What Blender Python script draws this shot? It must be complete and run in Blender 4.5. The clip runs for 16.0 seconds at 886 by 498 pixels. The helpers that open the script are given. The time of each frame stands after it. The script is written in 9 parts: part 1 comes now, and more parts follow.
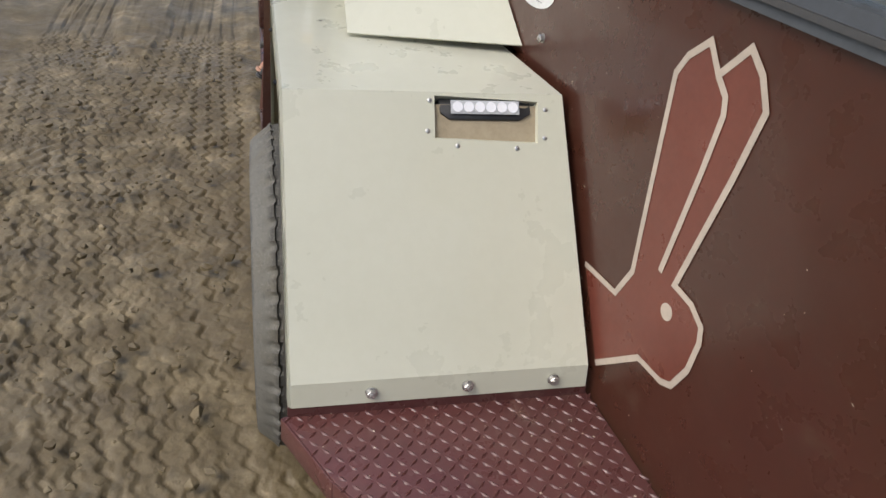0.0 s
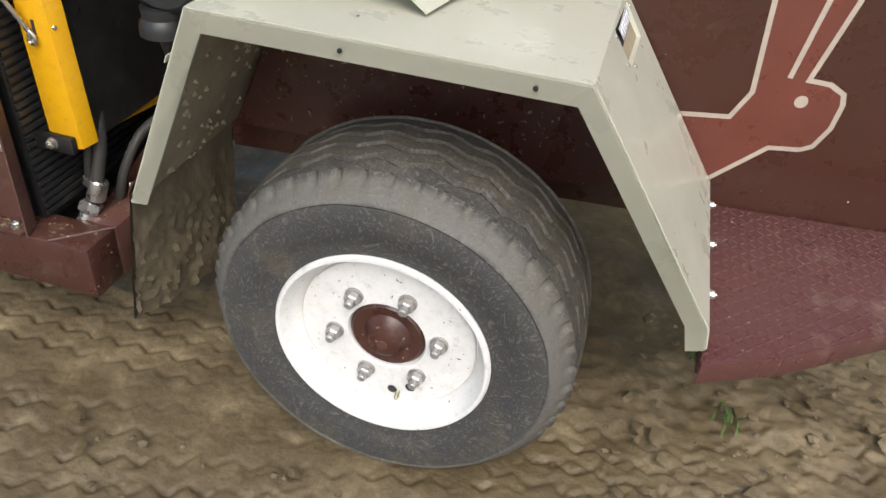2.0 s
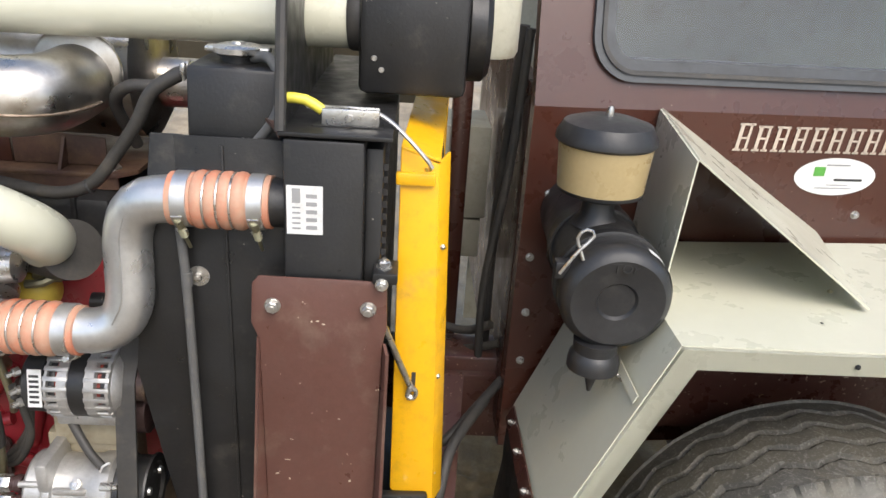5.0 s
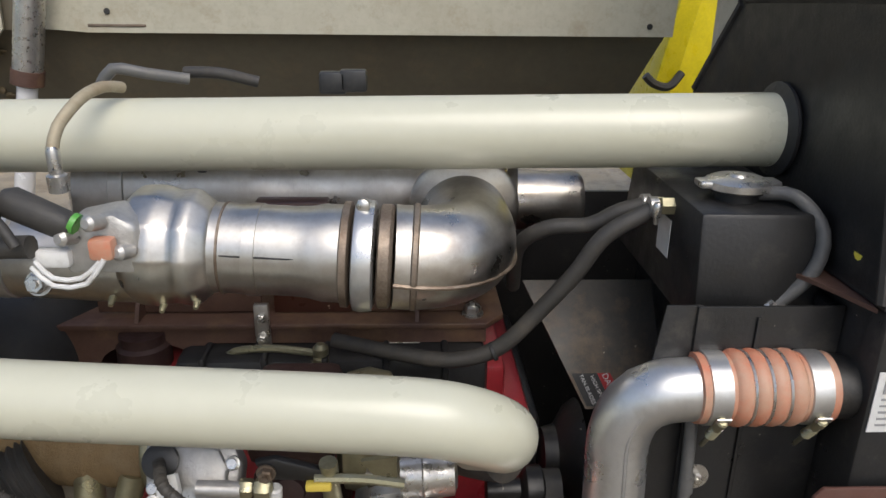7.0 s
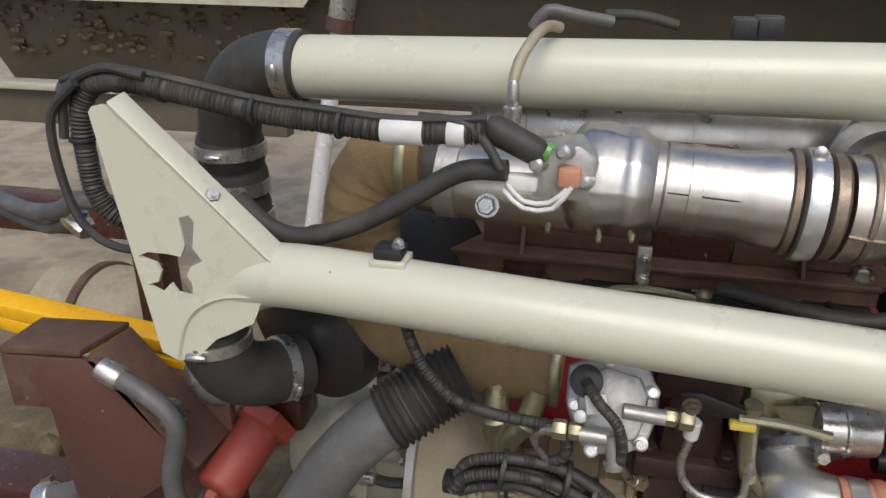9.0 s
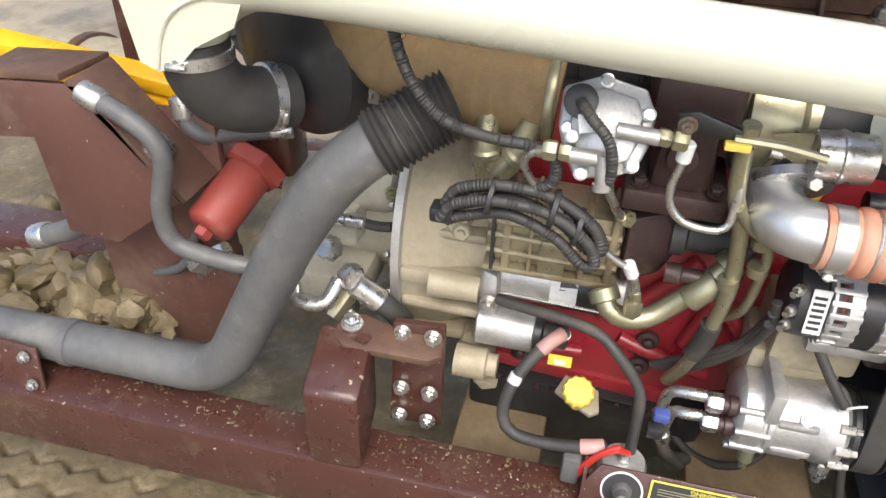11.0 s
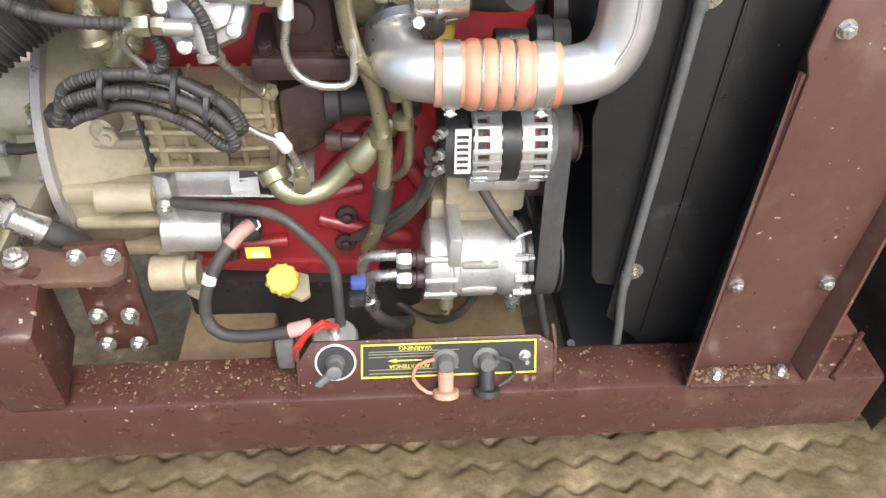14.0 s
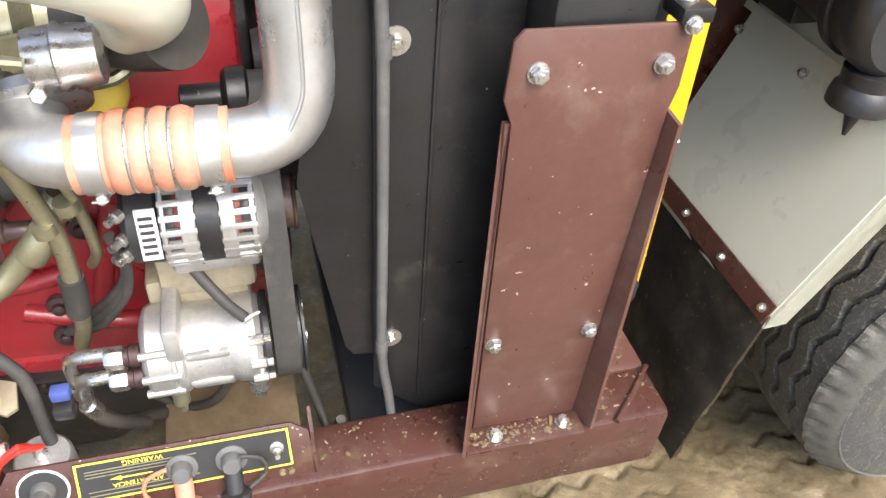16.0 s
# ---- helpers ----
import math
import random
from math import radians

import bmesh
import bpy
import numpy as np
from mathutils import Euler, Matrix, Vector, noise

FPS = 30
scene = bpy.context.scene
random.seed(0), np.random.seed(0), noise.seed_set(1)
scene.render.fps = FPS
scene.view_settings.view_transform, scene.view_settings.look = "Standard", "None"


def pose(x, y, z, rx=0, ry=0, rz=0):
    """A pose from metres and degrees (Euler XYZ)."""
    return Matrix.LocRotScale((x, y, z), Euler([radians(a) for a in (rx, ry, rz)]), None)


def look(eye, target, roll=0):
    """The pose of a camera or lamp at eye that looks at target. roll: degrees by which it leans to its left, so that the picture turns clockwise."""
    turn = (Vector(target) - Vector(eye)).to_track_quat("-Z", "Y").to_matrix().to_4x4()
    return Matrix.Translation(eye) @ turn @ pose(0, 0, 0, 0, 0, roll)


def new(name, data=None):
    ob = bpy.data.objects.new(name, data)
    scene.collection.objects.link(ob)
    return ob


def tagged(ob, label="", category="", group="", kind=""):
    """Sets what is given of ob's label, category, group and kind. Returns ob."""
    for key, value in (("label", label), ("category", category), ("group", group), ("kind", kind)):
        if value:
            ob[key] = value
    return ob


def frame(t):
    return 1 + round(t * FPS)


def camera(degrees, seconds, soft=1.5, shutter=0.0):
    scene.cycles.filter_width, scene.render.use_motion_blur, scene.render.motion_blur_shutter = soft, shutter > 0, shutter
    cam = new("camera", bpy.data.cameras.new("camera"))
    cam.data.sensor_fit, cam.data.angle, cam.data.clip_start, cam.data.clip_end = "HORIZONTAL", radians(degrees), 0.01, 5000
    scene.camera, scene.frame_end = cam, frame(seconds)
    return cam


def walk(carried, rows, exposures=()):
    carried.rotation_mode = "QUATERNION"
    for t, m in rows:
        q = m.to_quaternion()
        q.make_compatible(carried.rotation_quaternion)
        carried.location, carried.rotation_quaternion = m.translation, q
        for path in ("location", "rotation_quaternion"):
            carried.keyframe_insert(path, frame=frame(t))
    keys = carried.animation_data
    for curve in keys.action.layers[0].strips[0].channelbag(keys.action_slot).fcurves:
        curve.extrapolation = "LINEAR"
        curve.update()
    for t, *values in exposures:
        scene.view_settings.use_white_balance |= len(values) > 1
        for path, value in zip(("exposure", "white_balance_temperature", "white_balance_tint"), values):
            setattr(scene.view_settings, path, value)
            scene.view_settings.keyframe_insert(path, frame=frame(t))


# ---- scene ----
cam = camera(61.9, 16.0)
METRES, EYE, TILT, LEAN, TURN = 8.0, 1.5, 0.0, 0.0, 0.0
PATH = [
    (0, (1.517, -0.012, 1.444), (-0.119, 0.461, 0.396), 7.0),
    (0.5, (1.223, -0.389, 1.436), (-0.198, 0.506, 0.35), 11.0),
    (1, (0.823, -0.615, 1.453), (-0.276, 0.529, 0.235), 6.6),
    (1.5, (0.602, -0.893, 1.469), (-0.082, 0.54, 0.253), 6.8),
    (2, (0.346, -1.031, 1.445), (-0.02, 0.525, 0.242), 5.4),
    (2.5, (0.071, -1.132, 1.486), (-0.024, 0.463, 0.282), 4.9),
    (3, (-0.165, -1.313, 1.527), (-0.02, 0.382, 0.475), 3.7),
    (3.5, (-0.319, -1.296, 1.519), (-0.143, 0.41, 0.489), 2.5),
    (4, (-0.461, -1.135, 1.518), (-0.412, 0.595, 0.514), 0.9),
    (4.5, (-0.637, -1.02, 1.546), (-0.574, 0.765, 0.646), 3.7),
    (4.7, (-0.709, -1.003, 1.546), (-0.615, 0.819, 0.727), 4.4),
    (6.8, (-1.419, -0.604, 1.601), (-1.327, 1.277, 0.926), 0.5),
    (7, (-1.489, -0.619, 1.609), (-1.397, 1.252, 0.909), 0.7),
    (7.5, (-1.665, -0.671, 1.634), (-1.686, 1.212, 0.96), 0.5),
    (8, (-1.73, -0.699, 1.638), (-1.942, 1.173, 0.965), -0.1),
    (8.5, (-1.761, -0.693, 1.618), (-2.046, 1.154, 0.907), 0.5),
    (9, (-1.786, -0.685, 1.591), (-2.188, 1.104, 0.791), 0.0),
    (9.2, (-1.794, -0.681, 1.58), (-2.233, 1.067, 0.715), -0.6),
    (11.3, (-1.738, -0.725, 1.441), (-2.049, 0.814, 0.203), 3.0),
    (11.5, (-1.718, -0.723, 1.437), (-1.987, 0.798, 0.167), 3.3),
    (12, (-1.68, -0.72, 1.423), (-1.853, 0.783, 0.115), 3.4),
    (12.5, (-1.655, -0.725, 1.411), (-1.747, 0.77, 0.087), 2.9),
    (13, (-1.627, -0.718, 1.411), (-1.636, 0.759, 0.063), 2.7),
    (13.5, (-1.588, -0.72, 1.409), (-1.516, 0.754, 0.059), 2.7),
    (14, (-1.538, -0.723, 1.402), (-1.392, 0.745, 0.052), 2.3),
    (14.5, (-1.461, -0.665, 1.39), (-1.195, 0.795, 0.049), 2.9),
    (15, (-1.393, -0.63, 1.377), (-1.049, 0.806, 0.029), 3.4),
    (15.5, (-1.333, -0.618, 1.372), (-0.893, 0.794, 0.025), 5.2),
    (16, (-1.3, -0.597, 1.387), (-0.839, 0.835, 0.069), 4.5),
]
EXPOSURES = [(0, 0.36), (0.5, 0.18), (1.2, 0.4), (2, 0.55), (3.5, 0.7), (4.5, 0.95), (6.8, 0.25), (7.5, 0.05), (8.3, -0.02), (9.2, 0.12), (11.3, 1.2), (12.5, 1.27), (14, 1.38), (16, 1.72)]
walk(cam, [(t, look(eye, target, roll)) for t, eye, target, roll in PATH], EXPOSURES)
import mathutils


# ---- light ----
world = bpy.data.worlds.new("overcast_sky")
scene.world = world
world.use_nodes = True
wn = world.node_tree.nodes
sky = wn.new("ShaderNodeTexSky")
sky.sky_type, sky.sun_disc = "NISHITA", False
sky.sun_elevation, sky.sun_rotation = radians(51.5), radians(160.4)
sky.air_density, sky.dust_density, sky.ozone_density = 1.0, 3.0, 1.0
world.node_tree.links.new(sky.outputs[0], wn["Background"].inputs[0])
wn["Background"].inputs[1].default_value = 0.15
sun_data = bpy.data.lights.new("sun", "SUN")
sun_data.energy, sun_data.angle, sun_data.color = 1.5, radians(45), (1.0, 0.975, 0.93)
sun = new("sun", sun_data)
sun.matrix_world = look((1.6, -4.5, 6.0), (0, 0, 0))


# ---- materials ----
def make(name, base, other=None, rough=0.5, metal=0.0, scale=6.0, bump=0.1, bump_scale=120.0, dirt=0.0, dirt_colour=(0.23, 0.17, 0.10), dirt_scale=9.0, coat=0.0, speck=0.0, speck_colour=(0.5, 0.42, 0.32), rough_var=0.15):
    """A painted, metal or rubber surface: two-tone variation, dirt patches, specks, fine relief."""
    m = bpy.data.materials.new(name)
    m.use_nodes = True
    n, l = m.node_tree.nodes, m.node_tree.links
    b = n["Principled BSDF"]
    co = n.new("ShaderNodeTexCoord").outputs["Object"]

    def noise_at(s, detail=5.0, rgh=0.6):
        t = n.new("ShaderNodeTexNoise")
        t.inputs["Scale"].default_value, t.inputs["Detail"].default_value, t.inputs["Roughness"].default_value = s, detail, rgh
        l.new(co, t.inputs["Vector"])
        return t.outputs["Fac"]

    def ramp(sock, lo, hi):
        r = n.new("ShaderNodeMapRange")
        r.inputs[1].default_value, r.inputs[2].default_value = lo, hi
        l.new(sock, r.inputs[0])
        return r.outputs[0]

    def mix(fac, a, c):
        x = n.new("ShaderNodeMix")
        x.data_type = "RGBA"
        for sock, v in ((x.inputs[0], fac), (x.inputs[6], a), (x.inputs[7], c)):
            if isinstance(v, bpy.types.NodeSocket):
                l.new(v, sock)
            elif isinstance(v, tuple):
                sock.default_value = (*v, 1)
            else:
                sock.default_value = v
        return x.outputs[2]

    other = other or tuple(c * 0.75 for c in base)
    col = mix(ramp(noise_at(scale), 0.35, 0.7), tuple(base), tuple(other))
    fine = mix(0.25, col, mix(ramp(noise_at(scale * 14, 3.0), 0.4, 0.6), tuple(base), tuple(other)))
    col = fine
    if dirt:
        d = n.new("ShaderNodeMath")
        d.operation = "MULTIPLY"
        l.new(ramp(noise_at(dirt_scale, 8.0, 0.7), 0.62 - 0.3 * dirt, 0.75 - 0.2 * dirt), d.inputs[0])
        d.inputs[1].default_value = min(1.0, 0.35 + dirt * 0.6)
        col = mix(d.outputs[0], col, tuple(dirt_colour))
    if dirt:
        grime = n.new("ShaderNodeMath")
        grime.operation, grime.inputs[1].default_value = "MULTIPLY", 0.45
        l.new(ramp(noise_at(38.0, 9.0, 0.78), 0.50, 0.72), grime.inputs[0])
        col = mix(grime.outputs[0], col, tuple(0.45 * c + 0.25 * d for c, d in zip(base, dirt_colour)))
    if speck:
        col = mix(ramp(noise_at(85.0, 2.0), 0.78 - speck * 0.1, 0.8 - speck * 0.1), col, tuple(speck_colour))
    l.new(col, b.inputs["Base Color"])
    r = n.new("ShaderNodeMapRange")
    r.inputs[3].default_value, r.inputs[4].default_value = max(0.03, rough - rough_var), min(1.0, rough + rough_var)
    l.new(ramp(noise_at(scale * 3), 0.3, 0.7), r.inputs[0])
    l.new(r.outputs[0], b.inputs["Roughness"])
    b.inputs["Metallic"].default_value = metal
    b.inputs["Coat Weight"].default_value = coat
    if bump:
        u = n.new("ShaderNodeBump")
        u.inputs["Strength"].default_value, u.inputs["Distance"].default_value = bump, 0.002
        l.new(noise_at(bump_scale, 6.0), u.inputs["Height"])
        l.new(u.outputs[0], b.inputs["Normal"])
    return m


CREAM = make("cream_paint", (0.55, 0.545, 0.435), (0.515, 0.51, 0.40), 0.34, scale=3, bump=0.03, dirt=0.0, dirt_colour=(0.45, 0.41, 0.29), dirt_scale=4, coat=0.35)
CREAM_DIRTY = make("stained_cream_paint", (0.48, 0.465, 0.37), (0.40, 0.375, 0.285), 0.45, scale=3, dirt=0.3, dirt_colour=(0.3, 0.23, 0.14))
BROWN = make("brown_paint", (0.062, 0.0200, 0.0120), (0.051, 0.0168, 0.0102), 0.32, scale=4, bump=0.06, dirt=0.12, dirt_colour=(0.105, 0.065, 0.042), speck=0.3, coat=0.18)
# dusty brown paint, its base lightened for the stronger light on post and rail
DUSTY_LIT_BROWN = make("dusty_lit_brown_paint", (0.115, 0.052, 0.040), (0.085, 0.038, 0.029), 0.4, scale=5, bump=0.15, dirt=0.3, dirt_colour=(0.20, 0.145, 0.105), dirt_scale=6, speck=0.5)
BROWN_DIRTY = make("muddy_brown_paint", (0.072, 0.027, 0.020), (0.058, 0.023, 0.0175), 0.34, scale=6, bump=0.2, dirt=0.24, dirt_colour=(0.145, 0.10, 0.064), speck=0.95, speck_colour=(0.36, 0.29, 0.20), dirt_scale=16, coat=0.1)
RUST_PLATE = make("rusty_brown_paint", (0.11, 0.06, 0.042), (0.07, 0.035, 0.026), 0.55, scale=8, bump=0.25, dirt=0.4, dirt_colour=(0.2, 0.12, 0.06))
MAROON = make("maroon_step_paint", (0.108, 0.040, 0.036), (0.085, 0.032, 0.029), 0.33, scale=5, bump=0.15, dirt=0.2, dirt_colour=(0.3, 0.2, 0.15), speck=0.6)
DECAL_LIGHT = make("beige_decal", (0.50, 0.42, 0.34), rough=0.5, bump=0.0)
DECAL_RED = make("terracotta_decal", (0.165, 0.048, 0.032), rough=0.35, bump=0.0)
WHITE = make("white_rim_paint", (0.80, 0.80, 0.78), (0.72, 0.71, 0.67), 0.4, bump=0.15, dirt=0.12, dirt_colour=(0.30, 0.22, 0.15), dirt_scale=26, speck=0.55, speck_colour=(0.16, 0.12, 0.09))
RUBBER = make("dusty_tyre_rubber", (0.085, 0.083, 0.078), (0.05, 0.05, 0.048), 0.75, scale=7, bump=0.5, bump_scale=90, dirt=0.35, dirt_colour=(0.20, 0.165, 0.115), dirt_scale=6)
TREAD = make("muddy_tread_rubber", (0.10, 0.09, 0.07), (0.055, 0.052, 0.045), 0.8, scale=9, bump=0.6, bump_scale=80, dirt=0.45, dirt_colour=(0.2, 0.155, 0.10), dirt_scale=9)
BLACK = make("black_paint", (0.010, 0.010, 0.0105), (0.017, 0.0165, 0.016), 0.42, scale=8, bump=0.2, bump_scale=200, dirt=0.16, dirt_colour=(0.07, 0.062, 0.05), dirt_scale=14, speck=0.3, speck_colour=(0.2, 0.18, 0.15))
BLACK_PLASTIC = make("black_plastic", (0.016, 0.016, 0.017), (0.03, 0.03, 0.03), 0.42, bump=0.2, dirt=0.15, dirt_colour=(0.1, 0.09, 0.075))
HOSE = make("black_rubber_hose", (0.028, 0.027, 0.026), (0.05, 0.046, 0.04), 0.6, bump=0.3, dirt=0.25, dirt_colour=(0.13, 0.11, 0.085))
GREY_HOSE = make("dusty_grey_rubber_hose", (0.125, 0.123, 0.117), (0.060, 0.061, 0.063), 0.5, scale=4, bump=0.3, dirt=0.3, dirt_colour=(0.24, 0.22, 0.18), dirt_scale=14)
YELLOW = make("yellow_paint", (0.80, 0.43, 0.008), (0.75, 0.38, 0.007), 0.38, bump=0.05, dirt=0.05, coat=0.2)
YELLOW_FAR = make("bright_yellow_paint", (0.82, 0.68, 0.02), rough=0.35, bump=0.0)
YELLOW_CAP = make("yellow_plastic", (0.76, 0.58, 0.10), (0.68, 0.51, 0.08), 0.45, bump=0.1, dirt=0.1)
STEEL = make("zinc_plated_steel", (0.62, 0.61, 0.58), (0.45, 0.43, 0.4), 0.32, 0.9, scale=20, bump=0.1, dirt=0.1, dirt_colour=(0.25, 0.2, 0.14))
OLIVE = make("yellow_zinc_steel", (0.40, 0.375, 0.25), (0.30, 0.275, 0.175), 0.38, 0.75, scale=12, bump=0.1, dirt=0.2, dirt_colour=(0.25, 0.2, 0.12))
STAINLESS = make("heat_stained_stainless", (0.62, 0.60, 0.56), (0.46, 0.42, 0.37), 0.37, 1.0, scale=5, bump=0.08, dirt=0.16, dirt_colour=(0.24, 0.13, 0.06), dirt_scale=5)
WELD = make("browned_weld", (0.16, 0.115, 0.08), (0.30, 0.25, 0.20), 0.5, 0.7, scale=25, bump=0.5)
CHROME = make("chromed_rod", (0.9, 0.9, 0.9), (0.82, 0.82, 0.82), rough=0.25, metal=0.3, bump=0.0, rough_var=0.05)
ALU = make("brushed_aluminium_pipe", (0.66, 0.66, 0.65), (0.52, 0.52, 0.51), 0.33, 0.85, scale=4, bump=0.12, dirt=0.1, dirt_colour=(0.4, 0.38, 0.34))
CAST_ALU = make("cast_aluminium", (0.50, 0.49, 0.47), (0.35, 0.34, 0.32), 0.42, 0.65, scale=9, bump=0.4, bump_scale=160, dirt=0.2, dirt_colour=(0.24, 0.19, 0.13))
TAN_CAST = make("dusty_cast_housing", (0.40, 0.35, 0.25), (0.31, 0.265, 0.18), 0.55, 0.15, scale=6, bump=0.4, bump_scale=120, dirt=0.3, dirt_colour=(0.22, 0.15, 0.08))
GREEN_GREY = make("grey_green_pump_paint", (0.47, 0.45, 0.36), (0.37, 0.345, 0.26), 0.42, scale=6, bump=0.15, dirt=0.25, dirt_colour=(0.25, 0.18, 0.1))
STAINED_CAST = make("oil_stained_casting", (0.36, 0.31, 0.20), (0.25, 0.20, 0.12), 0.4, 0.3, scale=7, bump=0.35, bump_scale=110, dirt=0.45, dirt_colour=(0.085, 0.045, 0.02), dirt_scale=10)
RED_ENGINE = make("red_engine_paint", (0.33, 0.024, 0.032), (0.24, 0.019, 0.025), 0.36, scale=6, bump=0.25, bump_scale=60, dirt=0.26, dirt_colour=(0.11, 0.055, 0.038), coat=0.2)
DARK_IRON = make("dark_brown_iron", (0.055, 0.028, 0.026), (0.035, 0.02, 0.018), 0.5, 0.2, scale=9, bump=0.3, dirt=0.15)
RED_FILTER = make("faded_red_filter", (0.27, 0.044, 0.030), (0.21, 0.036, 0.026), 0.55, scale=9, bump=0.1, dirt=0.2, dirt_colour=(0.34, 0.2, 0.14))
ORANGE = make("orange_silicone", (0.53, 0.15, 0.075), (0.47, 0.24, 0.155), 0.55, scale=12, bump=0.15, dirt=0.62, dirt_colour=(0.44, 0.30, 0.21), dirt_scale=11)
WRAP = make("tan_heat_wrap", (0.23, 0.155, 0.07), (0.17, 0.11, 0.05), 0.85, scale=8, bump=0.8, bump_scale=350, dirt=0.2)
GREY_PLASTIC = make("translucent_amber_bowl", (0.40, 0.31, 0.16), (0.33, 0.25, 0.12), 0.35, scale=10, bump=0.0)
FLAP_RUBBER = make("smeared_flap_rubber", (0.052, 0.049, 0.042), (0.085, 0.076, 0.060), 0.5, scale=6, bump=0.3, bump_scale=60, dirt=0.5, dirt_colour=(0.17, 0.135, 0.085), dirt_scale=12, speck=0.9, speck_colour=(0.26, 0.21, 0.14))
MUD_FLAP = make("mud_caked_rubber", (0.36, 0.30, 0.20), (0.24, 0.195, 0.125), 0.85, scale=7, bump=1.0, bump_scale=40, dirt=0.6, dirt_colour=(0.40, 0.335, 0.225))
# hopper paint with the shade of its underside put into the colour, plus dirt
SHADED_HOPPER = make("shadowed_hopper_paint", (0.13, 0.115, 0.08), (0.10, 0.085, 0.06), 0.5, scale=2, bump=0.1, dirt=0.3, dirt_colour=(0.17, 0.13, 0.08))
MUDDY_STEEL = make("mud_filmed_steel", (0.185, 0.135, 0.075), (0.12, 0.085, 0.05), 0.5, scale=7, bump=0.3, dirt=0.4, dirt_colour=(0.24, 0.185, 0.11))
LABEL = make("white_label", (0.72, 0.72, 0.7), rough=0.45, bump=0.0, dirt=0.1)
INK = make("black_ink", (0.03, 0.03, 0.03), rough=0.5, bump=0.0)
GREY_INK = make("grey_ink", (0.3, 0.3, 0.3), rough=0.5, bump=0.0)
RED_LABEL = make("red_label", (0.45, 0.02, 0.025), rough=0.4, bump=0.0)
YELLOW_LABEL = make("yellow_label", (0.78, 0.68, 0.08), rough=0.4, bump=0.0)
GREEN_LABEL = make("green_label", (0.1, 0.35, 0.06), rough=0.4, bump=0.0)
RED_WIRE = make("red_wire", (0.5, 0.03, 0.02), rough=0.45, bump=0.0)
BLUE_PLUG = make("blue_plastic", (0.06, 0.09, 0.28), rough=0.5, bump=0.0)
SEAL = make("grey_rubber_seal", (0.06, 0.065, 0.07), (0.04, 0.042, 0.045), 0.5, bump=0.1)
GRASS = make("grass_blade", (0.05, 0.11, 0.02), (0.09, 0.14, 0.03), 0.6, bump=0.0)
LENS = make("led_lens", (0.86, 0.87, 0.88), (0.8, 0.8, 0.82), rough=0.15, bump=0.0, coat=0.5)
GUARD = make("dusty_black_sheet", (0.050, 0.046, 0.040), (0.085, 0.072, 0.055), 0.5, scale=7, bump=0.15, dirt=0.5, dirt_colour=(0.25, 0.165, 0.095), dirt_scale=9, speck=0.3)
SILVER = make("silver_reflector", (0.55, 0.56, 0.57), rough=0.3, bump=0.0)


def make_glass():
    m = bpy.data.materials.new("tinted_glass")
    m.use_nodes = True
    b = m.node_tree.nodes["Principled BSDF"]
    b.inputs["Base Color"].default_value = (0.75, 0.78, 0.78, 1)
    b.inputs["Roughness"].default_value = 0.04
    b.inputs["Transmission Weight"].default_value = 1.0
    b.inputs["IOR"].default_value = 1.5
    return m


GLASS = make_glass()


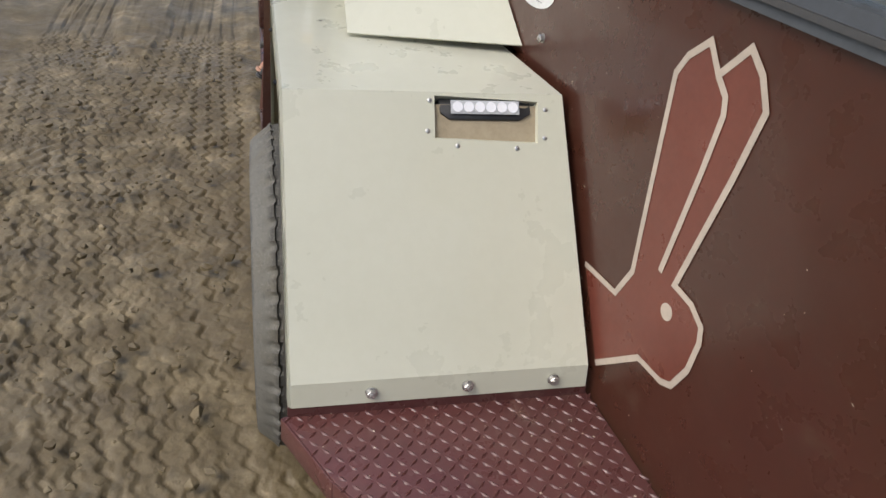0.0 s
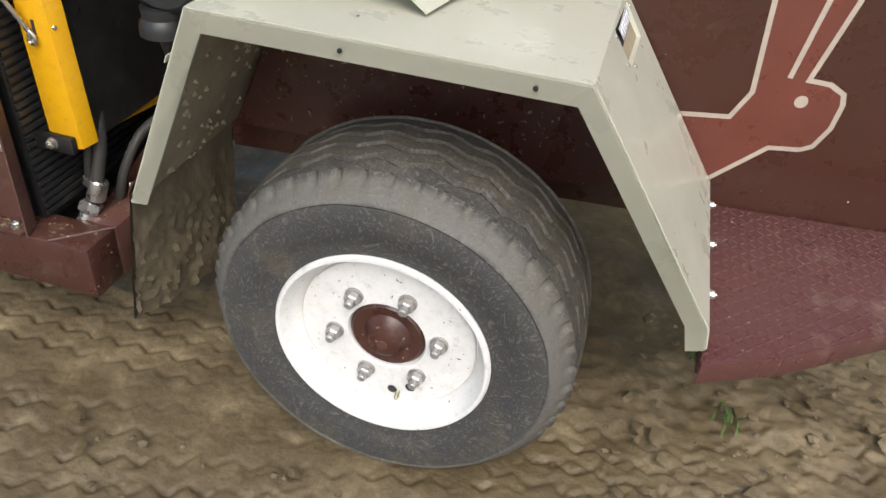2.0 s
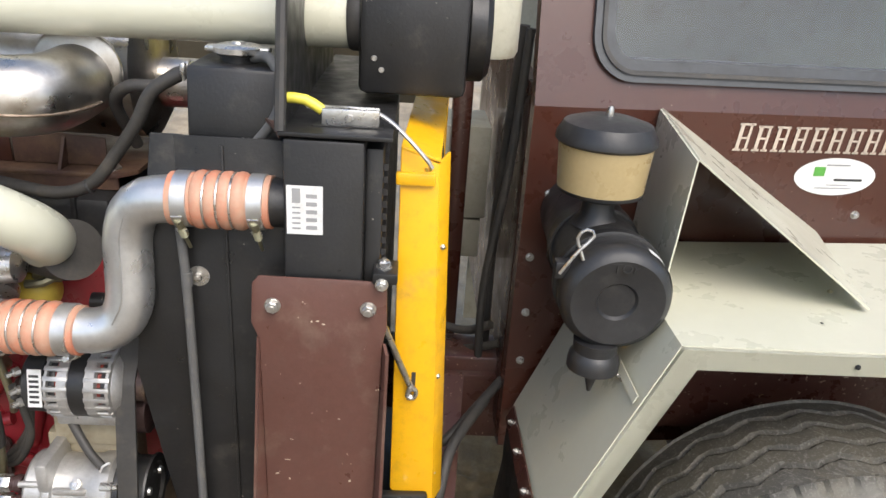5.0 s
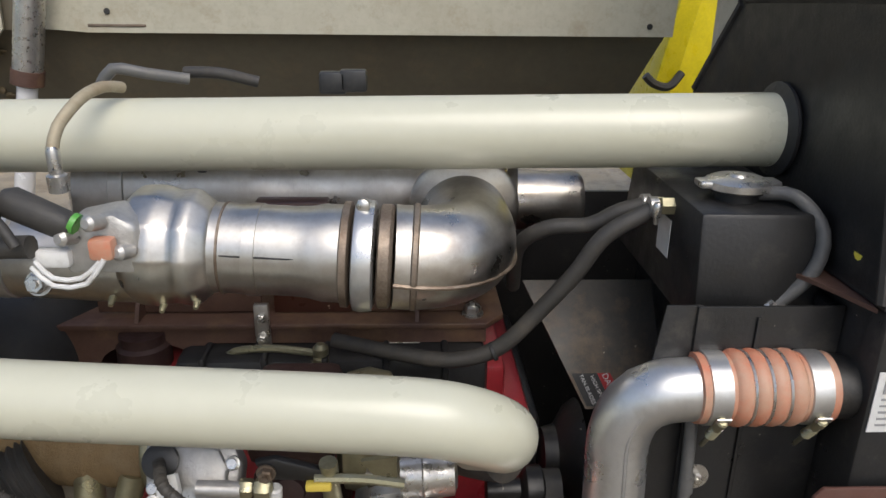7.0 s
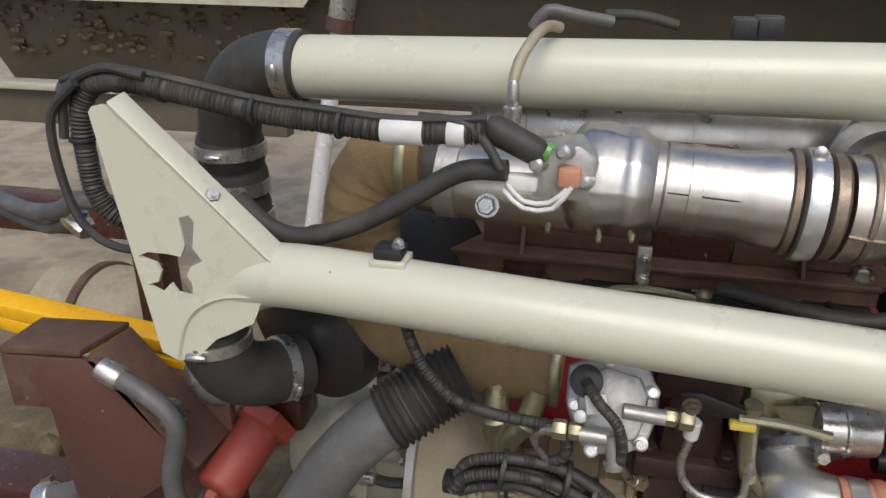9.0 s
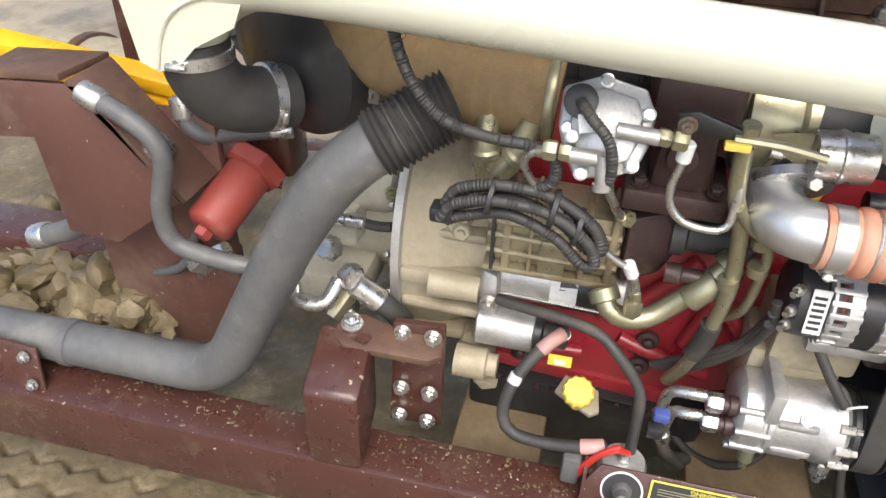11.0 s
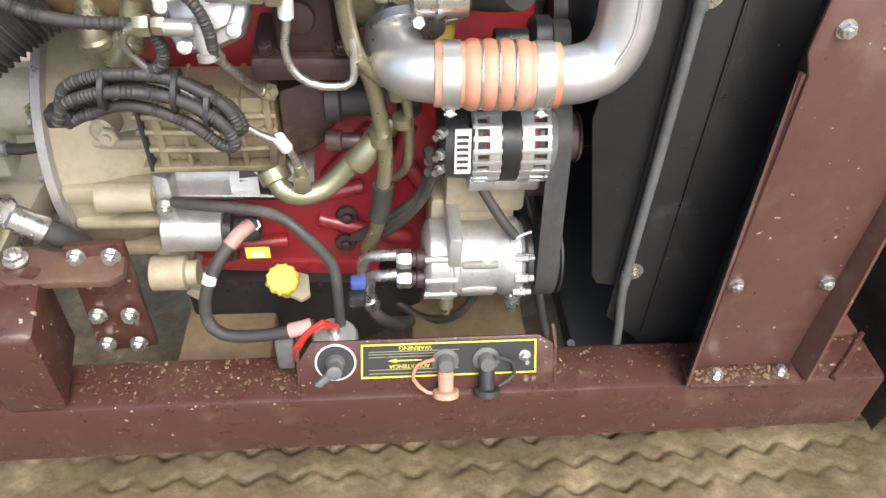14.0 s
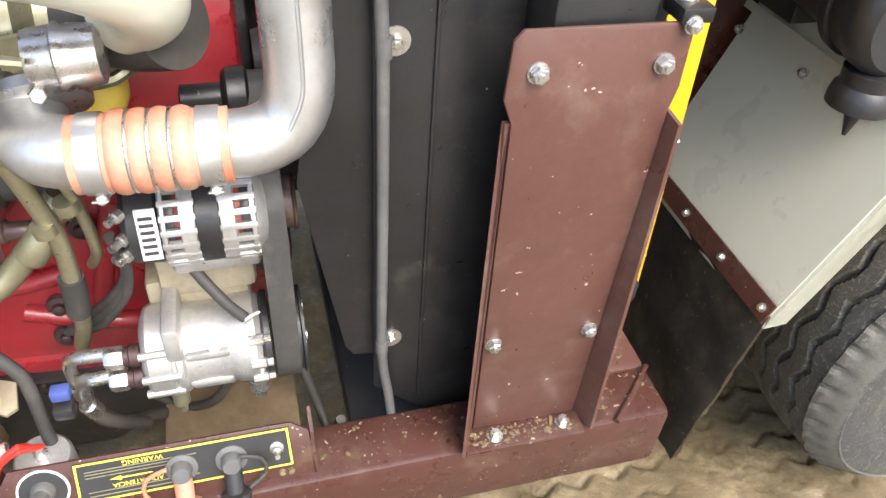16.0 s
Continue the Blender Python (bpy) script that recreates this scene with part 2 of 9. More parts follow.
def make_mud():
    m = bpy.data.materials.new("wet_mud")
    m.use_nodes = True
    n, l = m.node_tree.nodes, m.node_tree.links
    b = n["Principled BSDF"]
    co = n.new("ShaderNodeTexCoord").outputs["Object"]

    def noise_at(s, detail=8.0, rgh=0.65):
        t = n.new("ShaderNodeTexNoise")
        t.inputs["Scale"].default_value, t.inputs["Detail"].default_value, t.inputs["Roughness"].default_value = s, detail, rgh
        l.new(co, t.inputs["Vector"])
        return t.outputs["Fac"]

    cr = n.new("ShaderNodeValToRGB")
    e = cr.color_ramp.elements
    e[0].position, e[0].color = 0.36, (0.090, 0.065, 0.031, 1)
    e[1].position, e[1].color = 0.66, (0.27, 0.212, 0.122, 1)
    mid = cr.color_ramp.elements.new(0.50)
    mid.color = (0.132, 0.099, 0.050, 1)
    dry = cr.color_ramp.elements.new(0.58)
    dry.color = (0.175, 0.135, 0.074, 1)
    l.new(noise_at(5.5, 10.0, 0.72), cr.inputs[0])
    c2 = n.new("ShaderNodeValToRGB")
    f = c2.color_ramp.elements
    f[0].position, f[0].color = 0.35, (0.76, 0.74, 0.71, 1)
    f[1].position, f[1].color = 0.7, (1.16, 1.16, 1.15, 1)
    l.new(noise_at(60.0, 8.0, 0.75), c2.inputs[0])
    x = n.new("ShaderNodeMix")
    x.data_type, x.blend_type = "RGBA", "MULTIPLY"
    x.inputs[0].default_value = 0.8
    l.new(cr.outputs[0], x.inputs[6])
    l.new(c2.outputs[0], x.inputs[7])
    sep = n.new("ShaderNodeSeparateXYZ")
    l.new(co, sep.inputs[0])
    dryness = n.new("ShaderNodeMapRange")
    dryness.inputs[1].default_value, dryness.inputs[2].default_value = 0.25, 0.9
    dryness.inputs[4].default_value = 0.35
    l.new(sep.outputs[0], dryness.inputs[0])
    patch = n.new("ShaderNodeMapRange")
    patch.inputs[1].default_value, patch.inputs[2].default_value = 0.40, 0.55
    l.new(noise_at(4.0), patch.inputs[0])
    both = n.new("ShaderNodeMath")
    both.operation = "MULTIPLY"
    l.new(dryness.outputs[0], both.inputs[0])
    l.new(patch.outputs[0], both.inputs[1])
    crust = n.new("ShaderNodeMix")
    crust.data_type = "RGBA"
    crust.inputs[7].default_value = (0.29, 0.225, 0.135, 1)
    l.new(both.outputs[0], crust.inputs[0])
    l.new(x.outputs[2], crust.inputs[6])
    beyond = n.new("ShaderNodeMapRange")
    beyond.inputs[1].default_value, beyond.inputs[2].default_value, beyond.inputs[4].default_value = 1.35, 2.3, 0.75
    l.new(sep.outputs[1], beyond.inputs[0])
    soil = n.new("ShaderNodeMix")
    soil.data_type = "RGBA"
    l.new(beyond.outputs[0], soil.inputs[0])
    l.new(crust.outputs[2], soil.inputs[6])
    dusty = n.new("ShaderNodeMix")
    dusty.data_type = "RGBA"
    dusty.inputs[6].default_value, dusty.inputs[7].default_value = (0.26, 0.20, 0.125, 1), (0.46, 0.37, 0.25, 1)
    l.new(patch.outputs[0], dusty.inputs[0])
    l.new(dusty.outputs[2], soil.inputs[7])
    l.new(soil.outputs[2], b.inputs["Base Color"])
    r = n.new("ShaderNodeMapRange")
    r.inputs[1].default_value, r.inputs[2].default_value = 0.35, 0.6
    r.inputs[3].default_value, r.inputs[4].default_value = 0.34, 0.72
    l.new(noise_at(2.0), r.inputs[0])
    l.new(r.outputs[0], b.inputs["Roughness"])
    u = n.new("ShaderNodeBump")
    u.inputs["Strength"].default_value, u.inputs["Distance"].default_value = 0.6, 0.008
    l.new(noise_at(55.0), u.inputs["Height"])
    l.new(u.outputs[0], b.inputs["Normal"])
    return m


MUD = make_mud()


def make_tyre():
    """Dark sidewall with fine scuffs, a dusty tan shoulder band, brown dust in the tread."""
    m = bpy.data.materials.new("dusty_banded_tyre")
    m.use_nodes = True
    n, l = m.node_tree.nodes, m.node_tree.links
    b = n["Principled BSDF"]
    co = n.new("ShaderNodeTexCoord").outputs["Object"]
    flat = n.new("ShaderNodeVectorMath")
    flat.operation = "MULTIPLY"
    flat.inputs[1].default_value = (1, 0, 1)
    off = n.new("ShaderNodeVectorMath")
    off.operation = "SUBTRACT"
    off.inputs[1].default_value = (0, 0, 0.386)
    dist = n.new("ShaderNodeVectorMath")
    dist.operation = "LENGTH"
    l.new(co, off.inputs[0])
    l.new(off.outputs[0], flat.inputs[0])
    l.new(flat.outputs[0], dist.inputs[0])

    def noise_at(s, detail=6.0, rgh=0.65, dis=0.0):
        t = n.new("ShaderNodeTexNoise")
        t.inputs["Scale"].default_value, t.inputs["Detail"].default_value, t.inputs["Roughness"].default_value = s, detail, rgh
        t.inputs["Distortion"].default_value = dis
        l.new(co, t.inputs["Vector"])
        return t.outputs["Fac"]

    wob = n.new("ShaderNodeMath")
    wob.operation, wob.inputs[1].default_value = "MULTIPLY_ADD", 0.03
    l.new(noise_at(11.0), wob.inputs[0])
    l.new(dist.outputs["Value"], wob.inputs[2])
    cr = n.new("ShaderNodeValToRGB")
    cr.color_ramp.elements[0].position, cr.color_ramp.elements[0].color = 0.0, (0.050, 0.049, 0.047, 1)
    cr.color_ramp.elements[1].position, cr.color_ramp.elements[1].color = 1.0, (0.058, 0.052, 0.038, 1)
    for pos, col in ((0.42, (0.044, 0.0435, 0.043, 1)), (0.70, (0.056, 0.055, 0.052, 1)), (0.745, (0.130, 0.124, 0.106, 1)), (0.90, (0.118, 0.111, 0.092, 1)), (0.965, (0.046, 0.043, 0.036, 1))):
        el = cr.color_ramp.elements.new(pos)
        el.color = col
    rg = n.new("ShaderNodeMapRange")
    rg.inputs[1].default_value, rg.inputs[2].default_value = 0.235, 0.405
    l.new(wob.outputs[0], rg.inputs[0])
    l.new(rg.outputs[0], cr.inputs[0])

    def over(sock, lo, hi, amount, below, colour):
        r = n.new("ShaderNodeMapRange")
        r.inputs[1].default_value, r.inputs[2].default_value, r.inputs[4].default_value = lo, hi, amount
        l.new(sock, r.inputs[0])
        x = n.new("ShaderNodeMix")
        x.data_type = "RGBA"
        l.new(r.outputs[0], x.inputs[0])
        l.new(below, x.inputs[6])
        x.inputs[7].default_value = (*colour, 1)
        return x.outputs[2]

    col = over(noise_at(7.0, 8.0), 0.52, 0.68, 0.55, cr.outputs[0], (0.115, 0.098, 0.064))
    col = over(noise_at(20.0, 7.0, 0.6, 7.0), 0.55, 0.64, 0.6, col, (0.16, 0.152, 0.13))
    col = over(noise_at(62.0, 5.0, 0.6, 5.0), 0.58, 0.66, 0.5, col, (0.20, 0.19, 0.165))
    col = over(noise_at(120.0, 3.0), 0.55, 0.7, 0.35, col, (0.03, 0.029, 0.027))
    l.new(col, b.inputs["Base Color"])
    b.inputs["Roughness"].default_value = 0.72
    u = n.new("ShaderNodeBump")
    u.inputs["Strength"].default_value, u.inputs["Distance"].default_value = 0.5, 0.002
    l.new(noise_at(95.0), u.inputs["Height"])
    l.new(u.outputs[0], b.inputs["Normal"])
    return m


TYRE = make_tyre()

# ---- building helpers ----
V = Vector
BASE = {}


def thing(name, at, label, category, group="", kind="", shift=(0, 0, 0)):
    """An empty at a thing's base, that parents its parts; shift sets the whole thing over."""
    ob = new(name)
    ob.location = V(at) + V(shift)
    ob.empty_display_size = 0.05
    BASE[ob.name] = V(at)
    return tagged(ob, label, category, group, kind)


def part(name, bm, material, parent, label="", angle=38):
    """Links a bmesh, in world metres, as one mesh under a thing or under a part."""
    at = BASE[parent.name]
    bmesh.ops.translate(bm, verts=bm.verts, vec=-at)
    me = bpy.data.meshes.new(name)
    bmesh.ops.recalc_face_normals(bm, faces=bm.faces)
    bm.to_mesh(me)
    bm.free()
    me.materials.append(material)
    me.polygons.foreach_set("use_smooth", [True] * len(me.polygons))
    me.set_sharp_from_angle(angle=radians(angle))
    ob = new(name, me)
    ob.parent = parent
    BASE[ob.name] = at
    if label:
        ob["label"] = label
    return ob


def whole(name, bm, material, at, label, category, kind="", group=""):
    """A thing of one mesh, with its origin at its base."""
    bmesh.ops.translate(bm, verts=bm.verts, vec=-V(at))
    me = bpy.data.meshes.new(name)
    bmesh.ops.recalc_face_normals(bm, faces=bm.faces)
    bm.to_mesh(me)
    bm.free()
    me.materials.append(material)
    me.polygons.foreach_set("use_smooth", [True] * len(me.polygons))
    me.set_sharp_from_angle(angle=radians(38))
    ob = new(name, me)
    ob.location = at
    BASE[ob.name] = V(at)
    return tagged(ob, label, category, group, kind)


def box(x0, x1, y0, y1, z0, z1, bevel=0.004, bm=None):
    bm2 = bmesh.new()
    bmesh.ops.create_cube(bm2, size=1)
    bmesh.ops.scale(bm2, vec=(abs(x1 - x0), abs(y1 - y0), abs(z1 - z0)), verts=bm2.verts)
    bmesh.ops.translate(bm2, vec=((x0 + x1) / 2, (y0 + y1) / 2, (z0 + z1) / 2), verts=bm2.verts)
    if bevel:
        bmesh.ops.bevel(bm2, geom=bm2.edges[:], offset=bevel, segments=2, affect="EDGES", profile=0.5)
    return join(bm, bm2)


def join(bm, bm2):
    """Adds bm2 to bm."""
    if bm is None:
        return bm2
    me = bpy.data.meshes.new("tmp")
    bm2.to_mesh(me)
    bm2.free()
    bm.from_mesh(me)
    bpy.data.meshes.remove(me)
    return bm


def prism(points, vec, bevel=0.0, bm=None):
    """A plate: a polygon pushed along vec."""
    bm2 = bmesh.new()
    vec = V(vec)
    a = [bm2.verts.new(V(p)) for p in points]
    b = [bm2.verts.new(V(p) + vec) for p in points]
    n = len(a)
    bm2.faces.new(a)
    bm2.faces.new(b[::-1])
    for i in range(n):
        bm2.faces.new((a[i], b[i], b[(i + 1) % n], a[(i + 1) % n]))
    bmesh.ops.recalc_face_normals(bm2, faces=bm2.faces)
    if bevel:
        bmesh.ops.bevel(bm2, geom=bm2.edges[:], offset=bevel, segments=2, affect="EDGES", profile=0.5)
    return join(bm, bm2)


def ring(bm, centre, u, w, r, seg):
    return [bm.verts.new(centre + (u * math.cos(2 * math.pi * k / seg) + w * math.sin(2 * math.pi * k / seg)) * r) for k in range(seg)]


def lathe(at, axis, profile, seg=32, bm=None, cap=True):
    """Rings of (radius, distance along the axis), joined; closed at both ends."""
    bm = bm or bmesh.new()
    at, axis = V(at), V(axis).normalized()
    u = axis.orthogonal().normalized()
    w = axis.cross(u)
    rows = [ring(bm, at + axis * h, u, w, max(r, 0.0004), seg) for r, h in profile]
    for a, b in zip(rows, rows[1:]):
        for k in range(seg):
            bm.faces.new((a[k], a[(k + 1) % seg], b[(k + 1) % seg], b[k]))
    if cap:
        bm.faces.new(rows[0][::-1])
        bm.faces.new(rows[-1])
    return bm


def smooth_path(points, step=0.012):
    """A Catmull-Rom line through the points."""
    p = [V(q) for q in points]
    if len(p) < 3:
        return p
    p = [p[0] * 2 - p[1]] + p + [p[-1] * 2 - p[-2]]
    out = []
    for i in range(1, len(p) - 2):
        a, b, c, d = p[i - 1:i + 3]
        n = max(2, min(24, int((c - b).length / step)))
        for k in range(n):
            t = k / n
            out.append(0.5 * (2 * b + (c - a) * t + (2 * a - 5 * b + 4 * c - d) * t * t + (3 * b - a - 3 * c + d) * t ** 3))
    out.append(p[-2])
    return out


def sweep(line, radius, seg=16, bm=None):
    """A tube along a line. radius: a number or a function of the share of the length."""
    bm = bm or bmesh.new()
    n = len(line)
    length = [0.0]
    for a, b in zip(line, line[1:]):
        length.append(length[-1] + (b - a).length)
    u = None
    rows = []
    for i, q in enumerate(line):
        d = (line[min(i + 1, n - 1)] - line[max(i - 1, 0)]).normalized()
        u = d.orthogonal().normalized() if u is None else (u - d * u.dot(d)).normalized()
        r = radius(length[i]) if callable(radius) else radius
        rows.append(ring(bm, q, u, d.cross(u), r, seg))
    for a, b in zip(rows, rows[1:]):
        for k in range(seg):
            bm.faces.new((a[k], a[(k + 1) % seg], b[(k + 1) % seg], b[k]))
    bm.faces.new(rows[0][::-1])
    bm.faces.new(rows[-1])
    return bm


def tube(points, r, seg=14, bm=None, step=0.012):
    return sweep(smooth_path(points, step), r, seg, bm)


def loom(points, r, pitch=0.0055, bm=None):
    """A ribbed plastic conduit."""
    line = smooth_path(points, 0.0022)
    dense = []
    for a, b in zip(line, line[1:]):
        k = max(1, int((b - a).length / (pitch / 3)))
        dense += [a.lerp(b, j / k) for j in range(k)]
    return sweep(dense, lambda s: r * (0.92 + 0.1 * math.cos(2 * math.pi * s / pitch)), 10, bm)


def hexagon(at, axis, across, height, bm=None):
    return lathe(at, axis, [(across * 0.52, 0), (across * 0.577, height * 0.1), (across * 0.577, height * 0.8), (across * 0.48, height)], 6, bm)


def bolt(parent, at, axis, size=0.016, material=None, washer=True, name="bolt"):
    """A hex bolt head on its washer."""
    axis = V(axis).normalized()
    bm = bmesh.new()
    h = 0.0
    if washer:
        lathe(at, axis, [(size * 0.72, 0), (size * 0.72, size * 0.14)], 16, bm)
        h = size * 0.14
    hexagon(V(at) + axis * h, axis, size, size * 0.55, bm)
    lathe(V(at) + axis * (h + size * 0.55), axis, [(size * 0.26, 0), (size * 0.24, size * 0.2)], 10, bm)
    return part(name, bm, material or STEEL, parent, angle=25)


def clamp(parent, at, axis, r, width=0.014, name="hose_clamp", screw=(0, -1, 0)):
    """A worm-drive band round a hose, with its screw."""
    axis = V(axis).normalized()
    bm = lathe(V(at) - axis * width / 2, axis, [(r, 0), (r + 0.0016, 0.0008), (r + 0.0016, width - 0.0008), (r, width)], 32)
    s = (V(screw) - axis * V(screw).dot(axis)).normalized()
    t = axis.cross(s)
    lathe(V(at) + s * (r + 0.006) - t * 0.012, t, [(0.004, 0), (0.0055, 0.002), (0.0055, 0.018), (0.004, 0.02), (0.003, 0.028)], 10, bm)
    return part(name, bm, STEEL, parent)


def words(name, text, size, m, material, parent, extrude=0.0006, bold=0.0):
    """Lettering in the built-in font, turned into a mesh. m: its pose, the text in its local x-y plane."""
    c = bpy.data.curves.new(name, "FONT")
    c.body, c.size, c.extrude, c.align_x, c.align_y, c.offset = text, size, extrude, "CENTER", "CENTER", bold
    tmp = bpy.data.objects.new("tmp", c)
    scene.collection.objects.link(tmp)
    bpy.context.view_layer.update()
    me = bpy.data.meshes.new_from_object(tmp.evaluated_get(bpy.context.evaluated_depsgraph_get()))
    bpy.data.objects.remove(tmp)
    me.transform(m)
    bm = bmesh.new()
    bm.from_mesh(me)
    bpy.data.meshes.remove(me)
    return part(name, bm, material, parent)


def ribbon(points, width, normal, lift=0.0006, closed=False, bm=None):
    """A flat painted line of constant width, in the plane with that normal."""
    bm = bm or bmesh.new()
    p = [V(q) for q in points]
    n = len(p)
    nn = V(normal).normalized()
    edge = []
    for i in range(n):
        a = p[(i - 1) % n] if closed or i else p[i]
        b = p[(i + 1) % n] if closed or i < n - 1 else p[i]
        d1 = (p[i] - a).normalized() if (p[i] - a).length else (b - p[i]).normalized()
        d2 = (b - p[i]).normalized() if (b - p[i]).length else d1
        s = (d1 + d2).normalized().cross(nn)
        k = width / 2 / max(0.5, s.dot(d1.cross(nn)))
        edge.append((bm.verts.new(p[i] + s * k + nn * lift), bm.verts.new(p[i] - s * k + nn * lift)))
    for i in range(n if closed else n - 1):
        a, b = edge[i], edge[(i + 1) % n]
        bm.faces.new((a[0], b[0], b[1], a[1]))
    return bm


def strip_frame(points, inner, vec, bm=None):
    """A plate with a hole: two closed outlines of equal count, pushed along vec."""
    bm = bm or bmesh.new()
    vec = V(vec)
    o = [bm.verts.new(V(p)) for p in points]
    i = [bm.verts.new(V(p)) for p in inner]
    o2 = [bm.verts.new(V(p) + vec) for p in points]
    i2 = [bm.verts.new(V(p) + vec) for p in inner]
    n = len(o)
    for k in range(n):
        j = (k + 1) % n
        bm.faces.new((o[k], o[j], i[j], i[k]))
        bm.faces.new((o2[k], i2[k], i2[j], o2[j]))
        bm.faces.new((o[k], o2[k], o2[j], o[j]))
        bm.faces.new((i[k], i[j], i2[j], i2[k]))
    return bm


# ---- ground ----
def build_ground():
    def axis(lo, hi, fine, far):
        c = list(np.arange(lo, hi, fine))
        step, p = fine, hi
        up = []
        while p < far:
            up.append(p)
            step *= 1.35
            p += step
        step, p = fine, lo
        down = []
        while p > -far:
            step *= 1.35
            p -= step
            down.append(p)
        return np.array(sorted(down) + c + up + [far])

    xs, ys = axis(-3.2, 1.9, 0.0085, 900.0), axis(-1.25, 0.95, 0.0075, 900.0)
    X, Y = np.meshgrid(xs, ys, indexing="ij")

    def val(x, y, seed):
        xi, yi = np.floor(x), np.floor(y)
        fx, fy = x - xi, y - yi
        fx, fy = fx * fx * (3 - 2 * fx), fy * fy * (3 - 2 * fy)

        def h(a, b):
            v = np.sin(a * 127.1 + b * 311.7 + seed * 74.7) * 43758.5453
            return v - np.floor(v)
        return (h(xi, yi) * (1 - fx) + h(xi + 1, yi) * fx) * (1 - fy) + (h(xi, yi + 1) * (1 - fx) + h(xi + 1, yi + 1) * fx) * fy - 0.5

    Z = 0.05 * val(X * 1.3, Y * 1.3, 1) + 0.03 * val(X * 4, Y * 4, 2) + 0.016 * val(X * 13, Y * 13, 3)
    lumps = np.clip(val(X * 2.2, Y * 2.2, 4) * 2.2, 0, 1)
    Z += lumps * (0.022 * val(X * 24, Y * 24, 5) + 0.018 * val(X * 45, Y * 45, 6))
    # tyre tracks along the machine: rows of zigzag cuts pressed into soft mud
    for x0, y0, half, depth, slope, gap in ((0, -0.22, 0.17, 0.010, 0.01, 0.072), (0.2, -0.42, 0.15, 0.012, 0.42, 0.066), (-1.2, -0.36, 0.15, 0.014, 0.30, 0.074), (0, -0.62, 0.15, 0.014, -0.05, 0.070), (-1.0, -0.92, 0.17, 0.012, 0.04, 0.072), (0, 0.16, 0.14, 0.010, 0.0, 0.068), (1.0, -0.15, 0.16, 0.012, 0.25, 0.066), (-2.0, -1.15, 0.14, 0.014, 0.1, 0.07)):
        k = math.hypot(1, slope)
        d = (Y - y0 - slope * (X - x0) - 0.02 * np.sin(X * 1.7 + y0 * 9) - 0.02 * val(X * 2.1, Y * 2.1, 51)) / k
        along = (X - x0 + slope * (Y - y0)) / k
        inside = 1 / (1 + np.exp(np.clip((np.abs(d) - half - 0.015 * val(X * 9, Y * 9, 41)) / 0.012, -50, 50)))
        tri = np.abs(((along / 0.088 + 0.4 * val(X * 3, Y * 3, 43)) % 1.0) - 0.5) * 2
        saw = (d / gap + 0.42 * tri) % 1.0
        cut = np.clip((saw - 0.78) / 0.07, 0, 1) * np.clip((1.0 - saw) / 0.05, 0, 1)
        worn = np.clip(val(X * 3, Y * 3, 8 + y0) * 2.0 + 1.1, 0.35, 1) * np.clip(val(X * 16, Y * 16, 52) * 2.0 + 0.95, 0.35, 1) * (0.35 + 0.65 * tri)
        Z = Z * (1 - 0.6 * inside) - inside * depth + inside * worn * (0.006 * saw - 0.024 * cut)
        edge = np.exp(-((np.abs(d) - half - 0.02) / 0.016) ** 2) * np.clip(val(X * 5, Y * 5, 44) * 3, 0, 1)
        Z += edge * 0.016 * (0.4 + val(X * 17, Y * 17, 9))
    fold = np.exp(-(((X + 1.6) / 0.7) ** 2 + ((Y + 0.78) / 0.26) ** 2))
    Z += 0.55 * fold * (0.018 * np.abs(np.sin(X * 34 + 6 * val(X * 5, Y * 5, 21) + Y * 9)) + 0.03 * val(X * 14, Y * 14, 22))
    clods = np.clip(val(X * 1.6 + 7, Y * 1.6, 31) * 3 - 0.2, 0, 1) + 0.35 * np.clip((X - 0.45) / 0.3, 0, 1) * np.clip((0.75 - np.abs(Y - 0.15)) / 0.3, 0, 1)
    Z += 0.5 * clods * (0.032 * np.abs(val(X * 22, Y * 22, 32)) + 0.026 * np.abs(val(X * 47, Y * 47, 33)) + 0.014 * val(X * 90, Y * 90, 34))
    # smooth trodden puddled stretches beside the wheel
    smooth = np.exp(-(((X + 0.45) / 0.35) ** 2 + ((Y + 0.02) / 0.16) ** 2))
    Z = Z * (1 - 0.75 * smooth)
    Z += 0.004 * val(X * 60, Y * 60, 35) * (1 - smooth)
    flat = np.exp(-((X / 3.5) ** 2 + (Y / 3.0) ** 2))
    Z += -0.015 * flat
    far = np.clip((np.hypot(X, Y) - 6) / 20, 0, 1)
    Z = Z * (1 - far) + far * 0.3 * val(X * 0.05, Y * 0.05, 11)
    nx, ny = X.shape
    me = bpy.data.meshes.new("ground")
    idx = np.arange(nx * ny).reshape(nx, ny)
    f = np.stack([idx[:-1, :-1], idx[1:, :-1], idx[1:, 1:], idx[:-1, 1:]], -1).reshape(-1, 4)
    me.from_pydata(np.stack([X, Y, Z], -1).reshape(-1, 3).tolist(), [], f.tolist())
    me.materials.append(MUD)
    me.polygons.foreach_set("use_smooth", [True] * len(me.polygons))
    tagged(new("ground", me), "wet brown mud with pressed tyre tracks", "ground", kind="structure")


build_ground()


